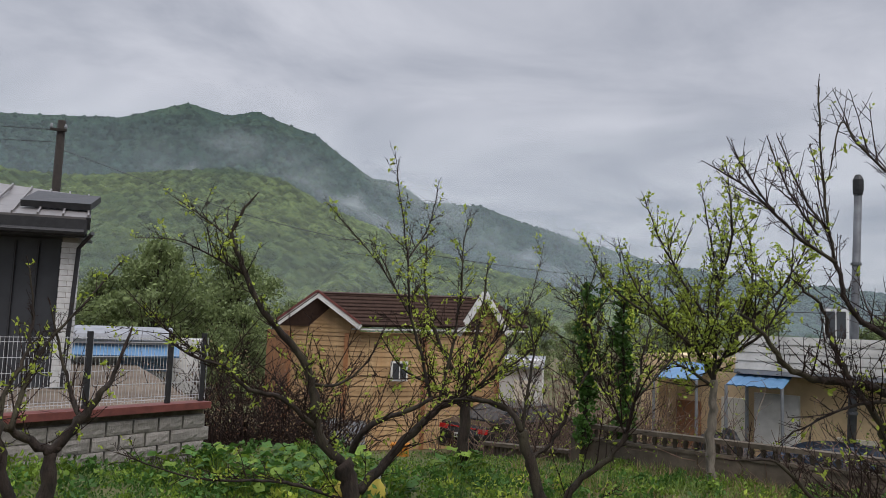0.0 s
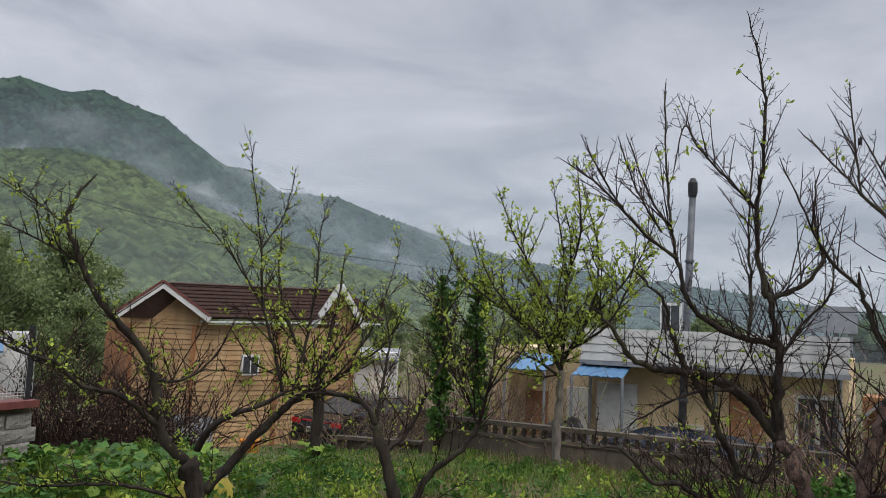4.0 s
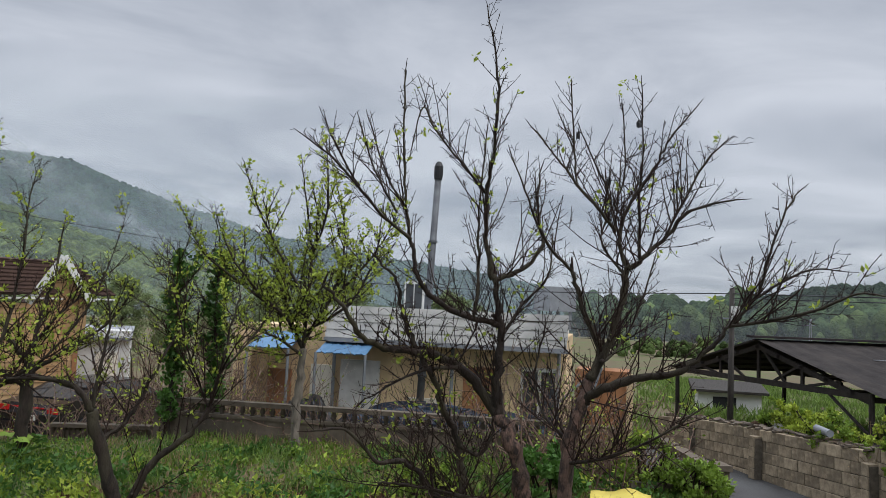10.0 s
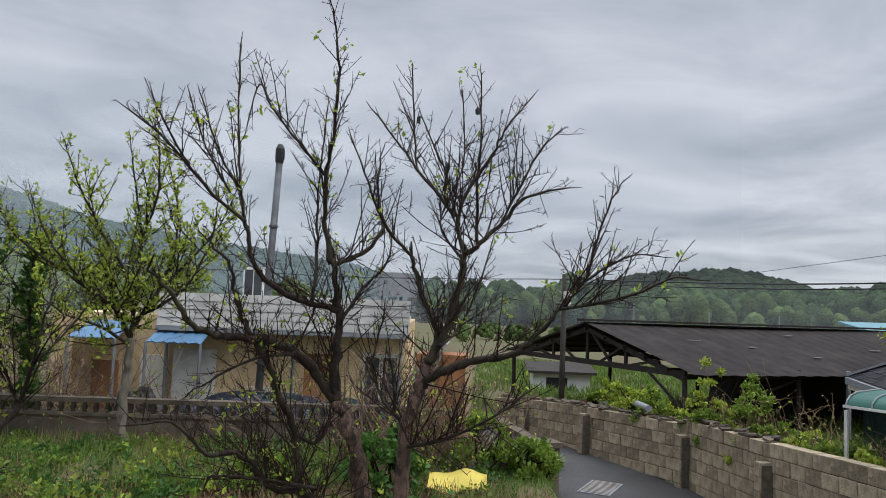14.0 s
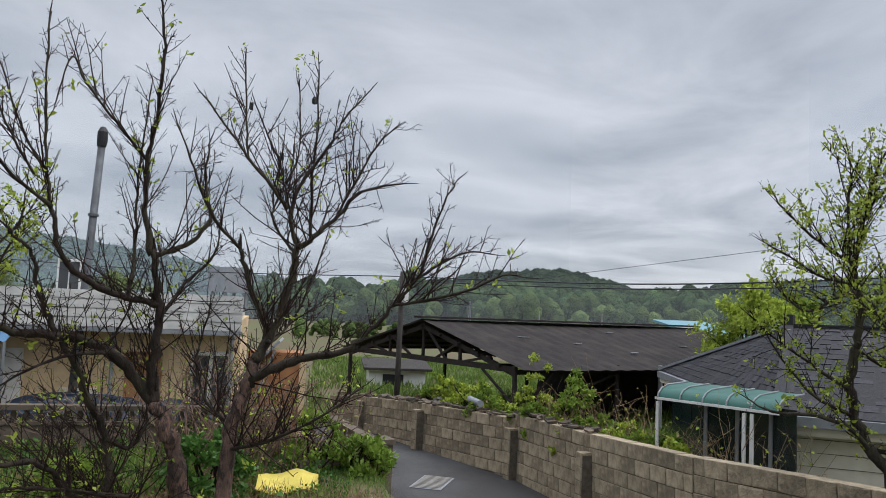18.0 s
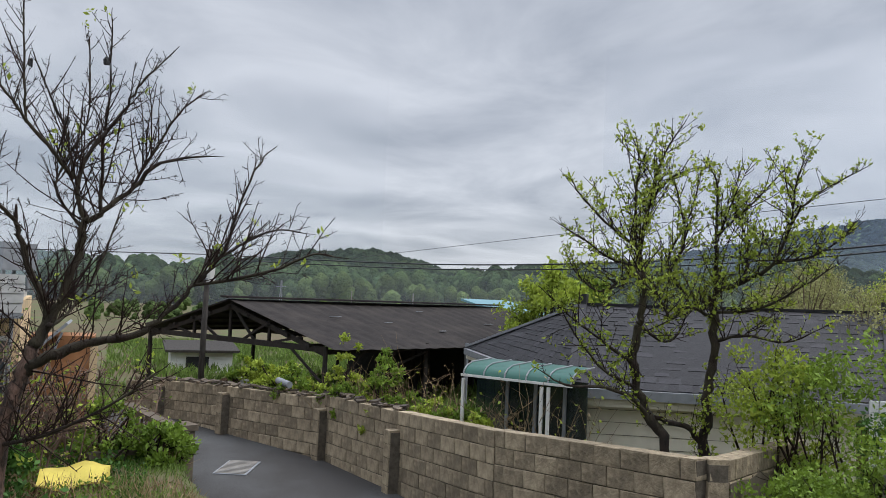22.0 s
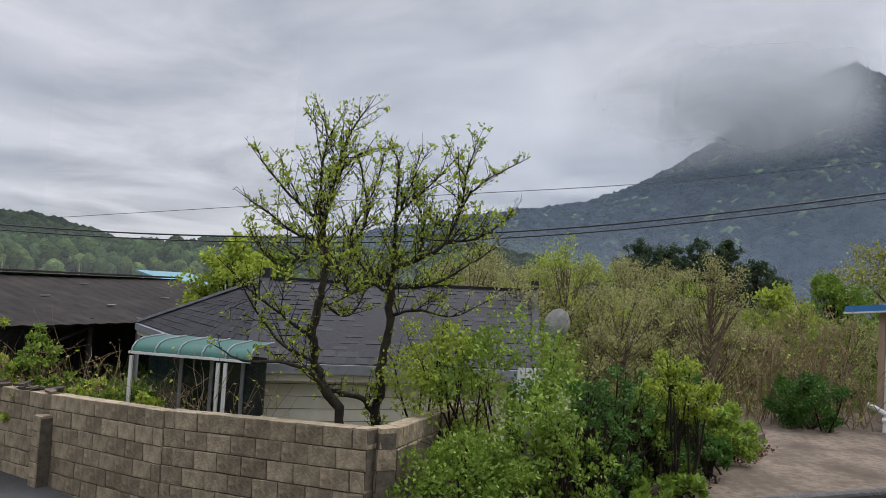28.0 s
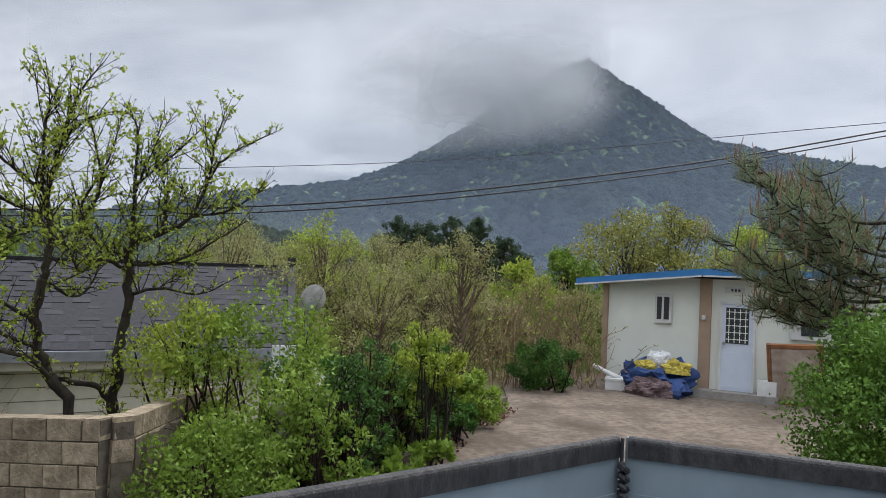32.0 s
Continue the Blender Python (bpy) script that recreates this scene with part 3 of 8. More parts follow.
for s in range(5):
    rr = random.Random(40 + s)
    b = Mesh()
    nx, nz = 6, 4
    for j in range(nz + 1):
        for i in range(nx + 1):
            edge = i in (0, nx) or j in (0, nz)
            b.v.append(((i / nx - 0.5) * 0.385, -0.06 - (0 if edge else rr.uniform(0.008, 0.024)), (j / nz - 0.5) * 0.19))
    for j in range(nz):
        for i in range(nx):
            a = j * (nx + 1) + i
            b.f.append((a, a + 1, a + nx + 2, a + nx + 1))
    b.box((0, 0, 0), (0.385, 0.119, 0.19))
    SPLITS.append(b.data("split_block", M_SPLIT))
for a, b in zip(TW, TW[1:]):
    run = b - a
    ang = math.degrees(math.atan2(run.y, run.x))
    n = round(run.length / 0.4)
    for r in range(5):
        for k in range(n):
            p = a.lerp(b, min((k + 0.5 + 0.5 * (r % 2)) / n, 1 - 0.3 / n))
            piece("split_block", random.choice(SPLITS), terrace, pose(p.x, p.y, -0.1 + r * 0.2, 0, 0, ang))
    c = (a + b) / 2
    part("coping", Mesh().box((c.x, c.y, 0.945), (run.length + 0.03, 0.32, 0.1), ang), M_COPING, terrace, "painted red-brown coping")
fence = thing("mesh_fence", (0, 0, 0), "white welded mesh fence on black posts along the terrace", "fence")
FP = [0.0, 0.36, 0.62, 0.87, 1.0]
d = TW[2] - TW[0]
ang = math.degrees(math.atan2(d.y, d.x))
for k in FP:
    p = TW[0].lerp(TW[2], min(k, 0.985))
    part("post", Mesh().box((p.x, p.y, 1.51), (0.07, 0.05, 1.08), ang), M_BLACK, fence, "black square fence post")
for k, v in zip(FP, FP[1:]):
    a, b = TW[0].lerp(TW[2], k), TW[0].lerp(TW[2], v)
    w = Mesh()
    n = int((b - a).length / 0.052)
    for i in range(n + 1):
        p = a.lerp(b, i / n)
        w.box((p.x, p.y, 1.5), (0.005, 0.005, 0.95), ang)
    for z in (1.06, 1.1, 1.3, 1.5, 1.7, 1.9, 1.96):
        c = (a + b) / 2
        w.box((c.x, c.y, z), ((b - a).length, 0.01, 0.008), ang)
    part("mesh_panel", w, M_FENCE, fence, "white welded wire mesh panel")

house = thing("dark_house", (0, 0, 0), "modern dark-panelled house with grey standing-seam metal roof", "house")
part("wall", Mesh().prism([(-7.1, 13.8), (-12, 12.6), (-13.4, 17.4), (-10.2, 18.4)], 0.93, 3.62), M_DARKMETAL, house, "dark grey panel wall")
for k in range(14):
    p = Vector((-7.15, 13.76)).lerp(Vector((-12, 12.55)), k / 13)
    part("batten", Mesh().box((p.x, p.y, 2.25), (0.03, 0.04, 2.6), 14), M_BLACK, house)
col = part("column", Mesh().box((-6.95, 13.72, 2.3), (0.25, 0.25, 2.7), 14), M_PALE, house, "white brick porch column")
COLB = Mesh().box((0, 0, 0), (0.125, 0.27, 0.09)).data("brick", M_WHITEBRICK)
for r in range(26):
    for e in (-0.067, 0.067):
        piece("brick", COLB, col, pose(-6.95 + e * math.cos(radians(14)), 13.72 + e * math.sin(radians(14)), 1.0 + r * 0.1, 0, 0, 14 + (90 if r % 2 else 0)) if r % 2 == 0 else pose(-6.95 - e * math.sin(radians(14)), 13.72 + e * math.cos(radians(14)), 1.0 + r * 0.1, 0, 0, 104))
RT = [(-6.5, 13.35, 3.98), (-12.5, 11.75, 3.98), (-13.5, 15.0, 5.3), (-7.95, 16.2, 4.8)]
part("roof", Mesh().slab(RT, 0.1), M_SEAM, house, "grey standing-seam metal roof")
for k in range(16):
    a, b = Vector(RT[0]).lerp(Vector(RT[1]), k / 15), Vector(RT[3]).lerp(Vector(RT[2]), k / 15)
    part("roof_seam", Mesh().bar(a + Vector((0, 0, 0.02)), b + Vector((0, 0, 0.02)), 0.03, 0.05), M_SEAM, house)
part("fascia", Mesh().bar((-6.48, 13.3, 3.8), (-12.5, 11.7, 3.8), 0.1, 0.26), M_BLACK, house)
part("verge", Mesh().bar((-6.48, 13.32, 3.86), (-7.93, 16.2, 4.6), 0.08, 0.22), M_BLACK, house)
part("soffit", Mesh().slab([(-6.55, 13.45, 3.68), (-12.4, 11.9, 3.68), (-12.6, 13.0, 3.68), (-7.0, 14.6, 3.68)], 0.05), M_DARKMETAL, house)
up = Mesh().slab([(-6.75, 13.9, 4.3), (-7.9, 13.6, 4.3), (-8.1, 14.5, 4.62), (-7.05, 14.9, 4.6)], 0.12)
part("skylight", up, M_BLACK, house, "black raised roof hatch")
part("gutter", Mesh().cyl((-6.5, 13.26, 3.7), (-12.5, 11.65, 3.7), 0.06, sides=8), M_BLACK, house)
part("downpipe", Mesh().tube([(-6.4, 13.35, 3.7), (-6.75, 13.6, 3.45), (-6.85, 13.6, 0.95)], [0.04] * 3, 8), M_BLACK, house)


def utility_pole(at, top, r, label, arms=1, material=M_WOODGREY):
    p = thing("utility_pole", at, label, "utility pole")
    tip = (0, 0, top - at[2])
    part("shaft", Mesh().tube([(0, 0, -0.3), tip], [r, r * 0.75], 12), material, p, smooth=True)
    for k in range(arms):
        z = tip[2] - 0.35 - 0.5 * k
        part("crossarm", Mesh().box((tip[0], tip[1] - r, z), (0.5, 0.07, 0.08), 20), material, p)
        for s in (-0.2, 0.2):
            part("insulator", Mesh().tube([(tip[0] + s, tip[1] - r + s * 0.36, z + 0.04), (tip[0] + s, tip[1] - r + s * 0.36, z + 0.1), (tip[0] + s, tip[1] - r + s * 0.36, z + 0.2)], [0.03, 0.055, 0.03], 8), M_GREYMETAL, p)
    return p


up1 = utility_pole((-13.2, 24.5, -1.2), 8.55, 0.17, "dark timber utility pole with small crossarm behind the house", material=M_TRUSS, arms=1)
up2 = utility_pole((13.95, 12.4, -0.5), 3.12, 0.072, "weathered grey utility pole beside the open barn", arms=0)
part("meter_box", Mesh().box((-0.05, -0.14, 3.05), (0.14, 0.12, 0.34)), M_WHITE, up2, "small white meter box")
part("strap", Mesh().box((0, 0, 2.95), (0.26, 0.26, 0.03)), M_GALV, up2)
up3 = thing("steel_flue_pole", (7.75, 15.3, -0.9), "tall leaning galvanised steel pipe with a black cap", "pole")
part("shaft", Mesh().tube([(0, 0, 0), (0.2, -0.1, 6.25)], [0.085, 0.07], 14), M_FLUE, up3, smooth=True)
part("cap", Mesh().tube([(0.19, -0.1, 6.1), (0.2, -0.1, 6.2), (0.2, -0.1, 6.4), (0.2, -0.1, 6.5)], [0.085, 0.1, 0.1, 0.05], 14), M_BLACK, up3, "black ventilator cap")
for z in (1.8, 3.2, 4.7):
    part("collar", Mesh().cyl((0.2 * z / 6.25, -0.1 * z / 6.25, z), (0.2 * z / 6.25, -0.1 * z / 6.25, z + 0.05), 0.1, sides=14), M_FLUE, up3)


def cable(name, pts, r, label):
    m = Mesh()
    line = []
    for k in range(len(pts) - 1):
        p0, p1, p2, p3 = (Vector(pts[min(max(k + o, 0), len(pts) - 1)]) for o in (-1, 0, 1, 2))
        for s in range(10):
            t = s / 10
            line.append(0.5 * (2 * p1 + (p2 - p0) * t + (2 * p0 - 5 * p1 + 4 * p2 - p3) * t * t + (3 * p1 - p0 - 3 * p2 + p3) * t ** 3))
    line.append(Vector(pts[-1]))
    m.tube(line, [r] * len(line), 5)
    return solid(name, m, M_BLACK, label, "cable")


cable("power_cable", [(13.95, 12.4, 3.0), (13.0, 5.5, 2.88), (12.0, -0.2, 3.18), (11.0, -5.4, 3.98), (10.4, -9.9, 5.0), (9.5, -16, 6.5)], 0.013, "thick black power cable sagging across the lane")
cable("power_cable", [(13.95, 12.4, 2.9), (13.1, 5.5, 2.8), (12.1, -0.2, 3.1), (11.1, -5.4, 3.9), (10.5, -9.9, 4.92), (9.6, -16, 6.4)], 0.011, "second black power cable sagging across the lane")
cable("telephone_wire", [(40, 26, 4.2), (33, 5, 5.8), (29, -7, 6.7), (20, -16, 7.2), (14, -22, 7.6)], 0.012, "thin telephone wire high over the gardens")
cable("telephone_wire", [(-13.2, 24.5, 7.6), (-6, 27, 5.6), (4, 31, 4.6), (20, 37, 4.2)], 0.012, "thin telephone wire passing over the cabin roof")
cable("telephone_wire", [(-13.2, 24.4, 8.2), (-19, 22, 8.0), (-28, 19, 8.3)], 0.012, "thin wire leading from the utility pole")
cable("telephone_wire", [(-13.2, 24.4, 7.8), (-19, 22, 7.5), (-28, 19, 7.7)], 0.012, "lower thin wire leading from the utility pole")
cable("power_cable", [(13.95, 12.4, 3.0), (10, 17, 2.9), (4, 24, 3.2)], 0.011, "black cable running from the pole to the houses")

# low building with blue awning beyond the terrace
lb = thing("low_store", (-9.2, 21.0, 0.0), "low white store with blue awning and grey curved roof", "shed", turn=22)
part("wall", Mesh().box((0, 0.6, 0.9), (4.6, 1.2, 1.5)), M_PARAPET, lb)
part("awning", Mesh().slab([(-2.2, -0.75, 1.2), (1.6, -0.75, 1.2), (1.6, 0.1, 1.5), (-2.2, 0.1, 1.5)], 0.05), M_BLUE, lb, "blue sheet awning")
part("tarp", Mesh().box((0.7, -0.1, 0.95), (1.3, 0.06, 0.4)), M_BLUE, lb, "hanging blue sheet")
rf = Mesh()
for h in (0.0, -0.04):
    for k in range(8):
        a = math.pi * k / 7
        rf.v += [(x, 0.6 - (0.9 + h) * math.cos(a), 1.6 + (0.35 + h) * math.sin(a)) for x in (-2.3, 1.4)]
for k in range(7):
    o = 2 * k
    rf.f += [(o, o + 1, o + 3, o + 2), (o + 18, o + 19, o + 17, o + 16), (o, o + 2, o + 18, o + 16), (o + 1, o + 17, o + 19, o + 3)]
rf.f += [(0, 16, 17, 1), (14, 15, 31, 30)]
part("roof", rf, M_GREYMETAL, lb, "grey curved sheet roof")

# ---- log cabin ----
cabin = thing("log_cabin", (0, 0, 0), "honey-coloured timber cabin with brown shingle roof", "house")
CA, CB, CC = Vector((-4.5, 21.2)), Vector((-2.95, 21.3)), Vector((1.3, 23.1))
CZ = -1.2
part("core", Mesh().prism([CA + Vector((0.1, 0.12)), CB + Vector((-0.05, 0.12)), CC + Vector((-0.05, 0.12)), CC + Vector((-1.6, 3.2)), CA + Vector((-1.4, 3.0))], CZ, 2.0), M_TAN, cabin)
for a, b in ((CA, CB), (CB, CC)):
    run = b - a
    ang = math.degrees(math.atan2(run.y, run.x))
    for r in range(24):
        z = CZ + 0.07 + r * 0.135
        c = (a + b) / 2
        piece("plank", Mesh().box((0, 0, 0), (run.length, 0.05 + 0.012 * (r % 2), 0.128)).data("plank", M_LOG), cabin, pose(c.x, c.y, z, -8 + random.uniform(-2, 2), 0, ang))
for r in range(9):
    w = 2.25 * (1 - r / 10.5)
    piece("plank", Mesh().box((0, 0, 0), (w, 0.06, 0.128)).data("plank", M_LOG), cabin, pose(-3.74, 21.24, 2.08 + r * 0.098, 0, 0, 3))
for p in (CA, CB, CC, CB.lerp(CC, 0.5)):
    part("corner_post", Mesh().box((p.x, p.y - 0.05, 0.4), (0.12, 0.12, 3.2), 5), M_TAN, cabin, "red-brown corner post")
GP = Vector((-3.76, 20.95, 3.12))
EL, ER = Vector((-4.95, 20.8, 2.18)), Vector((-2.55, 21.05, 2.26))
BK = Vector((4.8, 2.5, 0.1))
part("roof", Mesh().slab([ER, ER + BK, GP + BK, GP], 0.09), M_BROWNROOF, cabin, "brown asphalt shingle roof slope")
part("roof", Mesh().slab([GP, GP + BK, EL + BK, EL], 0.09), M_BROWNROOF, cabin, "brown asphalt shingle roof slope")
for r in range(1, 9):
    a = ER.lerp(GP, r / 9)
    part("shingle_course", Mesh().bar(a + Vector((0, 0, 0.01)), a + BK + Vector((0, 0, 0.01)), 0.05, 0.02), M_BROWNROOF, cabin)
dn = Vector((0, -0.04, -0.09))
part("bargeboard", Mesh().bar(EL + dn, GP + dn, 0.05, 0.15), M_WHITE, cabin, "white painted bargeboard")
part("bargeboard", Mesh().bar(GP + dn, ER + dn, 0.05, 0.15), M_WHITE, cabin, "white painted bargeboard")
for a, b in ((EL, GP), (GP, ER)):
    part("verge_trim", Mesh().bar(a + Vector((0, -0.05, 0.015)), b + Vector((0, -0.05, 0.015)), 0.07, 0.06), M_COPING, cabin, "red-brown verge trim")
part("eave_soffit", Mesh().slab([ER + Vector((-0.5, 0.35, -0.12)), ER + BK + Vector((-0.5, 0.35, -0.12)), ER + BK + Vector((0, 0, -0.12)), ER + Vector((0, 0, -0.12))], 0.04), M_WHITE, cabin)
for k, (n0, n1) in enumerate((((0.1, 22.6, 2.05), (0.85, 22.55, 3.3)), ((0.85, 22.55, 3.3), (1.6, 22.75, 2.1)))):
    part("bargeboard", Mesh().bar(n0, n1, 0.05, 0.18), M_WHITE, cabin, "white bargeboard of the porch gable")
    off = Vector((-0.2, 1.3, 0))
    part("roof", Mesh().slab([Vector(n0), Vector(n1), Vector(n1) + off, Vector(n0) + off], 0.07), M_BROWNROOF, cabin)
part("porch_gable", Mesh().prism([(0.2, 22.85), (1.5, 22.95), (1.45, 23.1), (0.2, 23.0)], 1.2, 2.15), M_LOG, cabin)
gt = Mesh().add([(0.25, 22.8, 2.1), (1.45, 22.9, 2.1), (0.85, 22.82, 3.1), (0.25, 22.95, 2.1), (1.45, 23.05, 2.1), (0.85, 22.97, 3.1)], [(0, 1, 2), (3, 5, 4), (0, 2, 5, 3), (2, 1, 4, 5)])
part("porch_gable", gt, M_LOG, cabin)
wn1 = part("window", Mesh().box((-1.5, 21.62, 1.0), (0.5, 0.08, 0.55), 27), M_WHITE, cabin, "small white-framed window")
part("pane", Mesh().box((-1.5, 21.6, 1.0), (0.4, 0.09, 0.44), 27), M_WINDOW, wn1)
part("mullion", Mesh().box((-1.5, 21.595, 1.0), (0.03, 0.1, 0.44), 27), M_WHITE, wn1)
annex = thing("white_annex", (2.15, 25.2, -1.2), "small white-walled annex beside the cabin", "shed", turn=-8)
part("wall", Mesh().box((0, 0.8, 1.25), (1.4, 1.6, 2.5)), M_WHITE, annex)
part("roof", Mesh().slab([(-0.75, -0.2, 2.3), (0.75, -0.2, 2.3), (0.75, 1.7, 2.6), (-0.75, 1.7, 2.6)], 0.08), M_GREYMETAL, annex)
part("door", Mesh().box((0.1, -0.02, 0.95), (0.6, 0.06, 1.8)), M_SIDING, annex)

for k in range(3):
    f = thing("grey_sheet", (-3.3 + 0.35 * k, 20.6 - 0.2 * k, -1.1), "grey sheet leaning against the cabin wall", "board", turn=random.uniform(-15, 15), group="leaning sheets")
    part("sheet", Mesh().box(None, (0.8, 0.03, 0.9), m=pose(0, 0, 0.42, -14)), M_GREYMETAL, f)
jar = thing("orange_crate", (-1.3, 20.6, -1.15), "orange plastic crate on the ground by the cabin", "crate")
part("tub", Mesh().prism([(-0.22, -0.16), (0.22, -0.16), (0.22, 0.16), (-0.22, 0.16)], 0, 0.3), M_ORANGE, jar)
part("rim", Mesh().box((0, 0, 0.31), (0.5, 0.38, 0.04)), M_ORANGE, jar)


# ---- parked car ----
def sedan(at, turn):
    c = thing("parked_car", at, "black saloon car with red tail lamps parked below the garden", "car", turn=turn)
    prof = [(-2.25, 0.45), (-2.28, 0.75), (-2.2, 0.98), (-1.7, 1.06), (-0.95, 1.4), (0.45, 1.43), (1.15, 1.02), (2.0, 0.88), (2.25, 0.62), (2.25, 0.35), (-2.2, 0.32)]
    body = Mesh()
    n = len(prof)
    for s, w in ((-0.9, 1.0), (-0.86, 1.0), (0.86, 1.0), (0.9, 1.0)):
        for x, z in prof:
            tuck = 0.16 if z > 1.1 else 0.0
            y = (abs(s) - tuck - (0.04 if abs(s) > 0.88 else 0)) * (1 if s > 0 else -1)
            body.v.append((x * w, y, z if abs(s) < 0.88 else z - 0.02))
    for r in range(3):
        for k in range(n):
            a, b = r * n + k, r * n + (k + 1) % n
            body.f.append((a, b, b + n, a + n))
    body.f += [tuple(range(n))[::-1], tuple(range(3 * n, 4 * n))]
    part("body", body, M_CARBLACK, c)
    part("rear_window", Mesh().slab([(-1.72, -0.62, 1.08), (-1.72, 0.62, 1.08), (-1.0, 0.58, 1.4), (-1.0, -0.58, 1.4)], 0.02), M_WINDOW, c)
    for s in (-1, 1):
        part("side_window", Mesh().slab([(-1.2, s * 0.885, 1.03), (0.9, s * 0.885, 1.03), (0.4, s * 0.76, 1.38), (-0.85, s * 0.76, 1.37)], 0.02), M_WINDOW, c)
        part("tail_lamp", Mesh().box((-2.25, s * 0.72, 0.86), (0.1, 0.28, 0.12)), M_RED, c, "red tail lamp")
        for x in (-1.4, 1.4):
            w = part("wheel", Mesh().cyl((x, s * 0.7, 0.32), (x, s * 0.92, 0.32), 0.32, sides=20), M_TYRE, c)
            part("rim", Mesh().cyl((x, s * 0.9, 0.32), (x, s * 0.93, 0.32), 0.2, sides=14), M_GALV, w)
    part("lamp_bar", Mesh().box((-2.27, 0, 0.9), (0.06, 0.9, 0.025)), M_RED, c)
    pl = part("number_plate", Mesh().box((-2.31, 0.0, 0.68), (0.03, 0.52, 0.12)), M_WHITE, c, "white number plate with dark bars")
    for k in range(6):
        part("plate_bar", Mesh().box((-2.33, -0.2 + 0.08 * k, 0.68), (0.01, 0.045, 0.07)), M_BLACK, pl)
    part("bumper", Mesh().box((-2.28, 0, 0.45), (0.12, 1.7, 0.22)), M_CARBLACK, c)
    return c


sedan((1.95, 22.0, -1.2), 44)

# ---- balustrade wall below the garden ----
BW = [Vector((2.3, 14.25)), Vector((3.6, 13.25)), Vector((7.6, 10.4)), Vector((8.35, 9.55))]
bal = thing("balustrade_wall", (0, 0, 0), "weathered concrete garden wall topped by a low balustrade", "wall")
bm1 = Mesh().tube([(0, 0, -0.075), (0, 0, -0.05), (0, 0, 0.0), (0, 0, 0.05), (0, 0, 0.075)], [0.04, 0.03, 0.05, 0.03, 0.04], 8)
BAL = bm1.data("baluster", M_RETAIN, True)
BAL2 = bm1.data("baluster", M_RETAIN, True)
for a, b in zip(BW, BW[1:]):
    run = b - a
    ang = math.degrees(math.atan2(run.y, run.x))
    c = (a + b) / 2
    part("wall_panel", Mesh().box((c.x, c.y, -0.35), (run.length, 0.2, 1.5), ang), M_RETAIN, bal)
    part("plinth", Mesh().box((c.x, c.y, 0.415), (run.length, 0.25, 0.05), ang), M_RETAIN, bal)
    part("top_rail", Mesh().box((c.x, c.y, 0.63), (run.length, 0.2, 0.07), ang), M_RETAIN, bal)
    n = int(run.length / 0.17)
    for k in range(n):
        p = a.lerp(b, (k + 0.5) / n)
        piece("baluster", BAL, bal, pose(p.x, p.y, 0.517))
low = thing("low_balustrade", (0, 0, 0), "low pale concrete balustrade at the garden edge", "balustrade")
for a, b in ((Vector((0.7, 15.05)), Vector((2.25, 14.45))),):
    run = b - a
    ang = math.degrees(math.atan2(run.y, run.x))
    c = (a + b) / 2
    part("plinth", Mesh().box((c.x, c.y, -0.62), (run.length, 0.24, 1.0), ang), M_RETAIN, low)
    part("top_rail", Mesh().box((c.x, c.y, 0.1), (run.length, 0.2, 0.06), ang), M_RETAIN, low)
    for k in range(20):
        p = a.lerp(b, (k + 0.5) / 20)
        piece("baluster", BAL, low, pose(p.x, p.y, -0.025, 0, 0, 0) @ Matrix.Diagonal((1.2, 1.2, 1.25, 1)))

# ---- cream house with blue awnings ----
ych = thing("cream_house", (0, 0, 0), "single-storey cream house with white parapet roof", "house")
YA, YB = Vector((4.6, 18.3)), Vector((11.4, 12.9))
yd = (YB - YA).normalized()
yn = Vector((yd.y, -yd.x))
if yn.dot(Vector((1, 2))) > 0:
    yn = -yn
yang = math.degrees(math.atan2(yd.y, yd.x))


def on_y(s, out=0.0):
    p = YA + yd * s + yn * out
    return p


YEND = on_y(7.45)
part("wall", Mesh().prism([YA, YEND, YEND - yn * 5, YA - yn * 5], -1.2, 1.86), M_CREAM, ych)
c = on_y(4.85, 0.2)
part("parapet", Mesh().box((c.x, c.y, 2.0), (5.2, 0.7, 0.7), yang), M_PARAPET, ych, "stained white roof parapet")
for k in range(4):
    c = on_y(4.85 + random.uniform(-0.02, 0.02), 0.565)
    piece("parapet_board", Mesh().box((0, 0, 0), (5.24, 0.03, 0.165)).data("parapet_board", M_PARAPET), ych, pose(c.x, c.y, 1.735 + 0.178 * k, -4, 0, yang))
c = on_y(4.85, 0.5)
part("gutter", Mesh().box((c.x, c.y, 1.6), (5.3, 0.2, 0.09), yang), M_GREYMETAL, ych, "grey eaves gutter")
for sx in (2.3, 5.0, 7.3):
    c = on_y(sx, 0.1)
    part("downpipe", Mesh().cyl((c.x, c.y, 1.6), (c.x, c.y, -1.2), 0.04, sides=8), M_GREYMETAL, ych)
roof2 = on_y(4.4, -2.5)
part("roof_deck", Mesh().box((roof2.x, roof2.y, 1.95), (5.9, 4.2, 0.3), yang), M_PARAPET, ych)
p = on_y(0.3, 0.35)
part("pillar", Mesh().box((p.x, p.y, 0.35), (0.42, 0.42, 3.0), yang), M_CREAM, ych, "cream porch pillar")
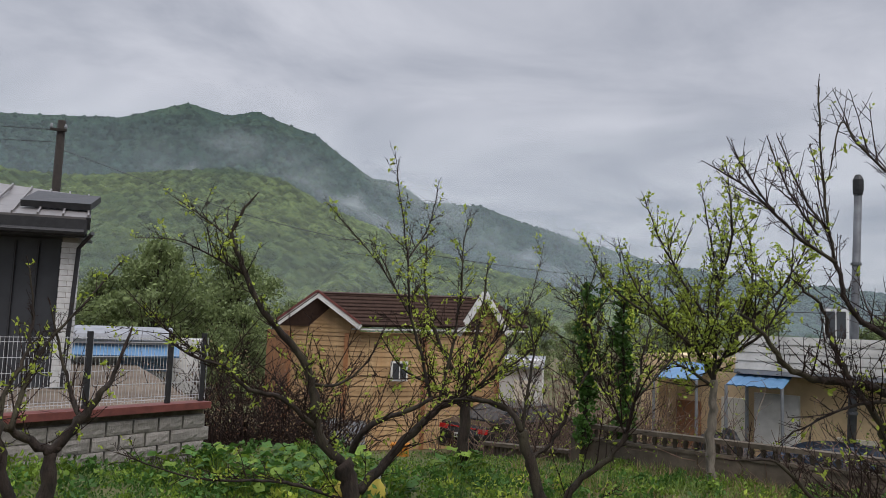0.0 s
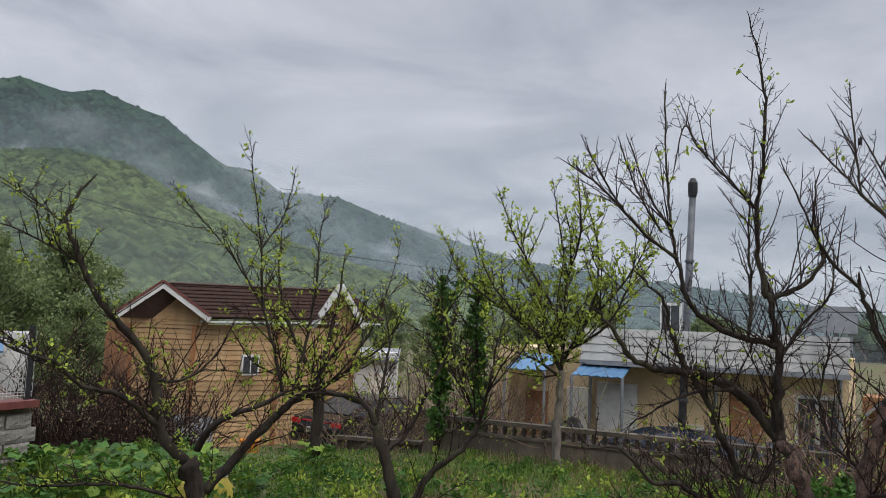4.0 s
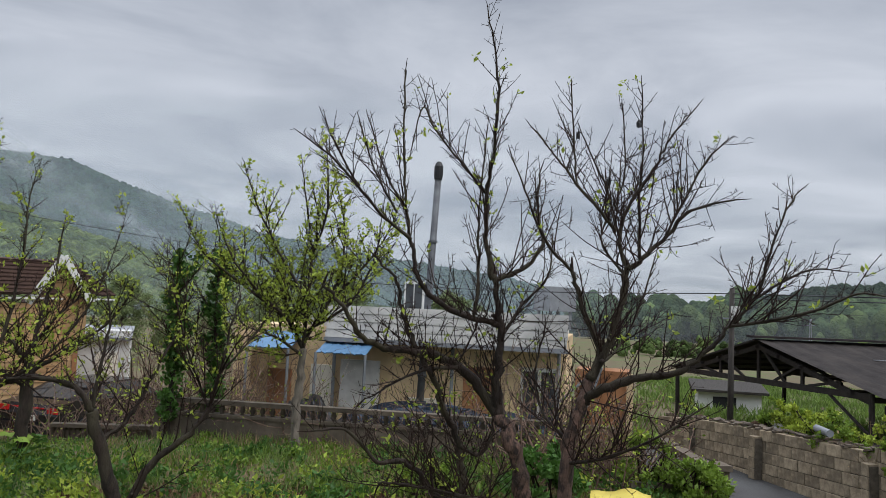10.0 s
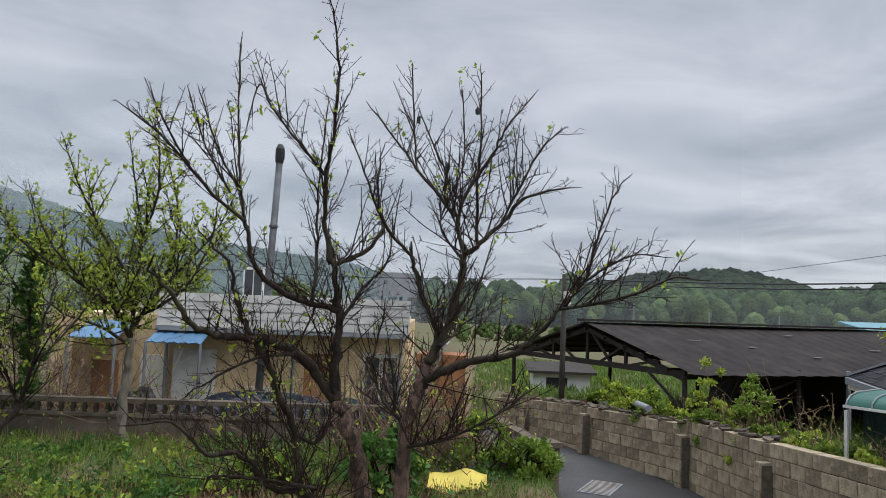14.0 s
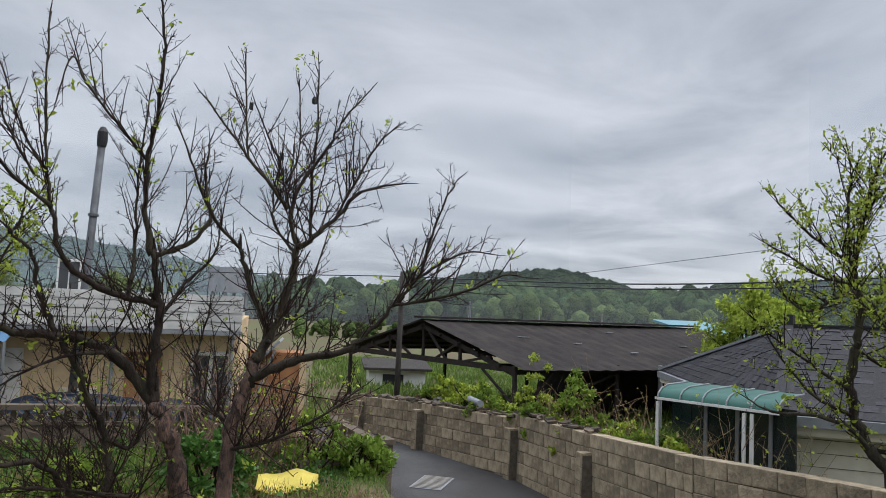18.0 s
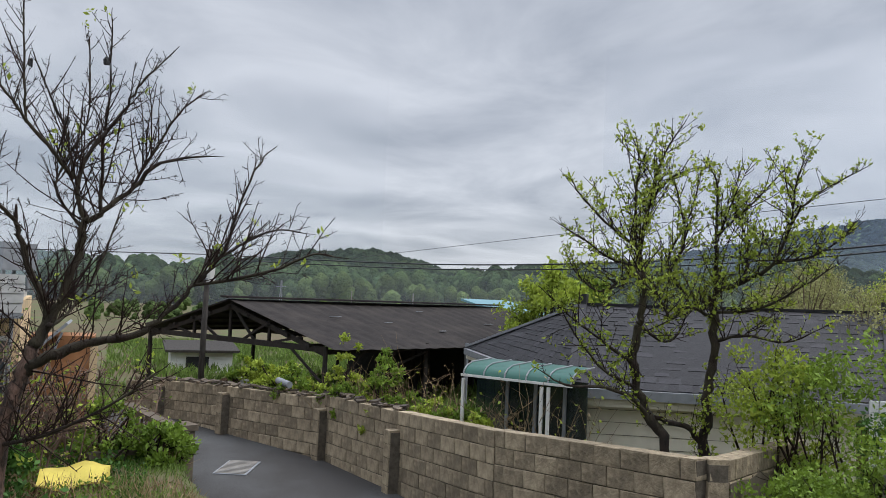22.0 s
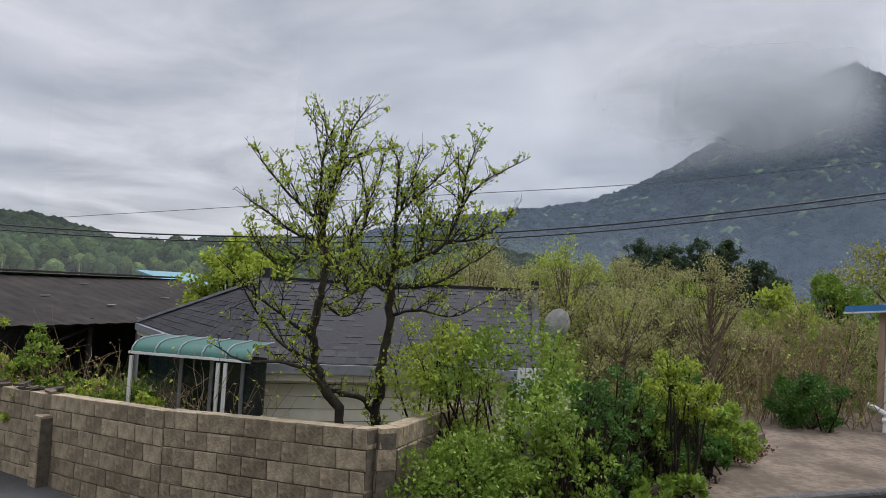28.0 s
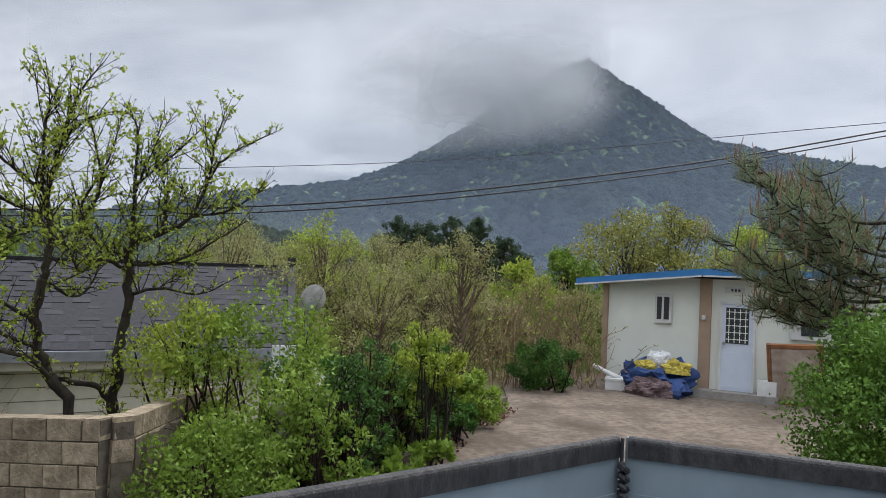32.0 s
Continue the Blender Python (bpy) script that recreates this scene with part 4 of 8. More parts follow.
for s, w, z, h, m, lab in ((1.0, 0.55, -0.1, 1.9, M_TAN, "brown timber door"), (2.0, 0.5, 0.2, 1.6, M_SIDING, "white panel door"), (2.9, 0.9, 0.6, 1.1, M_PARAPET, "white shutter panel"), (4.4, 0.7, -0.1, 1.0, M_SIDING, "white low panel"), (5.6, 0.7, 0.5, 1.3, M_TAN, "brown shutter"), (6.9, 0.8, 0.6, 1.2, M_WHITE, "white-framed window")):
    q = on_y(s, 0.03)
    o = part("door" if "door" in lab else "shutter" if "shutter" in lab else "window", Mesh().box((q.x, q.y, z), (w, 0.1, h), yang), m, ych, lab)
    if "window" in lab:
        for t in (-0.19, 0.19):
            q = on_y(s + t, 0.06)
            part("pane", Mesh().box((q.x, q.y, z), (0.3, 0.1, h - 0.16), yang), M_WINDOW, o)
for s, w, z in ((1.1, 0.95, 1.5), (2.75, 1.1, 1.46)):
    a = on_y(s - w / 2, 0.05), on_y(s + w / 2, 0.05), on_y(s + w / 2, 1.05), on_y(s - w / 2, 1.05)
    aw = thing("blue_awning", (0, 0, 0), "faded blue corrugated sheet awning over the door", "awning", group="blue awnings")
    n = 10
    for k in range(n):
        u, v = k / n, (k + 1) / n
        q = [a[0].lerp(a[1], u), a[0].lerp(a[1], v), a[3].lerp(a[2], v), a[3].lerp(a[2], u)]
        h = 0.02 * (k % 2)
        part("sheet_rib", Mesh().slab([(q[0].x, q[0].y, z + 0.2 + h), (q[1].x, q[1].y, z + 0.2 + 0.02 - h), (q[2].x, q[2].y, z - 0.12 - h), (q[3].x, q[3].y, z - 0.12 + h)], 0.02), M_BLUE, aw)
    for e in (a[2], a[3]):
        part("prop", Mesh().bar((e.x, e.y, z - 0.13), (e.x, e.y, -1.2), 0.05), M_GALV, aw)
rh = thing("rooftop_box", (8.6, 17.5, 2.1), "small white rooftop box with a dark window", "roof box", turn=yang)
part("body", Mesh().box((0, 0.2, 0.48), (0.5, 0.5, 0.96)), M_GREYMETAL, rh)
part("window_frame", Mesh().box((0, -0.06, 0.52), (0.5, 0.05, 0.8)), M_WHITE, rh)
for x in (-0.11, 0.11):
    part("pane", Mesh().box((x, -0.085, 0.55), (0.19, 0.03, 0.62)), M_WINDOW, rh)
tk = thing("water_tank", (11.9, 16.2, 2.0), "grey rooftop water tank on a stand", "tank")
part("tank", Mesh().box((0, 0, 0.75), (0.8, 0.7, 0.6)), M_GREYMETAL, tk)
for x, y in ((-0.3, -0.25), (0.3, -0.25), (0.3, 0.25), (-0.3, 0.25)):
    part("leg", Mesh().box((x, y, 0.22), (0.06, 0.06, 0.46)), M_GREYMETAL, tk)


def lump(name, at, size, material, label, category, seed, turn=0.0, fold=0.35, parent=None):
    """A draped or lumpy heap: a dome with folds."""
    m = Mesh()
    nu, nv = 40, 14
    for j in range(nv + 1):
        b = math.pi / 2 * j / nv
        for i in range(nu):
            a = 2 * math.pi * i / nu
            k = 1 + fold * noise.fractal((math.cos(a) * 1.6 + seed, math.sin(a) * 1.6, b * 1.5), 1.0, 2.0, 4)
            k += 0.1 * fold * math.sin(a * 17 + seed + 3 * b)
            m.v.append((math.cos(b) ** 0.7 * math.cos(a) * size[0] / 2 * k, math.cos(b) ** 0.7 * math.sin(a) * size[1] / 2 * k, math.sin(b) * size[2] * (0.8 + 0.5 * (k - 1)) - (0.02 if j == 0 else 0)))
    for j in range(nv):
        for i in range(nu):
            a, b = j * nu + i, j * nu + (i + 1) % nu
            m.f.append((a, b, b + nu, a + nu))
    if parent:
        m.v = [tuple(Vector(v) + Vector(at)) for v in m.v]
        return part(name, m, material, parent, label)
    return solid(name, m, material, label, category, at, turn)


lump("navy_tarpaulin", (6.9, 13.2, -0.6), (4.4, 0.7, 1.36), M_NAVYTARP, "long heap under a dark navy cover behind the garden wall", "heap", 3.1, -42, 0.25)
lump("navy_tarpaulin", (8.3, 12.0, -0.6), (2.6, 0.7, 1.3), M_NAVYTARP, "dark navy covered heap behind the garden wall", "heap", 7.7, -42, 0.25)
lump("black_heap", (5.1, 14.6, -0.7), (1.1, 0.9, 1.5), M_BLACK, "black plastic covered heap by the house", "heap", 5.2, 0, 0.3)

# tan hut by the lane
hut = thing("tan_hut", (8.25, 9.95, -0.5), "small hut of rusty tan panels with grey sheet roof", "hut", turn=-42)
part("wall", Mesh().box((0.1, 0.45, 1.0), (0.85, 0.8, 2.0)), M_TAN, hut, "rusty tan panel")
part("corner_trim", Mesh().box((0.53, 0.04, 1.0), (0.1, 0.06, 1.95)), M_CREAM, hut, "cream edge trim")
part("roof", Mesh().slab([(-0.55, -0.15, 1.5), (0.15, -0.15, 2.2), (0.15, 0.95, 2.2), (-0.55, 0.95, 1.5)], 0.04), M_GREYMETAL, hut, "grey sheet roof")
part("brace", Mesh().bar((-0.5, -0.05, 0.35), (0.1, -0.05, 2.05), 0.12, 0.03), M_GREYMETAL, hut)

# lane gate post and steps
gp = thing("stepped_balustrade", (8.95, 8.15, -0.5), "old concrete balustrade with end post at the lane", "balustrade", turn=68)
part("post", Mesh().box((0, 0, 0.4), (0.3, 0.3, 0.8)), M_RETAIN, gp)
part("post_cap", Mesh().box((0, 0, 0.83), (0.36, 0.36, 0.08)), M_RETAIN, gp)
part("top_rail", Mesh().bar((0.1, 0, 0.78), (2.0, 0, 0.86), 0.2, 0.08), M_RETAIN, gp)
part("plinth", Mesh().box((1.0, 0, 0.22), (2.0, 0.22, 0.44)), M_RETAIN, gp)
for k in range(11):
    piece("baluster", BAL2, gp, pose(0.25 + k * 0.16, 0, 0.6) @ Matrix.Diagonal((0.6, 0.6, 2.1, 1)))
gr2 = thing("stepped_balustrade", (8.75, 8.05, -0.5), "second flight of concrete balustrade along the garden", "balustrade", turn=172)
part("top_rail", Mesh().bar((0.1, 0, 0.6), (1.3, 0, 0.66), 0.14, 0.07), M_RETAIN, gr2)
part("middle_rail", Mesh().bar((0.1, 0, 0.42), (1.3, 0, 0.46), 0.12, 0.05), M_RETAIN, gr2)
part("plinth", Mesh().box((0.7, 0, 0.17), (1.2, 0.2, 0.34)), M_RETAIN, gr2)
for k in range(7):
    piece("baluster", BAL2, gr2, pose(0.25 + k * 0.16, 0, 0.53) @ Matrix.Diagonal((0.6, 0.6, 1.4, 1)))
dr = thing("drain_grate", (10.15, 8.1, -0.445), "steel drain grate set into the lane", "drain", turn=25)
part("frame", Mesh().box((0, 0, 0.004), (0.9, 0.5, 0.012)), M_GREYMETAL, dr)
for k in range(11):
    part("grate_bar", Mesh().box((-0.4 + 0.08 * k, 0, 0.014), (0.03, 0.44, 0.012)), M_PALE, dr)

# ---- open barn with black roof ----
barn = thing("open_barn", (0, 0, 0), "open-sided timber barn with black corrugated roof", "barn")
be, bn = Vector((0.978, -0.208)), Vector((-0.208, -0.978))
B0 = Vector((13.95, 9.02))


def on_b(s, w):
    return B0 + be * s - bn * w


BL, BWID = 11.5, 6.9
ZE, ZR = 1.14, 2.02


def roof_pt(s, k):
    """k = 0 at the near eave, 1 at the ridge."""
    p = on_b(s, BWID / 2 * k)
    return Vector((p.x, p.y, ZE + (ZR - ZE) * k - 0.06 * math.sin(s / BL * math.pi)))


ro = Mesh()
N = 92
for i in range(N + 1):
    s = BL * i / N
    z = 0.009 * math.sin(i * math.pi / 2 + 0.4)
    for k in (-0.03, 0.25, 0.5, 0.75, 1.0):
        p = roof_pt(s, k)
        ro.v.append((p.x, p.y, p.z + z))
for i in range(N):
    for j in range(4):
        a = i * 5 + j
        ro.f.append((a, a + 5, a + 6, a + 1))
ob = part("roof_sheet", ro, M_ONDULINE, barn, "black corrugated roofing sheet")
rb = Mesh()
q = [on_b(0, BWID / 2), on_b(BL, BWID / 2), on_b(BL, BWID), on_b(0, BWID)]
rb.slab([(q[0].x, q[0].y, ZR), (q[1].x, q[1].y, ZR), (q[2].x, q[2].y, ZE), (q[3].x, q[3].y, ZE)], 0.04)
part("roof_sheet", rb, M_ONDULINE, barn)
a, b = roof_pt(-0.1, 1.0), roof_pt(BL, 1.0)
part("ridge_cap", Mesh().bar(a + Vector((0, 0, 0.05)), b + Vector((0, 0, 0.05)), 0.3, 0.05), M_ONDULINE, barn)
for s, w in ((2.2, 0.62), (5.1, 0.3), (6.2, 0.8), (8.0, 0.45), (3.7, 0.5)):
    p = roof_pt(s, w)
    part("patch", Mesh().box((p.x, p.y, p.z + 0.04), (0.3, 0.07, 0.012), random.uniform(-40, 0)), M_GREYMETAL, barn, "pale worn patch on the roof")
for f, s in enumerate((0.12, 3.4, 6.9, 10.4)):
    l0, l1, r0 = on_b(s, 0.25), on_b(s, BWID - 0.25), on_b(s, BWID / 2)
    for p in (l0, l1):
        part("post", Mesh().tube([(p.x, p.y, -0.6), (p.x + random.uniform(-0.06, 0.06), p.y, ZE + 0.02)], [0.06, 0.05], 8), M_TRUSS, barn, "rough timber post")
    part("tie_beam", Mesh().bar((l0.x, l0.y, ZE - 0.05), (l1.x, l1.y, ZE - 0.05), 0.09, 0.12), M_TRUSS, barn)
    part("rafter", Mesh().bar((l0.x, l0.y, ZE - 0.15), (r0.x, r0.y, ZR - 0.17), 0.07, 0.1), M_TRUSS, barn)
    part("rafter", Mesh().bar((l1.x, l1.y, ZE - 0.15), (r0.x, r0.y, ZR - 0.17), 0.07, 0.1), M_TRUSS, barn)
    for k in (0.3, 0.6, 1.0, 1.4, 1.7):
        p = on_b(s, BWID / 2 * k)
        h = ZE + (ZR - ZE) * (k if k <= 1 else 2 - k) - 0.1
        part("strut", Mesh().bar((p.x, p.y, ZE - 0.02), (p.x, p.y, h), 0.06), M_TRUSS, barn)
        p2 = on_b(s, BWID / 2 * (k + (0.25 if k < 1 else -0.25)))
        part("brace", Mesh().bar((p2.x, p2.y, ZE), (p.x, p.y, h), 0.05), M_TRUSS, barn)
for k in range(1, 10):
    kk = k / 5
    a, b = on_b(0, BWID / 2 * kk), on_b(BL, BWID / 2 * kk)
    h = ZE + (ZR - ZE) * (kk if kk <= 1 else 2 - kk) - 0.16
    part("purlin", Mesh().bar((a.x, a.y, h), (b.x, b.y, h), 0.06), M_TRUSS, barn)
a, b = on_b(0.1, 0.3), on_b(BL - 0.1, 0.3)
part("eave_beam", Mesh().bar((a.x, a.y, ZE - 0.1), (b.x, b.y, ZE - 0.1), 0.09, 0.1), M_TRUSS, barn)
a, b = on_b(0.1, 0.25), on_b(0.1, 1.3)
part("knee_brace", Mesh().bar((a.x, a.y, 0.35), (b.x, b.y, ZE - 0.1), 0.045), M_TRUSS, barn)
a = on_b(1.2, 0.2)
part("knee_brace", Mesh().bar((on_b(0.3, 0.25).x, on_b(0.3, 0.25).y, 0.2), (a.x, a.y, ZE - 0.1), 0.045), M_TRUSS, barn)
part("knee_brace", Mesh().bar((on_b(2.2, 0.25).x, on_b(2.2, 0.25).y, 0.65), (on_b(3.4, 0.25).x, on_b(3.4, 0.25).y, 0.95), 0.045), M_TRUSS, barn)
# closed half of the barn, its walls near-black to hold the inner shade
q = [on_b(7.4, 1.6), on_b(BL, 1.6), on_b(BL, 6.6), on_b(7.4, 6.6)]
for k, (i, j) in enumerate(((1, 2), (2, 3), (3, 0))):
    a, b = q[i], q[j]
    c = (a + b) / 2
    part("boarding", Mesh().box((c.x, c.y, 0.25), ((b - a).length, 0.08, 1.75), math.degrees(math.atan2(b.y - a.y, b.x - a.x))), M_SHADOWWALL, barn, "boarded barn wall coloured near-black for the shade inside")
for k in range(8):
    p = on_b(5.4 + 0.7 * k, 2.2 + random.uniform(-0.3, 1.2))
    h = random.uniform(0.9, 1.5)
    t = thing("farm_lumber", (p.x, p.y, -0.6), "dark stacked timber and farm clutter inside the barn", "clutter", turn=random.uniform(-30, 30), group="barn clutter")
    for j in range(4):
        part("board", Mesh().box(None, (0.12, 0.05, h * 1.1), m=pose(random.uniform(-0.3, 0.3), random.uniform(-0.1, 0.1), h * 0.55, random.uniform(-9, 9), random.uniform(-12, 12))), random.choice((M_TRUSS, M_SHADOWWALL, M_WOODGREY)), t)
pst = on_b(4.9, 0.1)
part("post", Mesh().cyl((pst.x, pst.y, -0.6), (pst.x, pst.y, ZE), 0.055, sides=10), M_GREYMETAL, barn, "grey steel prop")
wh = thing("white_hut", (20.0, 17.9, -1.2), "white rendered hut beyond the barn", "hut", turn=-42)
part("wall", Mesh().box((0, 0.8, 0.68), (1.9, 1.6, 1.36)), M_WHITE, wh)
# No real opening: a flat panel carries the doorway's shade as dark colour.
part("doorway", Mesh().box((-0.15, 0.0, 0.6), (0.7, 0.05, 1.2)), M_SHADOWWALL, wh, "dark panel painted as the shaded open doorway")
part("roof", Mesh().slab([(-1.15, -0.2, 1.42), (1.15, -0.2, 1.42), (1.15, 1.9, 1.6), (-1.15, 1.9, 1.6)], 0.08), M_WOODGREY, wh)

# ---- house behind the lane wall ----
nh = thing("tiled_house", (0, 0, 0), "low white-sided house with charcoal shingle hip roof", "house")
NU, NV = Vector((0.82, 0.572)), Vector((0.35, -0.937))
N0 = Vector((11.2, 3.23))
NZ, NR = 1.14, 2.27


def on_n(u, v):
    return N0 + NU * u + NV * v


def n3(u, v, z):
    p = on_n(u, v)
    return Vector((p.x, p.y, z))


NWID, NLEN = 7.3, 4.3
R1, R2 = Vector((15.7, 4.3, 2.25)), Vector((17.7, -1.08, 2.34))
C0, C1, C2, C3 = n3(0, 0, NZ), n3(NWID, 0, NZ), n3(0, NLEN, NZ), n3(NWID + 3.0, NLEN + 2.0, NZ)
# Dark body colour paints the shadow lines in the gaps between siding boards.
part("ceiling_slab", Mesh().prism([on_n(0.3, 0.3), on_n(NWID - 0.3, 0.3), on_n(NWID - 0.3, NLEN - 0.3), on_n(0.3, NLEN - 0.3)], -0.6, NZ - 0.05), M_JOINT, nh, "dark wall body showing as painted shadow lines between the clapboards")
part("roof_deck", Mesh().add([C0, C1, C3, C2, R1, R2], [(0, 4, 5, 3), (0, 1, 4), (1, 2, 5, 4), (2, 3, 5), (3, 2, 1, 0)]), M_SHINGLE, nh)


def shingle_face(a, b, c, d, rows, wide):
    """Overlapping shingles on the roof face with eave a-b and top d-c, each a separate tab."""
    m = Mesh()
    nrm = (b - a).cross(d - a).normalized()
    if nrm.z < 0:
        nrm = -nrm
    for r in range(rows):
        u, v = r / rows, min((r + 1.25) / rows, 1)
        e0, e1, f0, f1 = a.lerp(d, u), b.lerp(c, u), a.lerp(d, v), b.lerp(c, v)
        n = max(1, int((e1 - e0).length / wide))
        for k in range(n):
            s = min(max((k + 0.5 * (r % 2)) / n, 0), 1)
            t = min(s + random.uniform(0.55, 0.98) / n, 1)
            lift = 0.012 + random.uniform(-0.006, 0.01)
            p = [e0.lerp(e1, s) + nrm * lift, e0.lerp(e1, t) + nrm * lift, f0.lerp(f1, t) + nrm * 0.006, f0.lerp(f1, s) + nrm * 0.006]
            q = [e0.lerp(e1, s) + nrm * 0.003, e0.lerp(e1, t) + nrm * 0.003]
            m.add(p + q, [(0, 1, 2, 3), (4, 5, 1, 0)])
    return m


part("shingle_cover", shingle_face(C0, C1, R1, R1, 14, 0.3), M_SHINGLE, nh, "charcoal shingles of the lit slope", kind="stuff")
part("shingle_cover", shingle_face(C2, C0, R1, R2, 16, 0.33), M_SHINGLE, nh, "charcoal shingles of the shaded slope", kind="stuff")
for a, b in ((C0, R1), (C1, R1), (C2, R2), (C3, R2), (R1, R2)):
    part("hip_cap", Mesh().bar(a + Vector((0, 0, 0.03)), b + Vector((0, 0, 0.03)), 0.14, 0.05), M_GREYMETAL if b is R1 and a is C1 else M_SHINGLE, nh)
for a, b in ((C0, C1), (C0, C2)):
    part("gutter", Mesh().bar(a + Vector((0, 0, -0.07)), b + Vector((0, 0, -0.08)), 0.16, 0.13), M_GREYMETAL, nh, "grey metal gutter")
    part("fascia", Mesh().bar(a + Vector((0.05, 0, -0.2)), b + Vector((0.05, 0, -0.2)), 0.08, 0.1), M_SIDING, nh, "pale fascia board")
for p in (R1, R2):
    part("ridge_vent", Mesh().box((p.x, p.y, p.z + 0.13), (0.16, 0.16, 0.2)), M_BLACK, nh, "small dark ridge vent")
for r in range(10):
    for (ua, va), (ub, vb) in (((0.28, 0.28), (0.28, NLEN - 0.3)),):
        a, b = on_n(ua, va), on_n(ub, vb)
        c = (a + b) / 2
        piece("siding_board", Mesh().box((0, 0, 0), ((b - a).length, 0.03, 0.166)).data("siding_board", M_SIDING), nh, pose(c.x, c.y, -0.5 + r * 0.176, -5, 0, math.degrees(math.atan2(b.y - a.y, b.x - a.x))))
pa, pb = on_n(0.22, 0.24), on_n(NWID - 0.25, 0.24)
for s in range(8):
    part("porch_glazing", Mesh().prism([pa.lerp(pb, s / 8), pa.lerp(pb, (s + 0.96) / 8), pa.lerp(pb, (s + 0.96) / 8) - NV * 0.04, pa.lerp(pb, s / 8) - NV * 0.04], -0.5, 1.0), M_DARKGLASS, nh, "dark glazed porch side")
p = n3(0.1, 0.15, 0.9)
part("hopper", Mesh().tube([p + Vector((0, 0, 0.18)), p + Vector((0, 0, 0.02)), p + Vector((0, 0, -0.08)), p + Vector((0, 0, -0.2))], [0.11, 0.11, 0.06, 0.05], 4), M_GREYMETAL, nh, "grey rainwater hopper")
p = n3(0.22, 0.22, 0)
part("corner_post", Mesh().box((p.x, p.y, 0.25), (0.12, 0.12, 1.7), 34), M_GREYMETAL, nh)

# green canopy on white frame
cp = thing("green_canopy", (0, 0, 0), "arched green plastic canopy on a white steel frame", "canopy")


CFL, CFR = Vector((10.56, 4.58)), Vector((10.38, 3.3))
CBK = Vector((0.985, -0.1))


def cnp(k, back, z):
    p = CFL.lerp(CFR, k) + CBK * back
    return Vector((p.x, p.y, z))


arc = [(0.0, 1.24), (0.02, 1.3), (0.1, 1.36), (0.25, 1.4), (0.85, 1.42)]
for k in range(5):
    sh = Mesh()
    for v, z in arc:
        sh.v += [cnp(k / 4, v, z), cnp((k + 1) / 4, v, z)]
    for i in range(len(arc) - 1):
        sh.f.append((2 * i, 2 * i + 1, 2 * i + 3, 2 * i + 2))
    part("canopy_sheet", sh, M_GREEN, cp, "translucent green sheet", smooth=True)
for k in range(6):
    part("hoop", Mesh().tube([cnp(k / 4, v - 0.008, z + 0.008) for v, z in arc], [0.011] * 5, 6), M_GREYMETAL, cp, "thin pale steel hoop")
part("front_rail", Mesh().bar(cnp(-0.03, 0, 1.235), cnp(1.26, 0, 1.235), 0.032), M_WHITE, cp)
for k, b in ((0.0, 0.0), (0.93, 0.0), (1.0, 0.02)):
    part("post", Mesh().bar(cnp(k, b, 1.19), cnp(k, b, -0.5), 0.04), M_WHITE, cp)
for k in range(3):
    a, b = cnp(0.36 + 0.34 * k, 0.5, 0), cnp(min(0.69 + 0.34 * k, 1.28), 0.5, 0)
    c = (a + b) / 2
    part("glass_panel", Mesh().box((c.x, c.y, 0.4), ((b - a).length, 0.03, 1.7), math.degrees(math.atan2(b.y - a.y, b.x - a.x))), M_DARKGLASS, cp, "dark glazed porch panel")
    part("glass_frame", Mesh().bar((a.x - 0.03, a.y, 1.25), (a.x - 0.03, a.y, -0.5), 0.045), M_GREYMETAL, cp)

dish = thing("satellite_dish", (12.86, -1.08, 1.0), "white satellite dish on a short mast by the house", "satellite dish")
dm = Mesh()
for j in range(7):
    r = 0.22 * j / 6
    for i in range(24):
        a = 2 * math.pi * i / 24
        dm.v.append((r * math.cos(a), -0.08 * (1 - (j / 6) ** 2) + 0.0, r * 1.2 * math.sin(a)))
for j in range(6):
    for i in range(24):
        a, b = j * 24 + i, j * 24 + (i + 1) % 24
        dm.f.append((a, b, b + 24, a + 24))
k = pose(0, 0, 0.85, 18, 0, -72)
dm.v = [tuple(k @ Vector(v)) for v in dm.v]
# The mottled paint holds the dark twig reflection in its colour.
part("reflector", dm, mat("mottled_dish_paint", (0.5, 0.49, 0.46), (0.36, 0.35, 0.33), rough=0.6, scale=7, bump=0.05, c=(0.22, 0.21, 0.19), cscale=5), dish, "white dish with a dark twig reflection painted as mottling", smooth=True)
part("mast", Mesh().cyl((0.12, 0.05, -1.2), (0.12, 0.05, 0.85), 0.03), M_GALV, dish)
part("arm", Mesh().bar((0, 0, 0.6), (-0.35, 0.1, 0.75), 0.03), M_GALV, dish)
part("receiver", Mesh().box((-0.37, 0.1, 0.78), (0.09, 0.09, 0.12)), M_GALV, dish)
ws = thing("white_gate_panel", (11.75, -0.5, -0.35), "white slatted panel beside the house", "panel", turn=-65)
for k in range(7):
    part("slat", Mesh().box((k * 0.13, 0, 0.85), (0.1, 0.03, 1.5)), M_WHITE, ws)
part("rail", Mesh().box((0.4, 0.03, 1.3), (0.95, 0.03, 0.06)), M_WHITE, ws)

# low grey slabs under the hedge
for k in range(4):
    p = Vector((8.9, -0.55)).lerp(Vector((11.2, -1.5)), k / 3)
    s = thing("stone_slab", (p.x, p.y, -0.3), "upright grey concrete slab half hidden by the hedge", "slab", turn=-24, group="hedge slabs")
    part("slab", Mesh().box((0, 0, 0.62 + 0.05 * (k % 2)), (0.72, 0.09, 1.3)), M_PALE, s)
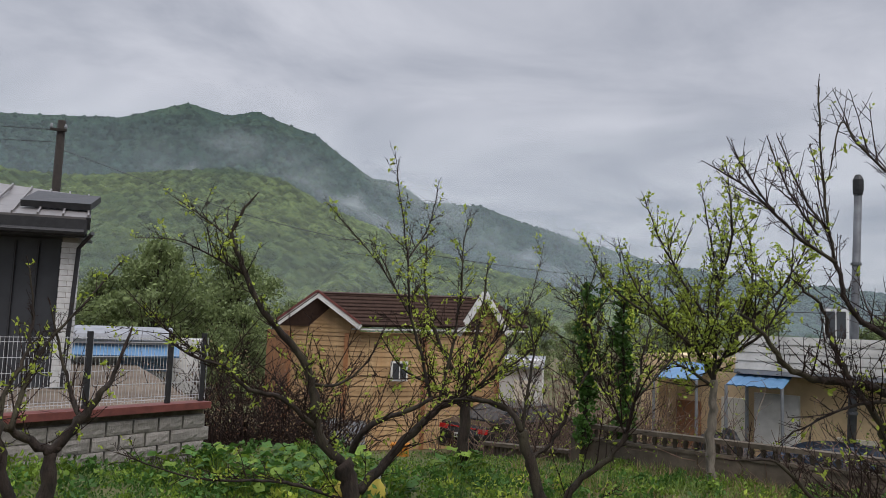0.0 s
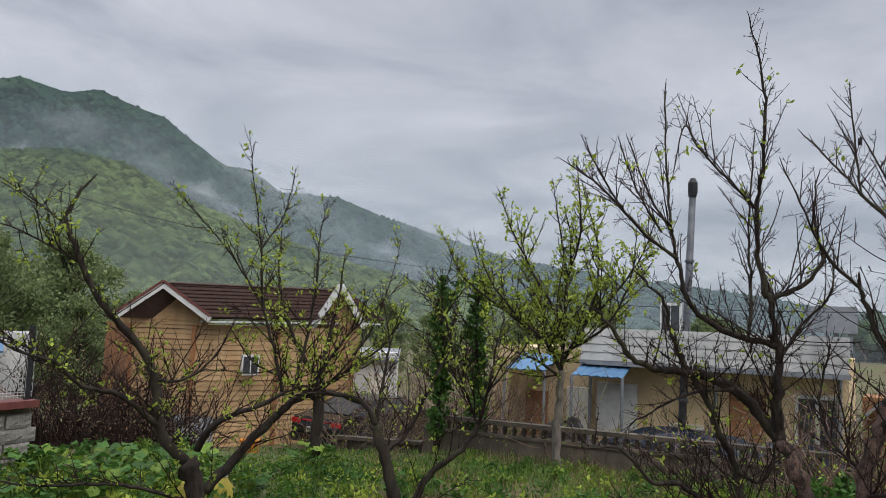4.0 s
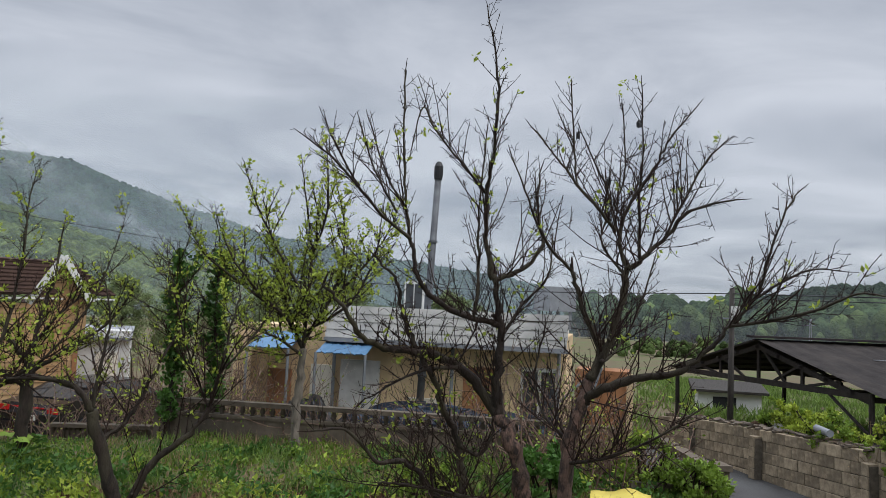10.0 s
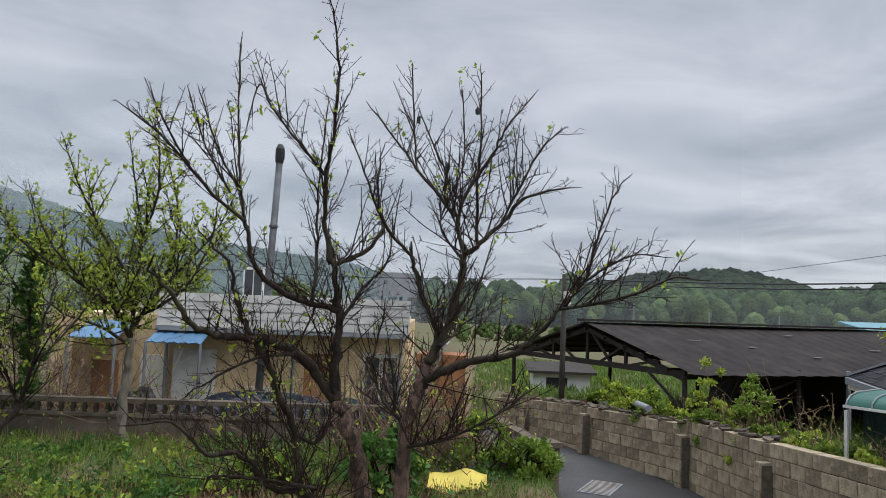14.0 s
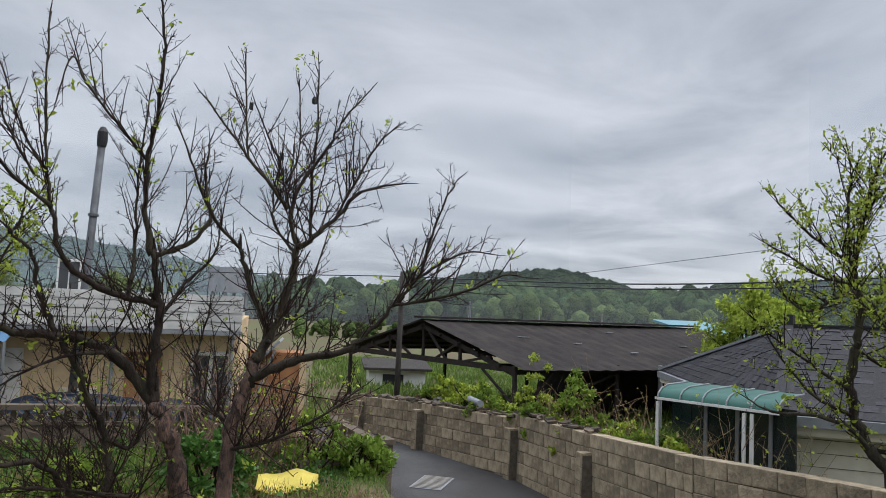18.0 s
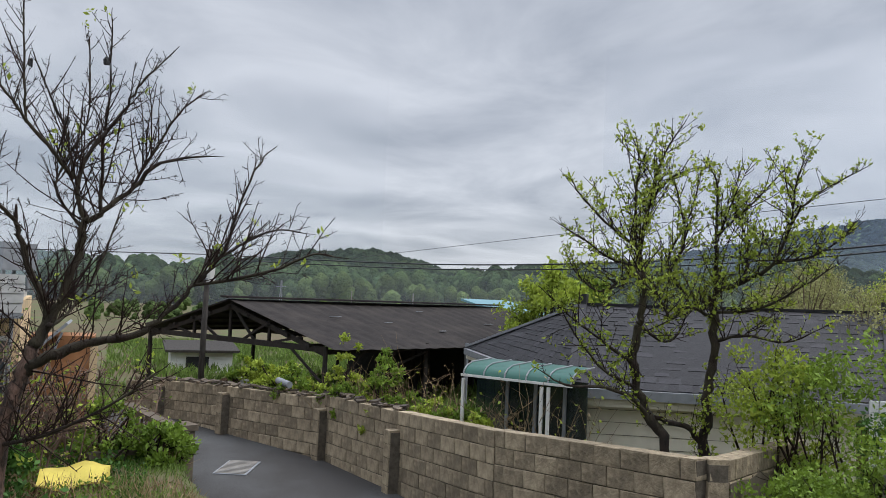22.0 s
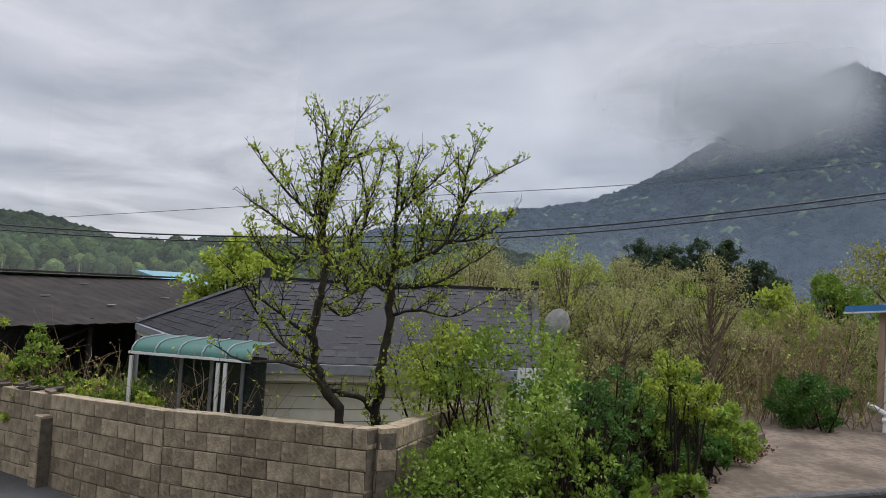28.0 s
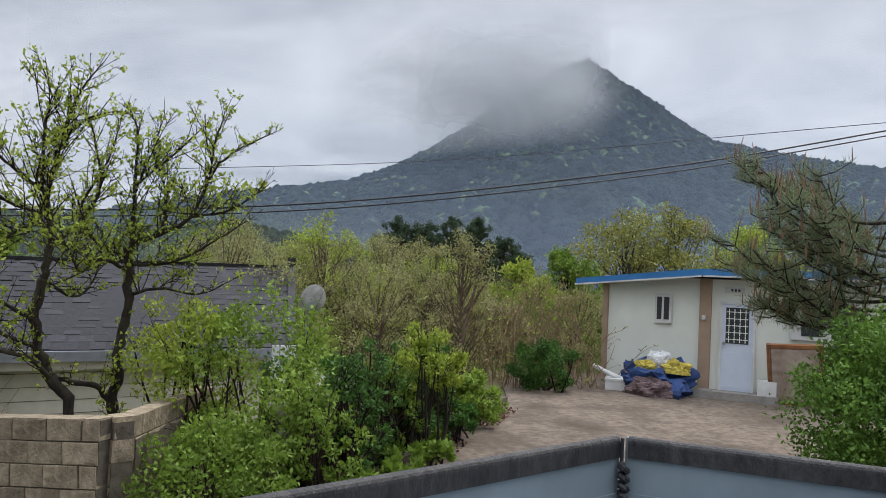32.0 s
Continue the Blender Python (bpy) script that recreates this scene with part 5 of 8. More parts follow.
kerb = thing("kerb", (0, 0, 0), "low concrete kerb along the forecourt edge", "kerb", kind="structure")
KB = [(9.2, -1.45), (9.9, -1.9), (10.75, -2.55), (12.6, -3.55), (14.5, -4.9)]
for a, b in zip(KB, KB[1:]):
    n = max(1, round((Vector(b) - Vector(a)).length / 0.6))
    for k in range(n):
        p, q = Vector(a).lerp(Vector(b), k / n), Vector(a).lerp(Vector(b), (k + 0.96) / n)
        part("kerb_stone", Mesh().bar((p.x, p.y, 0.05), (q.x, q.y, 0.05), 0.12, 0.2), M_RETAIN, kerb)

# ---- prefabricated shed ----
ps = thing("prefab_shed", (0, 0, 0), "pale sandwich-panel shed with blue roof edge", "shed")
PC, PL, PR = Vector((15.5, -9.8)), Vector((17.55, -8.45)), Vector((12.2, -13.6))
part("wall", Mesh().prism([PC, PL, PL + Vector((2.2, -3.2)), PR + Vector((3.4, -2.2)), PR], 0.05, 2.55), M_PANEL, ps)


def along(a, b, k, out=0.0):
    p = a.lerp(b, k)
    nn = Vector(((b - a).y, -(b - a).x)).normalized()
    if nn.dot(p) > 0:
        nn = -nn
    return p + nn * out


angL = math.degrees(math.atan2(PL.y - PC.y, PL.x - PC.x))
angR = math.degrees(math.atan2(PR.y - PC.y, PR.x - PC.x))
part("roof", Mesh().add([(*(PL + Vector((0.5, 0.55))), 2.45), (*(PC + Vector((-0.35, 0.35))), 2.76), (*(PR + Vector((-0.35, 0.2))), 2.82), (*(PR + Vector((3.6, -2.4))), 2.9), (*(PL + Vector((2.4, -3.2))), 2.6)] + [(*(PL + Vector((0.5, 0.55))), 2.32), (*(PC + Vector((-0.35, 0.35))), 2.62), (*(PR + Vector((-0.35, 0.2))), 2.68), (*(PR + Vector((3.6, -2.4))), 2.76), (*(PL + Vector((2.4, -3.2))), 2.46)], [(4, 3, 2, 1, 0), (5, 6, 7, 8, 9), (0, 1, 6, 5), (1, 2, 7, 6), (2, 3, 8, 7), (3, 4, 9, 8), (4, 0, 5, 9)]), M_ROOFBLUE, ps, "blue folded roof edge")
for a, b in (((*(PL + Vector((0.5, 0.57))), 2.3), (*(PC + Vector((-0.35, 0.37))), 2.6)), ((*(PC + Vector((-0.37, 0.35))), 2.6), (*(PR + Vector((-0.37, 0.2))), 2.66))):
    part("roof_lip", Mesh().bar(a, b, 0.03, 0.035), M_WHITE, ps)
p = along(PC, PL, 0.0, 0.02)
part("corner_trim", Mesh().box((p.x, p.y, 1.33), (0.24, 0.1, 2.45), angL + 8), M_BEIGE, ps, "beige corner trim")
p = along(PC, PL, 0.985, 0.02)
part("corner_trim", Mesh().box((p.x, p.y, 1.25), (0.12, 0.1, 2.3), angL), M_BEIGE, ps, "beige corner trim")
p = along(PC, PR, 0.13, 0.04)
door = part("door", Mesh().box((p.x, p.y, 1.12), (0.62, 0.08, 1.83), angR), M_DOOR, ps, "pale blue metal door")
for dk, dz, w, h in ((-0.335, 1.12, 0.05, 1.91), (0.335, 1.12, 0.05, 1.91), (0.0, 2.06, 0.72, 0.05)):
    q = along(PC, PR, 0.13, 0.05) + (PR - PC).normalized() * dk
    part("door_frame", Mesh().box((q.x, q.y, dz), (w, 0.1, h), angR), M_WHITE, ps)
q = along(PC, PR, 0.13, 0.085)
part("door_glass", Mesh().box((q.x, q.y, 1.58), (0.46, 0.012, 0.76), angR), M_WINDOW, door, "patterned door glass")
for i in range(4):
    for j in range(5):
        c = q + (PR - PC).normalized() * (-0.165 + 0.11 * i)
        cz = 1.29 + 0.145 * j
        for ww, hh in ((0.1, 0.016), (0.016, 0.13)):
            part("lattice", Mesh().box((c.x - 0.004, c.y + 0.006, cz), (ww, 0.012, hh), angR), M_PANEL, door)
kk = along(PC, PR, 0.13, 0.12) + (PC - PR).normalized() * 0.25
part("door_knob", Mesh().tube([(kk.x, kk.y, 1.2), (kk.x - 0.05, kk.y + 0.03, 1.2)], [0.035, 0.03], 10), M_GALV, door)
part("door_panel", Mesh().box((q.x, q.y, 0.64), (0.48, 0.012, 0.74), angR), M_DOOR, door)
q = along(PC, PR, 0.13, 0.2)
part("step", Mesh().box((q.x, q.y, 0.1), (1.7, 0.55, 0.2), angR), M_PALE, ps, "concrete doorstep")
q = along(PC, PR, 0.115, 0.03)
part("name_plate", Mesh().box((q.x, q.y, 2.33), (0.4, 0.03, 0.12), angR), M_WHITE, ps, "small white plate over the door with dark bars")
for k in range(3):
    c = q + (PR - PC).normalized() * (-0.05 + 0.07 * k)
    part("plate_bar", Mesh().box((c.x - 0.015, c.y + 0.015, 2.33), (0.04, 0.02, 0.05), angR), M_BLACK, ps)


def slider(a, b, k, z, w, h, lab):
    ang = math.degrees(math.atan2(b.y - a.y, b.x - a.x))
    p = along(a, b, k, 0.03)
    o = part("window", Mesh().box((p.x, p.y, z), (w, 0.08, h), ang), M_WHITE, ps, lab)
    u = (b - a).normalized()
    for s in (-1, 1):
        q = along(a, b, k, 0.055) + u * s * w * 0.21
        part("pane", Mesh().box((q.x, q.y, z), (w * 0.3, 0.05, h * 0.76), ang), M_WINDOW, o)
    q = along(a, b, k, 0.06)
    part("meeting_stile", Mesh().box((q.x, q.y, z), (0.045, 0.06, h * 0.8), ang), M_WHITE, o)
    return o


slider(PC, PL, 0.39, 1.86, 0.4, 0.66, "small white sliding window")
slider(PC, PR, 0.47, 1.75, 1.35, 0.75, "white sliding window half hidden by pine")
q = along(PC, PL, 0.0, 0.09)
part("switch_box", Mesh().box((q.x, q.y, 1.72), (0.08, 0.06, 0.1), angL), M_WHITE, ps)
q = along(PC, PR, 0.255, 0.25)
bx = thing("cardboard_box", (q.x, q.y, 0.2), "small white carton standing on the doorstep", "box", turn=angR)
part("carton", Mesh().box((0, 0, 0.15), (0.36, 0.28, 0.3)), M_WHITE, bx)
for k in range(3):
    part("print_bar", Mesh().box((-0.1 + 0.1 * k, 0.145 if math.cos(radians(angR)) < 0 else -0.145, 0.1), (0.06, 0.006, 0.04)), M_BLACK, bx)
q = along(PC, PR, 0.36, 0.42)
bd = thing("bed_board", (q.x, q.y, 0.06), "brown-framed stained board leaning on the shed wall", "board", turn=angR + 180)
k = pose(0, 0, 0.62, -17, 3, 0)
part("panel", Mesh().box(None, (0.95, 0.03, 1.15), m=k), mat("stained_board", (0.5, 0.43, 0.36), (0.36, 0.29, 0.24), rough=0.8, scale=3, bump=0.2, c=(0.2, 0.12, 0.08), cscale=2), bd)
for x, z, w, h in ((-0.48, 0, 0.09, 1.3), (0.48, 0, 0.09, 1.3), (0, 0.6, 1.0, 0.09), (0, -0.6, 1.0, 0.09)):
    part("frame_bar", Mesh().box(None, (w, 0.09, h), m=k @ pose(x, -0.03, z)), M_TAN, bd, "brown timber frame bar")

# heap of sheets by the shed
tp = thing("tarp_heap", (15.75, -8.95, 0.04), "crumpled heap of blue and yellow tarpaulins by the shed wall", "tarpaulin heap", turn=33)
lump("blue_tarp", (0.1, 0.0, 0), (1.6, 0.95, 0.72), M_BLUETARP, "crumpled blue tarpaulin", "", 1.3, parent=tp, fold=0.85)
lump("blue_tarp", (0.6, 0.05, 0), (0.75, 0.7, 0.62), M_BLUETARP, "crumpled blue tarpaulin", "", 8.3, parent=tp, fold=0.85)
lump("brown_sheet", (-0.05, 0.6, 0), (1.0, 0.6, 0.42), mat("mauve_cloth", (0.16, 0.11, 0.11), (0.1, 0.07, 0.07), rough=0.95, scale=8, bump=0.4), "brown cloth sheet", "", 4.3, parent=tp, fold=0.5)
lump("white_bag", (0.1, -0.05, 0.55), (0.6, 0.5, 0.42), M_WHITE, "pale sack", "", 2.3, parent=tp, fold=0.3)
lump("yellow_sheet", (-0.35, 0.1, 0.48), (0.7, 0.22, 0.3), M_YELLOW, "yellow sheet", "", 9.3, parent=tp, fold=0.7)
lump("yellow_sheet", (0.3, 0.22, 0.5), (0.55, 0.25, 0.2), M_YELLOW, "yellow sheet", "", 6.1, parent=tp, fold=0.7)

# ---- flatbed truck beside the viewpoint ----
tr = thing("flatbed_truck", (0, 0, 0), "grey-blue drop-side truck bed with black padded rails", "truck")
TK, TA, TB = Vector((5.39, -2.35)), Vector((4.12, 0.2)), Vector((4.28, -3.75))
TD = TA + TB - TK
TZ, TF = 1.33, 0.92
for a, b in ((TK, TA), (TK, TB), (TA, TD), (TB, TD)):
    run = (b - a)
    u = run.normalized()
    a2, b2 = a + u * 0.035, b - u * 0.035
    c = (a2 + b2) / 2
    ang = math.degrees(math.atan2(u.y, u.x))
    g1 = part("side_gate", Mesh().box((c.x, c.y, (TZ + TF) / 2), ((b2 - a2).length, 0.035, TZ - TF), ang), M_GATE, tr, "grey-blue steel drop side")
    pad = Mesh()
    pts = []
    for k in range(9):
        h = math.pi * k / 8
        pts.append((0.038 * math.cos(h), TZ - 0.03 + 0.04 * math.sin(h)))
    ring = [(-0.038, TZ - 0.125), (0.038, TZ - 0.125)] + pts
    nn = Vector((-u.y, u.x))
    n = len(ring)
    for p in (a2 + u * 0.02, b2 - u * 0.02):
        pad.v += [(p.x + nn.x * o, p.y + nn.y * o, z) for o, z in ring]
    pad.f = [(k, (k + 1) % n, n + (k + 1) % n, n + k) for k in range(n)] + [tuple(range(n))[::-1], tuple(range(n, 2 * n))]
    part("top_pad", pad, M_RUBBER, g1, "worn black rubber pad on the rail")
    part("rib", Mesh().box((c.x, c.y, TF + 0.035), ((b2 - a2).length, 0.06, 0.05), ang), M_GATE, g1)
part("bed_floor", Mesh().prism([TK, TA, TD, TB], TF - 0.06, TF), M_GATE, tr, "grey-blue truck bed floor")
cn = (TK + TD) / 2
part("chassis", Mesh().box((cn.x, cn.y, 0.72), (2.6, 0.7, 0.2), 116), M_BLACK, tr)
for p in (TK.lerp(TB, 0.15).lerp(TA, 0.25), TB.lerp(TK, 0.15).lerp(TD, 0.25), TK.lerp(TA, 0.72).lerp(TB, 0.1), TD.lerp(TA, 0.3).lerp(TB, 0.1)):
    w = part("wheel", Mesh().tube([Vector((p.x, p.y, 0.34)) + Vector((0.89, 0.45, 0)) * o for o in (-0.1, -0.085, 0.085, 0.1)], [0.26, 0.3, 0.3, 0.26], 22), M_TYRE, tr)
    part("rim", Mesh().tube([Vector((p.x, p.y, 0.34)) + Vector((0.89, 0.45, 0)) * o for o in (-0.105, 0.105)], [0.17, 0.17], 16), M_GREYMETAL, w)
part("corner_hook", Mesh().tube([(5.33, -2.33, TZ), (5.33, -2.33, TZ - 0.18)], [0.012, 0.012], 6), M_BLACK, tr)
rp = []
for k in range(26):
    a = k * 1.3
    rp.append((5.3 + 0.022 * math.cos(a), -2.33 + 0.022 * math.sin(a), TZ - 0.16 - k * 0.012))
part("rubber_rope", Mesh().tube(rp, [0.022] * 26, 6), M_BLACK, tr, "knotted black rubber rope hanging in the corner")


# ---- plants: helpers ----
def leaf_mesh(name, pts, size, material, seed, narrow=0.55, up=None, spread=1.0):
    """Many small folded leaves at the given places, as one mesh."""
    rg = np.random.default_rng(seed)
    pts = np.asarray(pts, float).reshape(-1, 3)
    n = len(pts)
    if n == 0:
        pts, n = np.zeros((1, 3)), 1
    d = rg.normal(size=(n, 3)) * spread
    if up is not None:
        d += np.array(up)
    d /= np.linalg.norm(d, axis=1, keepdims=True)
    s = np.cross(d, rg.normal(size=(n, 3)))
    s /= np.linalg.norm(s, axis=1, keepdims=True) + 1e-9
    nn = np.cross(d, s)
    L = size * rg.uniform(0.6, 1.4, (n, 1))
    W = L * narrow * 0.5
    fold = L * rg.uniform(-0.15, 0.25, (n, 1))
    v = np.stack([pts, pts + d * L * 0.5 + s * W + nn * fold, pts + d * L, pts + d * L * 0.5 - s * W + nn * fold], 1).reshape(-1, 3)
    me = bpy.data.meshes.new(name)
    me.vertices.add(4 * n)
    me.vertices.foreach_set("co", v.astype(np.float32).ravel())
    me.loops.add(4 * n)
    me.loops.foreach_set("vertex_index", np.arange(4 * n, dtype=np.int32))
    me.polygons.add(n)
    me.polygons.foreach_set("loop_start", np.arange(0, 4 * n, 4, dtype=np.int32))
    me.polygons.foreach_set("loop_total", np.full(n, 4, dtype=np.int32))
    me.materials.append(material)
    me.update()
    me.validate()
    return me


def leaves(name, pts, size, material, parent, seed, label="", **kw):
    ob = new(name, leaf_mesh(name, pts, size, material, seed, **kw))
    ob.parent = parent
    return tagged(ob, label, kind="stuff")


def smooth_line(pts, steps=4):
    pts = [Vector(p) for p in pts]
    out = []
    for k in range(len(pts) - 1):
        p0, p1, p2, p3 = (pts[min(max(k + o, 0), len(pts) - 1)] for o in (-1, 0, 1, 2))
        for s in range(steps):
            t = s / steps
            out.append(0.5 * (2 * p1 + (p2 - p0) * t + (2 * p0 - 5 * p1 + 4 * p2 - p3) * t * t + (3 * p1 - p0 - 3 * p2 + p3) * t ** 3))
    out.append(pts[-1])
    return out


def shoot(m, start, way, length, r, rr, nodes, depth, up=0.25, kids=3, sides=4, bend=0.17):
    """A twig that bends upwards, with side twigs; its nodes are kept for leaves."""
    n = 4 if depth else 3
    pts, p, w = [start], start.copy(), way.normalized()
    for k in range(n):
        w = (w + Vector((rr.gauss(0, bend), rr.gauss(0, bend), rr.gauss(0, bend * 0.7) + up * 0.35))).normalized()
        p = p + w * length / n
        pts.append(p.copy())
        nodes.append((p.copy(), w.copy(), r))
    m.tube(pts, [r * (1 - 0.62 * k / n) for k in range(n + 1)], sides, cap=False)
    if depth > 0:
        for _ in range(kids):
            k = rr.randint(1, n)
            side = Vector((rr.gauss(0, 1), rr.gauss(0, 1), rr.gauss(0.25, 0.7))).normalized()
            shoot(m, pts[k], w * 0.7 + side, length * rr.uniform(0.2, 0.55), r * 0.6, rr, nodes, depth - 1, up, max(1, kids - 1), 3)


def sprig(m, start, way, length, r, rr, nodes, fat=1.0, level=1, bend=0.07):
    """A nearly straight shoot with short spurs, and thinner shoots that leave it at a sharp angle."""
    n = 5 if length > 0.3 else 3
    pts, p, w = [Vector(start)], Vector(start), Vector(way).normalized()
    for k in range(n):
        w = (w + Vector((rr.gauss(0, bend), rr.gauss(0, bend), rr.gauss(0.04, bend)))).normalized()
        p = p + w * length / n
        pts.append(p.copy())
    thin = 0.0021 * fat
    r = max(r, thin)
    m.tube(pts, [max(r * (1 - 0.6 * k / n), thin) for k in range(n + 1)], 4 if r > 0.004 else 3, cap=False)
    nodes.append((pts[-1], w.copy()))

    def at(u):
        k = min(int(u * n), n - 1)
        return pts[k].lerp(pts[k + 1], u * n - k), (pts[k + 1] - pts[k]).normalized()

    def across(d):
        q = Vector((rr.gauss(0, 1), rr.gauss(0, 1), rr.gauss(0.1, 0.8)))
        q = q - d * q.dot(d)
        return q.normalized() if q.length > 1e-3 else d.orthogonal().normalized()

    for _ in range(int(length / 0.05)):
        e, d = at(rr.uniform(0.1, 1.0))
        f = e + (across(d) + d * 0.5) * rr.uniform(0.012, 0.042)
        m.tube([e, f], [thin * 1.1, thin * 0.9], 3, cap=False)
        nodes.append((f, d))
    if level:
        for _ in range(int(length / 0.15 * rr.uniform(0.5, 1.3))):
            u = rr.uniform(0.12, 0.92)
            e, d = at(u)
            ln = length * (1 - 0.5 * u) * rr.uniform(0.2, 0.6)
            sprig(m, e, d * 0.7 + across(d) * rr.uniform(0.5, 0.95) + Vector((0, 0, 0.12)), ln, r * 0.62, rr, nodes, fat, level - 1, bend)


class FruitTree:
    """A tree from its main limbs; finish() grows the shoots and leaves."""

    def __init__(self, at, label, bark, seed):
        self.ob = thing("fruit_tree", at, label, "tree")
        self.bark, self.rr, self.lines, self.seed = bark, random.Random(seed), [], seed

    def limb(self, r0, r1, pts):
        first = not self.lines
        line = smooth_line(pts, 5)
        n = len(line) - 1
        rr = self.rr
        r1 = max(r1, 0.0045)
        # small kinks as on an old pruned tree
        line = [p + Vector((rr.gauss(0, 1), rr.gauss(0, 1), rr.gauss(0, 0.6))) * min(0.012, r0 * 0.25) if 0 < i < n else p for i, p in enumerate(line)]
        rad = [(r0 + (r1 - r0) * i / n) * (1 + rr.uniform(-0.12, 0.16)) for i in range(n + 1)]
        m = Mesh().tube(line, rad, 9 if r0 > 0.04 else 6)
        # healed pruning stubs and knots
        if 0.012 < r0 < 0.05:
            for _ in range(rr.randint(0, 3)):
                i = rr.randint(1, n - 1)
                d = (line[i + 1] - line[i - 1]).normalized()
                q = d.cross(Vector((rr.gauss(0, 1), rr.gauss(0, 1), rr.gauss(0, 1)))).normalized() + d * 0.35
                m.tube([line[i], line[i] + q * rad[i] * rr.uniform(1.2, 2.2)], [rad[i] * 0.6, rad[i] * 0.4], 6)
        part("trunk" if first else "limb", m, self.bark if first else M_BARK, self.ob, smooth=True)
        self.lines.append((line, rad))

    def finish(self, density, reach, leaf, rate, size, fat=1.0, level=1, lift=0.3, low=1.0):
        """Straight shoots on every limb, thinner ones along them, and small leaf clusters on their spurs."""
        rr, m, nodes = self.rr, Mesh(), []
        for k, (line, rad) in enumerate(self.lines):
            if k == 0:
                continue
            n = len(line) - 1
            for i in range(1, n + 1):
                seg = line[i] - line[i - 1]
                want = density * seg.length * (0.7 if rad[i] > 0.03 else 1.0) * (0.6 if line[i].z < 0.8 else low if line[i].z < 2.5 else 1.0)
                for _ in range(int(want) + (rr.random() < want - int(want))):
                    start = line[i - 1].lerp(line[i], rr.random())
                    side = Vector((rr.gauss(0, 1), rr.gauss(0, 1), rr.gauss(0.1, 0.7))).normalized()
                    way = seg.normalized() * rr.uniform(0.2, 0.9) + side * rr.uniform(0.5, 1.0) + Vector((0, 0, rr.uniform(0.0, 2 * lift)))
                    ln = reach * (0.14 + 0.86 * rr.random() ** 1.7) * (1 - 0.74 * i / n) * (low if line[i].z < 2.3 else 1.0)
                    sprig(m, start, way, ln, min(rad[i] * 0.7, (0.0028 + 0.006 * ln) * fat), rr, nodes, fat, level)
            sprig(m, line[-1], line[-1] - line[-2], reach * 0.13, rad[-1], rr, nodes, fat, level)
        part("twig_spray", m, M_TWIG, self.ob, "thin dark twigs with short spurs", kind="stuff")
        pts = []
        for p, w in nodes:
            if rr.random() < rate:
                for _ in range(rr.randint(3, 6)):
                    pts.append(p + Vector((rr.gauss(0, 1), rr.gauss(0, 1), rr.gauss(0, 1))) * size * 0.35)
        leaves("crown", pts, size, leaf, self.ob, self.seed, "clusters of small young leaves", up=(0, 0, 0.3))
        return self.ob


def clump_points(rg, centres, radii, per, shell=0.55):
    """Places for leaves round clump centres, denser towards each clump's skin."""
    out = []
    for c, r in zip(centres, radii):
        d = rg.normal(size=(per, 3))
        d /= np.linalg.norm(d, axis=1, keepdims=True)
        k = rg.uniform(shell, 1.0, (per, 1)) ** 0.6 * rg.uniform(0.75, 1.1, (per, 1))
        out.append(np.asarray(c) + d * k * np.asarray(r))
    return np.concatenate(out)


def shrub(name, at, size, leaf, label, category, seed, clumps=40, per=160, leaf_size=0.05, stems=14, bark=M_TWIG, group="", low=0.0, tight=1.0, clump=(0.1, 0.2)):
    """A bush: stems that fork from the foot, and leaf clumps along them."""
    rg, rr = np.random.default_rng(seed), random.Random(seed)
    ob = thing(name, at, label, category, group=group)
    cs, rs = [], []
    for _ in range(clumps):
        d = rg.normal(size=3)
        d /= np.linalg.norm(d)
        k = rg.uniform(0.35, 0.95) ** 0.7 * tight
        c = np.array([d[0] * size[0] / 2 * k, d[1] * size[1] / 2 * k, size[2] * (low + (1 - low) * (0.5 + 0.5 * d[2] * k))])
        cs.append(c)
        rs.append(np.array([1, 1, 0.8]) * min(size) * rg.uniform(*clump))
    m, nodes = Mesh(), []
    for k in range(stems):
        c = Vector(cs[rr.randrange(len(cs))])
        foot = Vector((rr.gauss(0, size[0] * 0.12), rr.gauss(0, size[1] * 0.12), -0.1))
        mid = foot.lerp(c, 0.5) + Vector((rr.gauss(0, 0.06), rr.gauss(0, 0.06), 0.08))
        m.tube(smooth_line([foot, mid, c], 4), [0.02 - 0.0017 * i for i in range(9)], 5)
        for _ in range(4):
            shoot(m, mid.lerp(c, rr.random()), c - foot + Vector((rr.gauss(0, 0.5), rr.gauss(0, 0.5), rr.gauss(0, 0.4))), rr.uniform(0.2, 0.45) * size[2] * 0.5, 0.006, rr, nodes, 1)
    part("stem_clump", m, bark, ob, kind="stuff")
    pts = clump_points(rg, cs, rs, per, 0.2)
    pts = pts[pts[:, 2] > 0.0]
    leaves("foliage", pts, leaf_size, leaf, ob, seed, up=(0, 0, 0.5))
    return ob


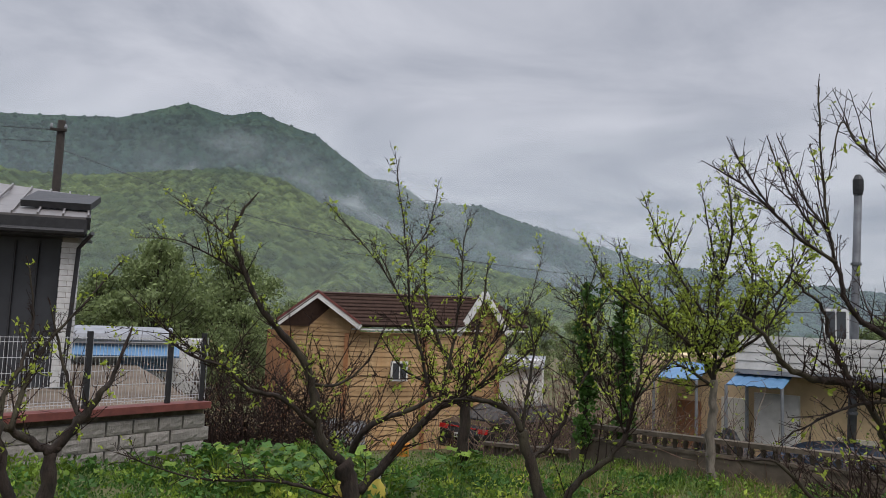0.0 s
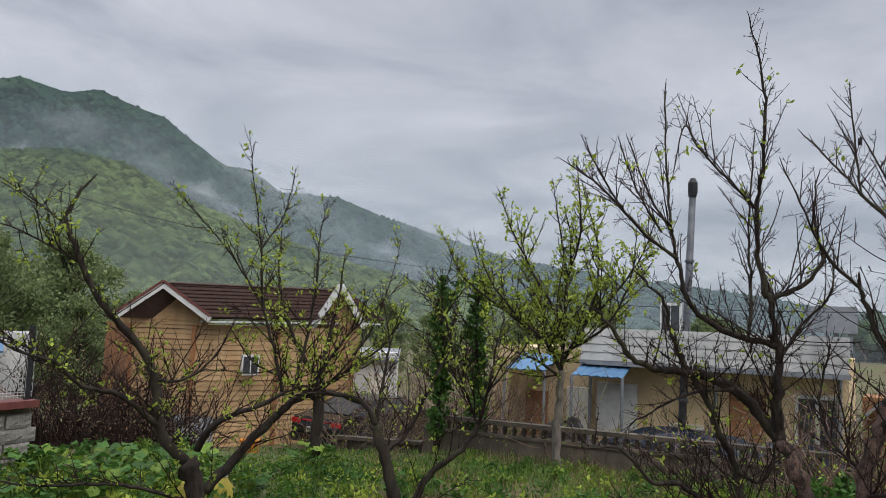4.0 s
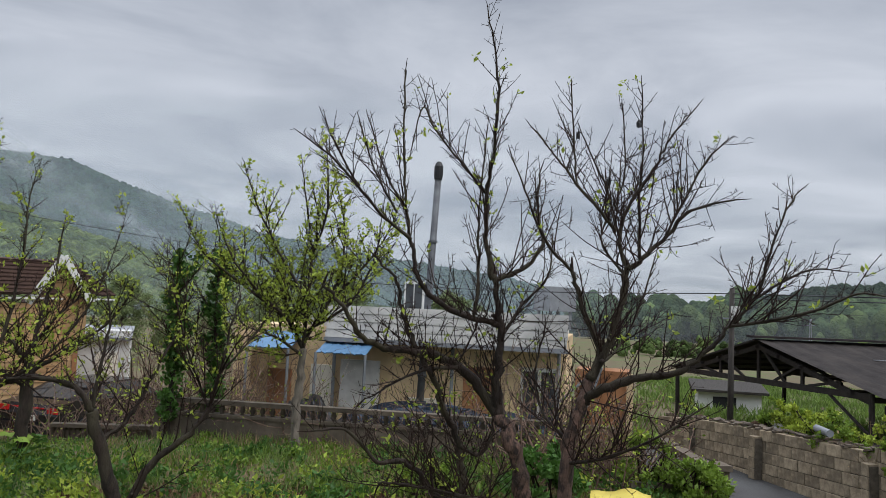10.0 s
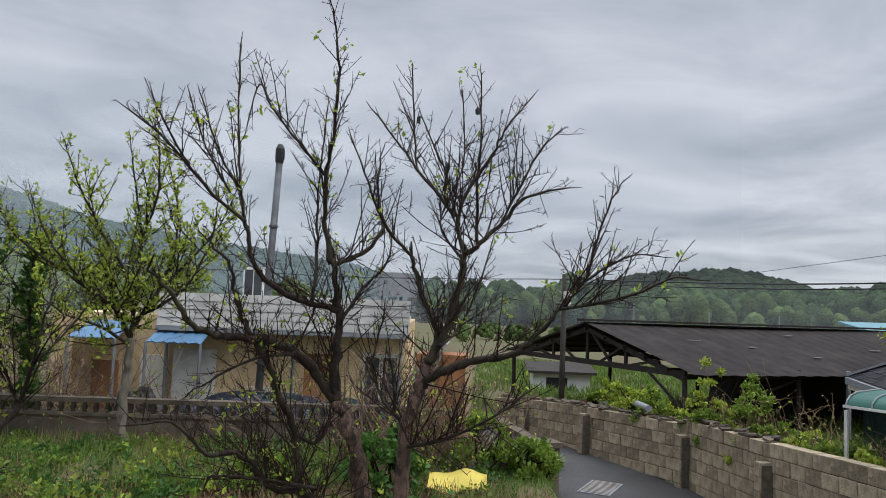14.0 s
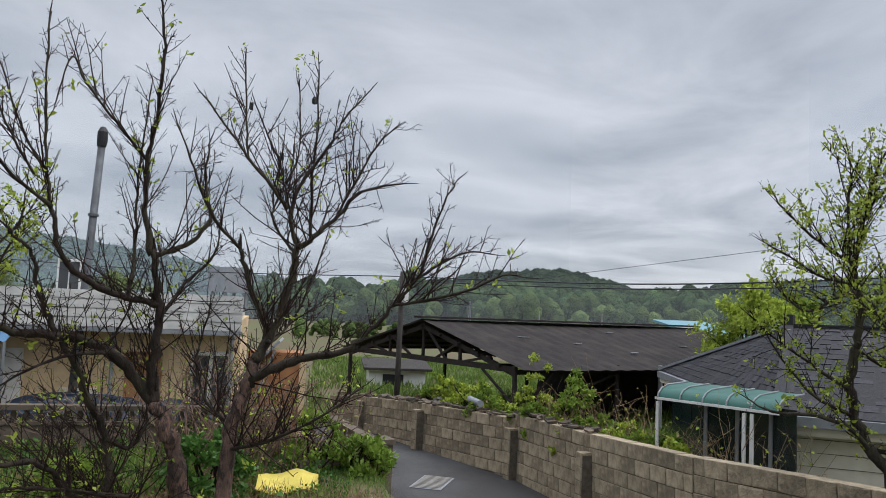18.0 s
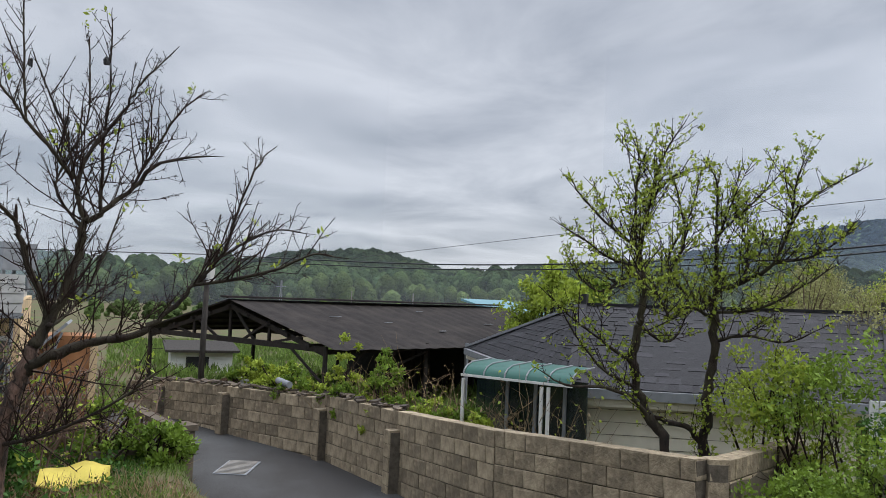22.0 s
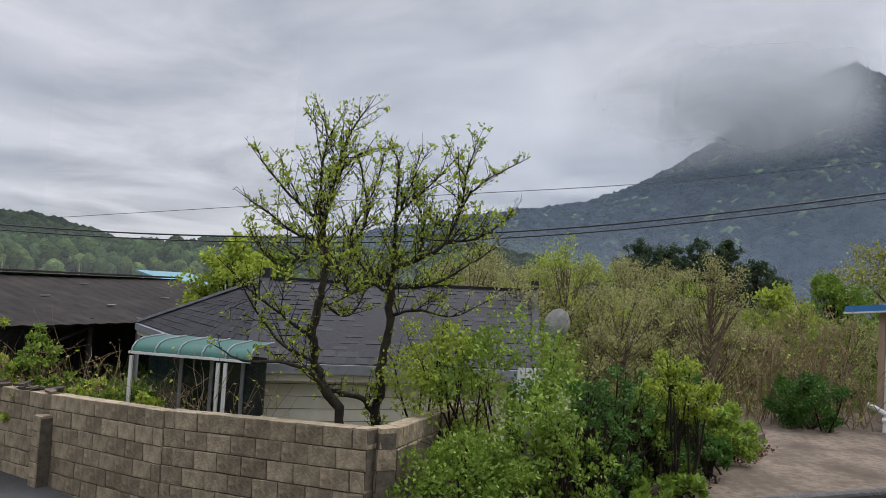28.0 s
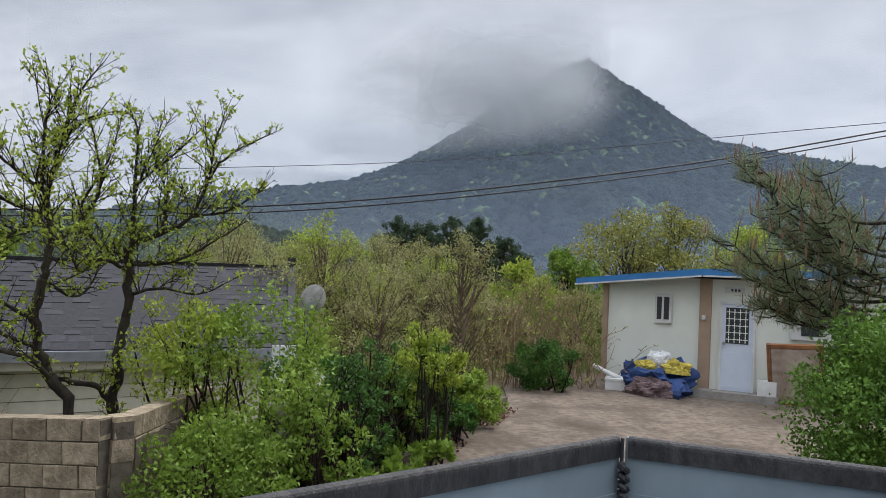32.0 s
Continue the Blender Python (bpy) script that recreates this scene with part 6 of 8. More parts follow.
def wood_tree(name, at, height, width, leaf, label, seed, bark=M_TWIG, clumps=60, per=90, leaf_size=0.12, bare=0.25, group="", gap=0.16):
    """A broad-leaved tree seen from afar: tapered trunk, limbs, and a crown of many small clumps."""
    rg, rr = np.random.default_rng(seed), random.Random(seed)
    ob = thing(name, at, label, "tree", group=group)
    m = Mesh().tube(smooth_line([(0, 0, -0.3), (rr.gauss(0, 0.1), rr.gauss(0, 0.1), height * 0.3), (rr.gauss(0, 0.2), rr.gauss(0, 0.2), height * 0.7)], 4), [height * 0.022 * (1 - 0.08 * i) for i in range(9)], 7)
    part("trunk", m, bark, ob, smooth=True)
    cs, rs, lm, nodes = [], [], Mesh(), []
    for k in range(clumps):
        a, h = rg.uniform(0, 2 * np.pi), bare + (1 - bare) * rg.random()
        prof = math.sin(math.pi * min(1, (h - bare) / (1 - bare) * 0.82 + 0.16)) ** 0.7
        r = width / 2 * prof * rg.uniform(0.25, 1.0)
        c = Vector((r * math.cos(a), r * math.sin(a), h * height * rg.uniform(0.92, 1.02)))
        cs.append(np.array(c))
        rs.append(np.array([1, 1, 0.75]) * width * gap * rg.uniform(0.5, 1.0))
        root = Vector((0, 0, max(0.15 * height, c.z - height * rg.uniform(0.15, 0.35))))
        lm.tube(smooth_line([root, root.lerp(c, 0.5) + Vector((0, 0, -0.03 * height)), c], 3), [height * 0.0042 * (1 - 0.12 * i) for i in range(7)], 4, cap=False)
        if k % 2 == 0:
            shoot(lm, root.lerp(c, 0.6), c - root, height * 0.12, 0.006 * height * 0.4, rr, nodes, 1)
    part("limb_spread", lm, bark, ob, kind="stuff")
    leaves("crown", clump_points(rg, cs, rs, per, 0.15), leaf_size, leaf, ob, seed, up=(0, 0, 0.4))
    return ob


# ---- fruit trees ----

# gnarled dark plum tree with mostly bare twigs
tree = FruitTree((3.63, 4.81, 0.0), "gnarled dark plum tree with mostly bare twigs", M_BARKRED, 11)
tree.limb(0.068, 0.048, [(0.00, 0.00, -0.15), (-0.07, 0.05, 0.96), (-0.15, 0.10, 1.36), (-0.25, 0.16, 1.59)])
tree.limb(0.04, 0.009, [(-0.25, 0.16, 1.59), (-0.38, 0.24, 1.79), (-0.57, 0.23, 1.95), (-0.83, 0.25, 2.03), (-1.14, 0.28, 2.06), (-1.32, 0.24, 2.15), (-1.46, 0.19, 2.31), (-1.63, 0.14, 2.48)])
tree.limb(0.04, 0.021, [(-0.25, 0.16, 1.59), (-0.27, 0.17, 1.87), (-0.25, 0.16, 2.15), (-0.28, 0.18, 2.40), (-0.31, 0.20, 2.61)])
tree.limb(0.022, 0.004, [(-0.32, 0.20, 2.58), (-0.37, 0.23, 2.88), (-0.38, 0.24, 3.21), (-0.35, 0.22, 3.51), (-0.33, 0.21, 3.93), (-0.36, 0.23, 4.31), (-0.42, 0.26, 4.60)])
tree.limb(0.022, 0.005, [(-0.30, 0.19, 2.58), (-0.08, 0.18, 2.67), (0.09, 0.18, 2.86), (0.11, 0.29, 3.19), (0.15, 0.32, 3.47)])
tree.limb(0.025, 0.003, [(-0.27, 0.17, 2.25), (-0.48, 0.18, 2.29), (-0.71, 0.19, 2.36), (-0.91, 0.18, 2.52), (-0.97, 0.21, 2.75), (-1.02, 0.23, 3.01), (-1.06, 0.24, 3.39), (-1.08, 0.25, 4.02)])
tree.limb(0.013, 0.002, [(-0.99, 0.21, 2.82), (-1.23, 0.21, 2.98), (-1.48, 0.19, 3.21), (-1.63, 0.19, 3.33), (-1.80, 0.19, 3.43)])
tree.limb(0.01, 0.002, [(-0.38, 0.24, 3.21), (-0.61, 0.25, 3.43), (-0.82, 0.25, 3.63), (-0.91, 0.29, 3.79), (-0.99, 0.27, 3.49)])
tree.limb(0.009, 0.002, [(-1.02, 0.23, 3.01), (-1.12, 0.38, 3.27), (-1.26, 0.43, 3.66)])
tree.limb(0.008, 0.002, [(-1.11, 0.21, 3.00), (-1.28, 0.23, 3.28), (-1.39, 0.27, 3.59)])
tree.limb(0.008, 0.002, [(-1.39, 0.22, 3.15), (-1.51, 0.21, 3.30), (-1.64, 0.25, 3.56)])
tree.limb(0.029, 0.007, [(-0.26, 0.17, 0.68), (-0.51, 0.08, 1.00), (-0.80, 0.01, 1.09), (-0.95, -0.02, 1.25), (-1.12, -0.05, 1.36), (-1.29, -0.09, 1.37), (-1.52, -0.11, 1.58), (-1.75, -0.14, 1.58)])
tree.limb(0.032, 0.007, [(-0.38, 0.24, 0.18), (-0.45, 0.28, 1.07), (-0.49, 0.30, 1.39), (-0.64, 0.27, 1.63), (-0.77, 0.22, 1.87), (-0.90, 0.28, 2.10), (-0.98, 0.32, 2.33), (-1.02, 0.34, 2.52), (-1.21, 0.31, 2.69)])
tree.limb(0.018, 0.005, [(-0.48, 0.30, 1.37), (-0.36, 0.23, 1.31), (-0.28, 0.18, 1.49), (-0.26, 0.28, 1.70)])
tree.limb(0.016, 0.004, [(-0.56, 0.22, 1.94), (-0.87, 0.16, 1.92), (-1.10, 0.15, 1.83), (-1.33, 0.14, 1.71)])
tree.limb(0.014, 0.006, [(-0.45, 0.05, 1.04), (-1.02, -0.10, 1.20), (-1.25, -0.11, 1.24), (-1.28, -0.10, 1.22)])
tree.limb(0.013, 0.002, [(-0.26, 0.16, 2.15), (-0.02, 0.25, 2.41), (0.19, 0.23, 2.63), (0.24, 0.26, 2.94)])
tree.limb(0.014, 0.002, [(-0.48, 0.18, 2.29), (-0.41, 0.26, 2.59), (-0.37, 0.35, 2.89), (-0.37, 0.35, 3.18), (-0.29, 0.42, 3.76)])
tree.finish(34, 0.7, L_YOUNG, 0.022, 0.038, 0.9, level=2, lift=0.42, low=1.25)

# old plum tree with peeling trunk and bare crown
tree = FruitTree((3.74, 4.61, 0.0), "old plum tree with peeling trunk and bare crown", M_BARKRED, 12)
tree.limb(0.06, 0.04, [(0.00, 0.00, -0.15), (-0.02, 0.01, 1.00), (-0.00, -0.00, 1.43), (0.06, -0.05, 1.74), (0.10, -0.08, 1.90)])
tree.limb(0.036, 0.018, [(0.10, -0.08, 1.90), (0.17, -0.14, 2.07), (0.24, -0.19, 2.35), (0.28, -0.23, 2.63), (0.29, -0.24, 2.71)])
tree.limb(0.025, 0.013, [(0.17, -0.14, 2.03), (0.09, -0.07, 2.30), (0.02, -0.01, 2.54), (-0.01, 0.01, 2.67)])
tree.limb(0.013, 0.002, [(-0.01, 0.01, 2.66), (-0.22, 0.03, 2.84), (-0.39, 0.03, 3.14), (-0.50, 0.09, 3.43)])
tree.limb(0.036, 0.011, [(0.06, -0.05, 1.74), (0.15, -0.24, 1.87), (0.28, -0.49, 1.96), (0.36, -0.71, 2.01), (0.45, -0.80, 2.15), (0.56, -0.91, 2.32)])
tree.limb(0.013, 0.002, [(0.55, -0.91, 2.31), (0.67, -1.03, 2.53), (0.71, -1.08, 2.79), (0.76, -1.14, 3.02), (0.81, -1.20, 3.17)])
tree.limb(0.012, 0.002, [(0.55, -0.91, 2.32), (0.66, -1.18, 2.37), (0.77, -1.40, 2.45), (0.84, -1.59, 2.54), (0.91, -1.70, 2.53)])
tree.limb(0.009, 0.002, [(0.64, -1.01, 2.49), (0.86, -1.11, 2.64), (0.95, -1.22, 2.70), (1.04, -1.35, 2.69)])
tree.limb(0.022, 0.002, [(0.29, -0.24, 2.69), (0.37, -0.30, 2.76), (0.55, -0.33, 2.94), (0.65, -0.43, 3.10), (0.85, -0.49, 3.18), (0.96, -0.61, 3.21)])
tree.limb(0.018, 0.002, [(0.29, -0.23, 2.67), (0.24, -0.19, 2.91), (0.30, -0.24, 3.16), (0.48, -0.27, 3.43), (0.56, -0.34, 3.64), (0.68, -0.45, 3.85)])
tree.limb(0.014, 0.002, [(0.22, -0.18, 2.95), (0.06, -0.18, 3.10), (-0.05, -0.09, 3.25), (-0.21, -0.10, 3.39), (-0.38, 0.02, 3.64)])
tree.limb(0.013, 0.002, [(0.35, -0.29, 2.75), (0.41, -0.20, 3.22), (0.42, -0.21, 3.55), (0.41, -0.20, 4.02)])
tree.limb(0.01, 0.002, [(0.22, -0.18, 2.95), (0.30, 0.02, 3.27), (0.22, 0.08, 3.48), (0.19, 0.23, 3.76)])
tree.limb(0.009, 0.002, [(-0.06, -0.08, 3.25), (-0.08, -0.07, 3.49), (-0.11, -0.05, 3.94)])
tree.limb(0.01, 0.002, [(0.55, -0.33, 2.94), (0.72, -0.35, 3.24), (0.81, -0.45, 3.50), (0.97, -0.47, 3.65)])
tree.limb(0.012, 0.002, [(0.10, -0.08, 1.94), (0.52, 0.09, 2.14), (0.76, 0.15, 2.45), (0.90, 0.16, 2.82)])
tree.limb(0.01, 0.002, [(0.28, -0.23, 2.63), (0.33, 0.12, 2.94), (0.52, 0.10, 3.40), (0.50, 0.11, 3.93)])
tree.limb(0.014, 0.004, [(0.00, -0.01, 1.47), (-0.02, 0.26, 1.59), (0.02, 0.48, 1.86), (0.13, 0.52, 2.24)])
tree.limb(0.014, 0.002, [(0.00, -0.00, 1.31), (-0.12, -0.54, 1.45), (-0.09, -0.97, 1.65), (0.01, -1.20, 1.84)])
tree.finish(34, 0.7, L_YOUNG, 0.012, 0.038, 0.9, level=2, lift=0.42, low=1.25)

# spreading fruit tree with sparse yellow-green leaves
tree = FruitTree((-1.0, 9.43, 0.0), "spreading fruit tree with sparse yellow-green leaves", M_BARK, 13)
tree.limb(0.13, 0.11, [(0.00, 0.00, -0.15), (-0.06, -0.00, 0.28), (-0.19, -0.02, 0.61)])
tree.limb(0.065, 0.012, [(-0.19, -0.02, 0.61), (-0.47, -0.07, 0.94), (-0.57, -0.08, 1.41), (-0.69, -0.11, 1.82), (-0.95, -0.27, 2.15), (-1.20, -0.43, 2.47), (-1.41, -0.49, 2.93), (-1.55, -0.53, 3.26), (-1.48, -0.51, 3.53), (-1.36, -0.48, 3.71)])
tree.limb(0.036, 0.007, [(-0.51, -0.07, 1.01), (-0.68, -0.31, 1.23), (-0.92, -0.47, 1.43), (-1.18, -0.74, 1.51), (-1.41, -0.90, 1.76), (-1.72, -1.11, 1.88), (-1.92, -1.29, 2.06)])
tree.limb(0.065, 0.024, [(0.03, 0.01, 0.29), (0.31, 0.14, 0.61), (0.70, 0.27, 1.05), (1.04, 0.38, 1.33), (1.47, 0.58, 1.38), (1.84, 0.66, 1.26)])
tree.limb(0.043, 0.018, [(-0.08, -0.01, 0.75), (0.12, -0.18, 1.08), (0.58, -0.24, 1.28), (0.88, -0.23, 1.45)])
tree.limb(0.025, 0.003, [(0.85, -0.13, 1.44), (0.75, -0.13, 1.87), (0.58, -0.14, 2.41), (0.51, -0.15, 3.10), (0.45, -0.15, 3.51), (0.31, -0.16, 4.35)])
tree.limb(0.022, 0.004, [(0.93, 0.28, 1.34), (1.08, 0.38, 2.01), (1.17, 0.48, 2.73), (1.18, 0.48, 3.32), (1.24, 0.48, 3.73)])
tree.limb(0.022, 0.004, [(1.11, 0.38, 1.36), (1.52, 0.47, 2.02), (1.87, 0.56, 2.40), (2.23, 0.53, 2.77)])
tree.limb(0.014, 0.002, [(0.58, -0.14, 2.41), (0.24, -0.27, 2.94), (-0.03, -0.40, 3.26), (-0.40, -0.56, 3.66)])
tree.limb(0.013, 0.002, [(0.51, -0.15, 3.10), (0.74, 0.17, 3.56), (0.83, 0.27, 4.09)])
tree.limb(0.025, 0.005, [(-0.12, -0.01, 0.18), (-0.55, -0.39, 0.39), (-0.88, -0.66, 0.50), (-1.39, -1.11, 0.57), (-1.79, -1.35, 0.69), (-2.27, -1.65, 0.92)])
tree.limb(0.013, 0.002, [(-1.54, -0.53, 3.22), (-1.87, -0.63, 3.47), (-2.18, -0.75, 3.67)])
tree.limb(0.013, 0.002, [(-1.34, -0.47, 2.80), (-2.03, -0.69, 3.15), (-2.45, -0.96, 3.17)])
tree.limb(0.013, 0.002, [(-1.41, -0.90, 1.76), (-1.82, -1.04, 2.00), (-2.17, -1.17, 2.29), (-2.39, -1.27, 2.53)])
tree.limb(0.018, 0.002, [(1.11, 0.38, 1.36), (1.44, -0.12, 1.63), (1.70, -0.23, 1.98), (1.95, -0.25, 2.46), (2.13, -0.27, 3.21)])
tree.limb(0.022, 0.004, [(-0.62, -0.09, 1.55), (-0.32, 0.26, 1.53), (0.01, 0.41, 1.82), (0.19, 0.53, 2.26)])
tree.finish(21, 1.0, L_YOUNG, 0.085, 0.052, 1.35, low=1.1)

# crooked fruit tree with few young leaves
tree = FruitTree((1.25, 9.0, 0.0), "crooked fruit tree with few young leaves", M_BARK, 14)
tree.limb(0.085, 0.06, [(0.00, 0.00, -0.15), (-0.05, 0.01, 0.26), (-0.20, 0.02, 0.76), (-0.31, 0.03, 1.13)])
tree.limb(0.04, 0.009, [(-0.31, 0.03, 1.13), (-0.48, 0.04, 1.38), (-0.85, 0.25, 1.45), (-1.29, 0.35, 1.41)])
tree.limb(0.043, 0.007, [(0.06, -0.01, 0.05), (0.31, -0.04, 0.58), (0.60, -0.19, 0.85), (0.83, -0.23, 1.17), (0.89, -0.35, 1.56), (0.96, -0.37, 1.95), (1.04, -0.38, 2.46)])
tree.limb(0.032, 0.005, [(-0.23, 0.02, 0.82), (-0.01, 0.10, 0.94), (0.18, 0.18, 1.25), (0.35, 0.16, 1.64), (0.54, 0.23, 2.04), (0.58, 0.22, 2.58)])
tree.limb(0.022, 0.004, [(-0.31, 0.03, 1.13), (-0.24, 0.12, 1.70), (-0.19, 0.22, 2.15), (-0.32, 0.23, 2.67)])
tree.limb(0.014, 0.003, [(0.83, -0.23, 1.17), (0.58, -0.39, 1.69), (0.42, -0.46, 2.18), (0.28, -0.44, 2.68)])
tree.limb(0.014, 0.003, [(0.89, -0.35, 1.56), (1.21, -0.43, 1.96), (1.42, -0.59, 2.35)])
tree.finish(20, 1.0, L_YOUNG, 0.07, 0.05, 1.3)

# small fruit tree with thin dark limbs beside the terrace
tree = FruitTree((-3.14, 6.29, 0.0), "small fruit tree with thin dark limbs beside the terrace", M_BARK, 15)
tree.limb(0.07, 0.05, [(0.00, 0.00, -0.15), (-0.00, -0.00, 0.80), (0.01, 0.01, 1.16)])
tree.limb(0.045, 0.01, [(0.01, 0.01, 1.16), (0.18, 0.09, 1.41), (0.30, 0.15, 1.62), (0.35, 0.28, 1.80), (0.41, 0.42, 2.14)])
tree.limb(0.045, 0.012, [(0.01, 0.01, 1.16), (-0.14, -0.08, 1.26), (-0.28, -0.27, 1.41), (-0.49, -0.52, 1.56)])
tree.limb(0.025, 0.006, [(0.18, 0.09, 1.41), (0.01, 0.23, 1.65), (-0.13, 0.27, 1.98), (-0.22, 0.22, 2.36)])
tree.limb(0.025, 0.005, [(-0.28, -0.27, 1.41), (-0.31, -0.17, 1.67), (-0.27, -0.03, 1.89), (-0.28, 0.08, 2.26), (-0.34, 0.04, 2.69)])
tree.limb(0.022, 0.005, [(-0.21, -0.23, 1.36), (-0.25, 0.09, 1.88), (-0.06, 0.31, 2.27), (0.20, 0.54, 2.75)])
tree.limb(0.05, 0.03, [(-0.06, -0.37, 0.33), (-0.12, -0.41, 0.97), (-0.21, -0.46, 1.48)])
tree.finish(26, 0.6, L_YOUNG, 0.07, 0.042, 1.05)

# pale-trunked tree with fresh green spring leaves
tree = FruitTree((4.14, 12.25, 0.0), "pale-trunked tree with fresh green spring leaves", M_BARKPALE, 16)
tree.limb(0.074, 0.06, [(0.00, 0.00, -0.15), (-0.01, 0.01, 0.63), (0.02, -0.00, 1.17), (0.03, -0.01, 1.63)])
tree.limb(0.034, 0.006, [(0.03, -0.01, 1.63), (-0.29, -0.12, 2.09), (-0.80, -0.18, 2.52), (-1.24, -0.18, 3.04), (-1.51, -0.23, 3.66)])
tree.limb(0.034, 0.006, [(0.03, -0.01, 1.63), (0.06, -0.02, 2.37), (0.15, 0.16, 3.14), (0.03, 0.20, 3.90), (-0.09, 0.24, 4.67)])
tree.limb(0.031, 0.006, [(0.04, -0.01, 1.73), (0.44, 0.07, 2.39), (0.71, 0.18, 3.17), (0.68, 0.30, 3.95), (0.47, 0.37, 4.74)])
tree.limb(0.025, 0.006, [(0.00, 0.00, 1.54), (-0.51, -0.26, 1.82), (-1.00, -0.34, 1.98), (-1.41, -0.45, 2.32)])
tree.limb(0.025, 0.006, [(0.08, -0.02, 1.91), (0.61, -0.53, 2.40), (0.85, -0.84, 3.12), (0.92, -0.87, 3.85)])
tree.limb(0.025, 0.006, [(0.04, -0.01, 1.82), (-0.20, 0.59, 2.55), (-0.37, 0.84, 3.44), (-0.52, 0.98, 4.14)])
tree.limb(0.028, 0.006, [(-0.29, -0.12, 2.09), (-0.95, 0.10, 2.60), (-1.55, 0.22, 3.05), (-1.95, 0.30, 3.75)])
tree.limb(0.026, 0.006, [(0.06, -0.02, 2.37), (-0.35, 0.10, 3.05), (-0.75, 0.20, 3.80), (-1.00, 0.30, 4.50)])
tree.limb(0.026, 0.006, [(0.44, 0.07, 2.39), (0.95, -0.05, 2.95), (1.30, -0.20, 3.55), (1.55, -0.25, 4.25)])
tree.limb(0.022, 0.006, [(0.15, 0.16, 3.14), (0.30, -0.05, 3.90), (0.20, -0.10, 4.95)])
tree.finish(16, 1.4, L_YOUNG, 0.28, 0.062, 1.5)

# two-stemmed fruit tree with fresh leaves behind the lane wall
tree = FruitTree((9.34, 1.49, -0.4), "two-stemmed fruit tree with fresh leaves behind the lane wall", M_BARK, 17)
tree.limb(0.059, 0.045, [(0.00, 0.00, -0.15), (-0.02, 0.15, 1.17), (-0.05, 0.32, 1.51), (-0.07, 0.44, 1.81), (-0.09, 0.50, 2.18), (-0.08, 0.45, 2.50)])
tree.limb(0.04, 0.021, [(-0.08, 0.45, 2.50), (-0.07, 0.41, 2.82), (-0.07, 0.43, 3.13), (-0.09, 0.51, 3.39)])
tree.limb(0.02, 0.003, [(-0.09, 0.51, 3.37), (-0.22, 0.65, 3.48), (-0.36, 0.82, 3.64), (-0.53, 1.04, 3.90), (-0.55, 1.14, 4.08)])
tree.limb(0.02, 0.003, [(-0.08, 0.46, 3.26), (0.04, 0.41, 3.78), (0.16, 0.25, 4.10), (0.20, 0.01, 4.25), (0.34, -0.24, 4.30)])
tree.limb(0.018, 0.003, [(-0.09, 0.51, 3.38), (-0.09, 0.52, 3.95), (-0.08, 0.49, 4.32), (-0.11, 0.60, 4.63)])
tree.limb(0.015, 0.002, [(0.04, 0.39, 3.81), (0.05, 0.31, 4.26), (0.08, 0.15, 4.61), (0.10, 0.05, 4.76)])
tree.limb(0.017, 0.003, [(-0.07, 0.43, 3.13), (-0.34, 0.73, 3.21), (-0.50, 0.95, 3.38), (-0.68, 1.21, 3.55)])
tree.limb(0.059, 0.042, [(0.34, -0.32, 0.60), (0.33, -0.22, 1.17), (0.34, -0.24, 1.56), (0.34, -0.24, 1.82), (0.34, -0.31, 2.21), (0.34, -0.27, 2.74)])
tree.limb(0.03, 0.004, [(0.34, -0.28, 2.70), (0.34, -0.31, 3.13), (0.34, -0.29, 3.53), (0.44, -0.28, 4.08), (0.43, -0.16, 4.38)])
tree.limb(0.03, 0.004, [(0.34, -0.30, 2.90), (0.37, -0.58, 3.02), (0.29, -0.90, 3.23), (0.29, -1.07, 3.70), (0.29, -1.32, 3.98), (0.28, -1.71, 4.22)])
tree.limb(0.02, 0.004, [(0.34, -0.28, 2.67), (0.18, -0.75, 2.73), (-0.01, -1.18, 2.98), (-0.01, -1.54, 3.25)])
tree.limb(0.013, 0.002, [(0.29, -1.06, 3.67), (0.29, -1.10, 4.10), (0.29, -1.18, 4.33)])
tree.limb(0.03, 0.006, [(-0.05, 0.31, 1.48), (-0.28, 0.45, 1.71), (-0.65, 0.73, 1.85), (-0.93, 1.00, 1.86), (-1.10, 1.22, 2.00)])
tree.limb(0.02, 0.004, [(-0.08, 0.46, 1.81), (-0.45, 0.74, 2.01), (-0.61, 0.96, 2.30), (-0.77, 1.14, 2.64)])
tree.limb(0.033, 0.018, [(0.33, -0.22, 1.17), (0.21, -0.05, 1.40), (0.07, 0.19, 1.47), (-0.04, 0.26, 1.51)])
tree.limb(0.013, 0.002, [(0.34, -0.30, 3.53), (0.47, -0.65, 3.90), (0.59, -0.90, 4.21), (0.59, -0.98, 4.31)])
tree.limb(0.02, 0.004, [(0.34, -0.27, 2.74), (0.49, 0.09, 2.92), (0.57, 0.26, 3.25), (0.70, 0.04, 3.82), (0.72, -0.06, 4.26)])
tree.limb(0.013, 0.003, [(0.37, -0.58, 3.03), (0.57, -0.61, 3.44), (0.66, -0.44, 3.91), (0.66, -0.51, 4.32)])
tree.limb(0.02, 0.004, [(-0.07, 0.41, 2.82), (0.18, 0.19, 3.10), (0.30, 0.04, 3.51), (0.38, 0.15, 4.04), (0.37, 0.27, 4.32)])
tree.limb(0.02, 0.004, [(-0.08, 0.48, 2.06), (-0.45, 0.76, 2.31), (-0.63, 1.03, 2.53), (-0.81, 1.29, 2.80)])
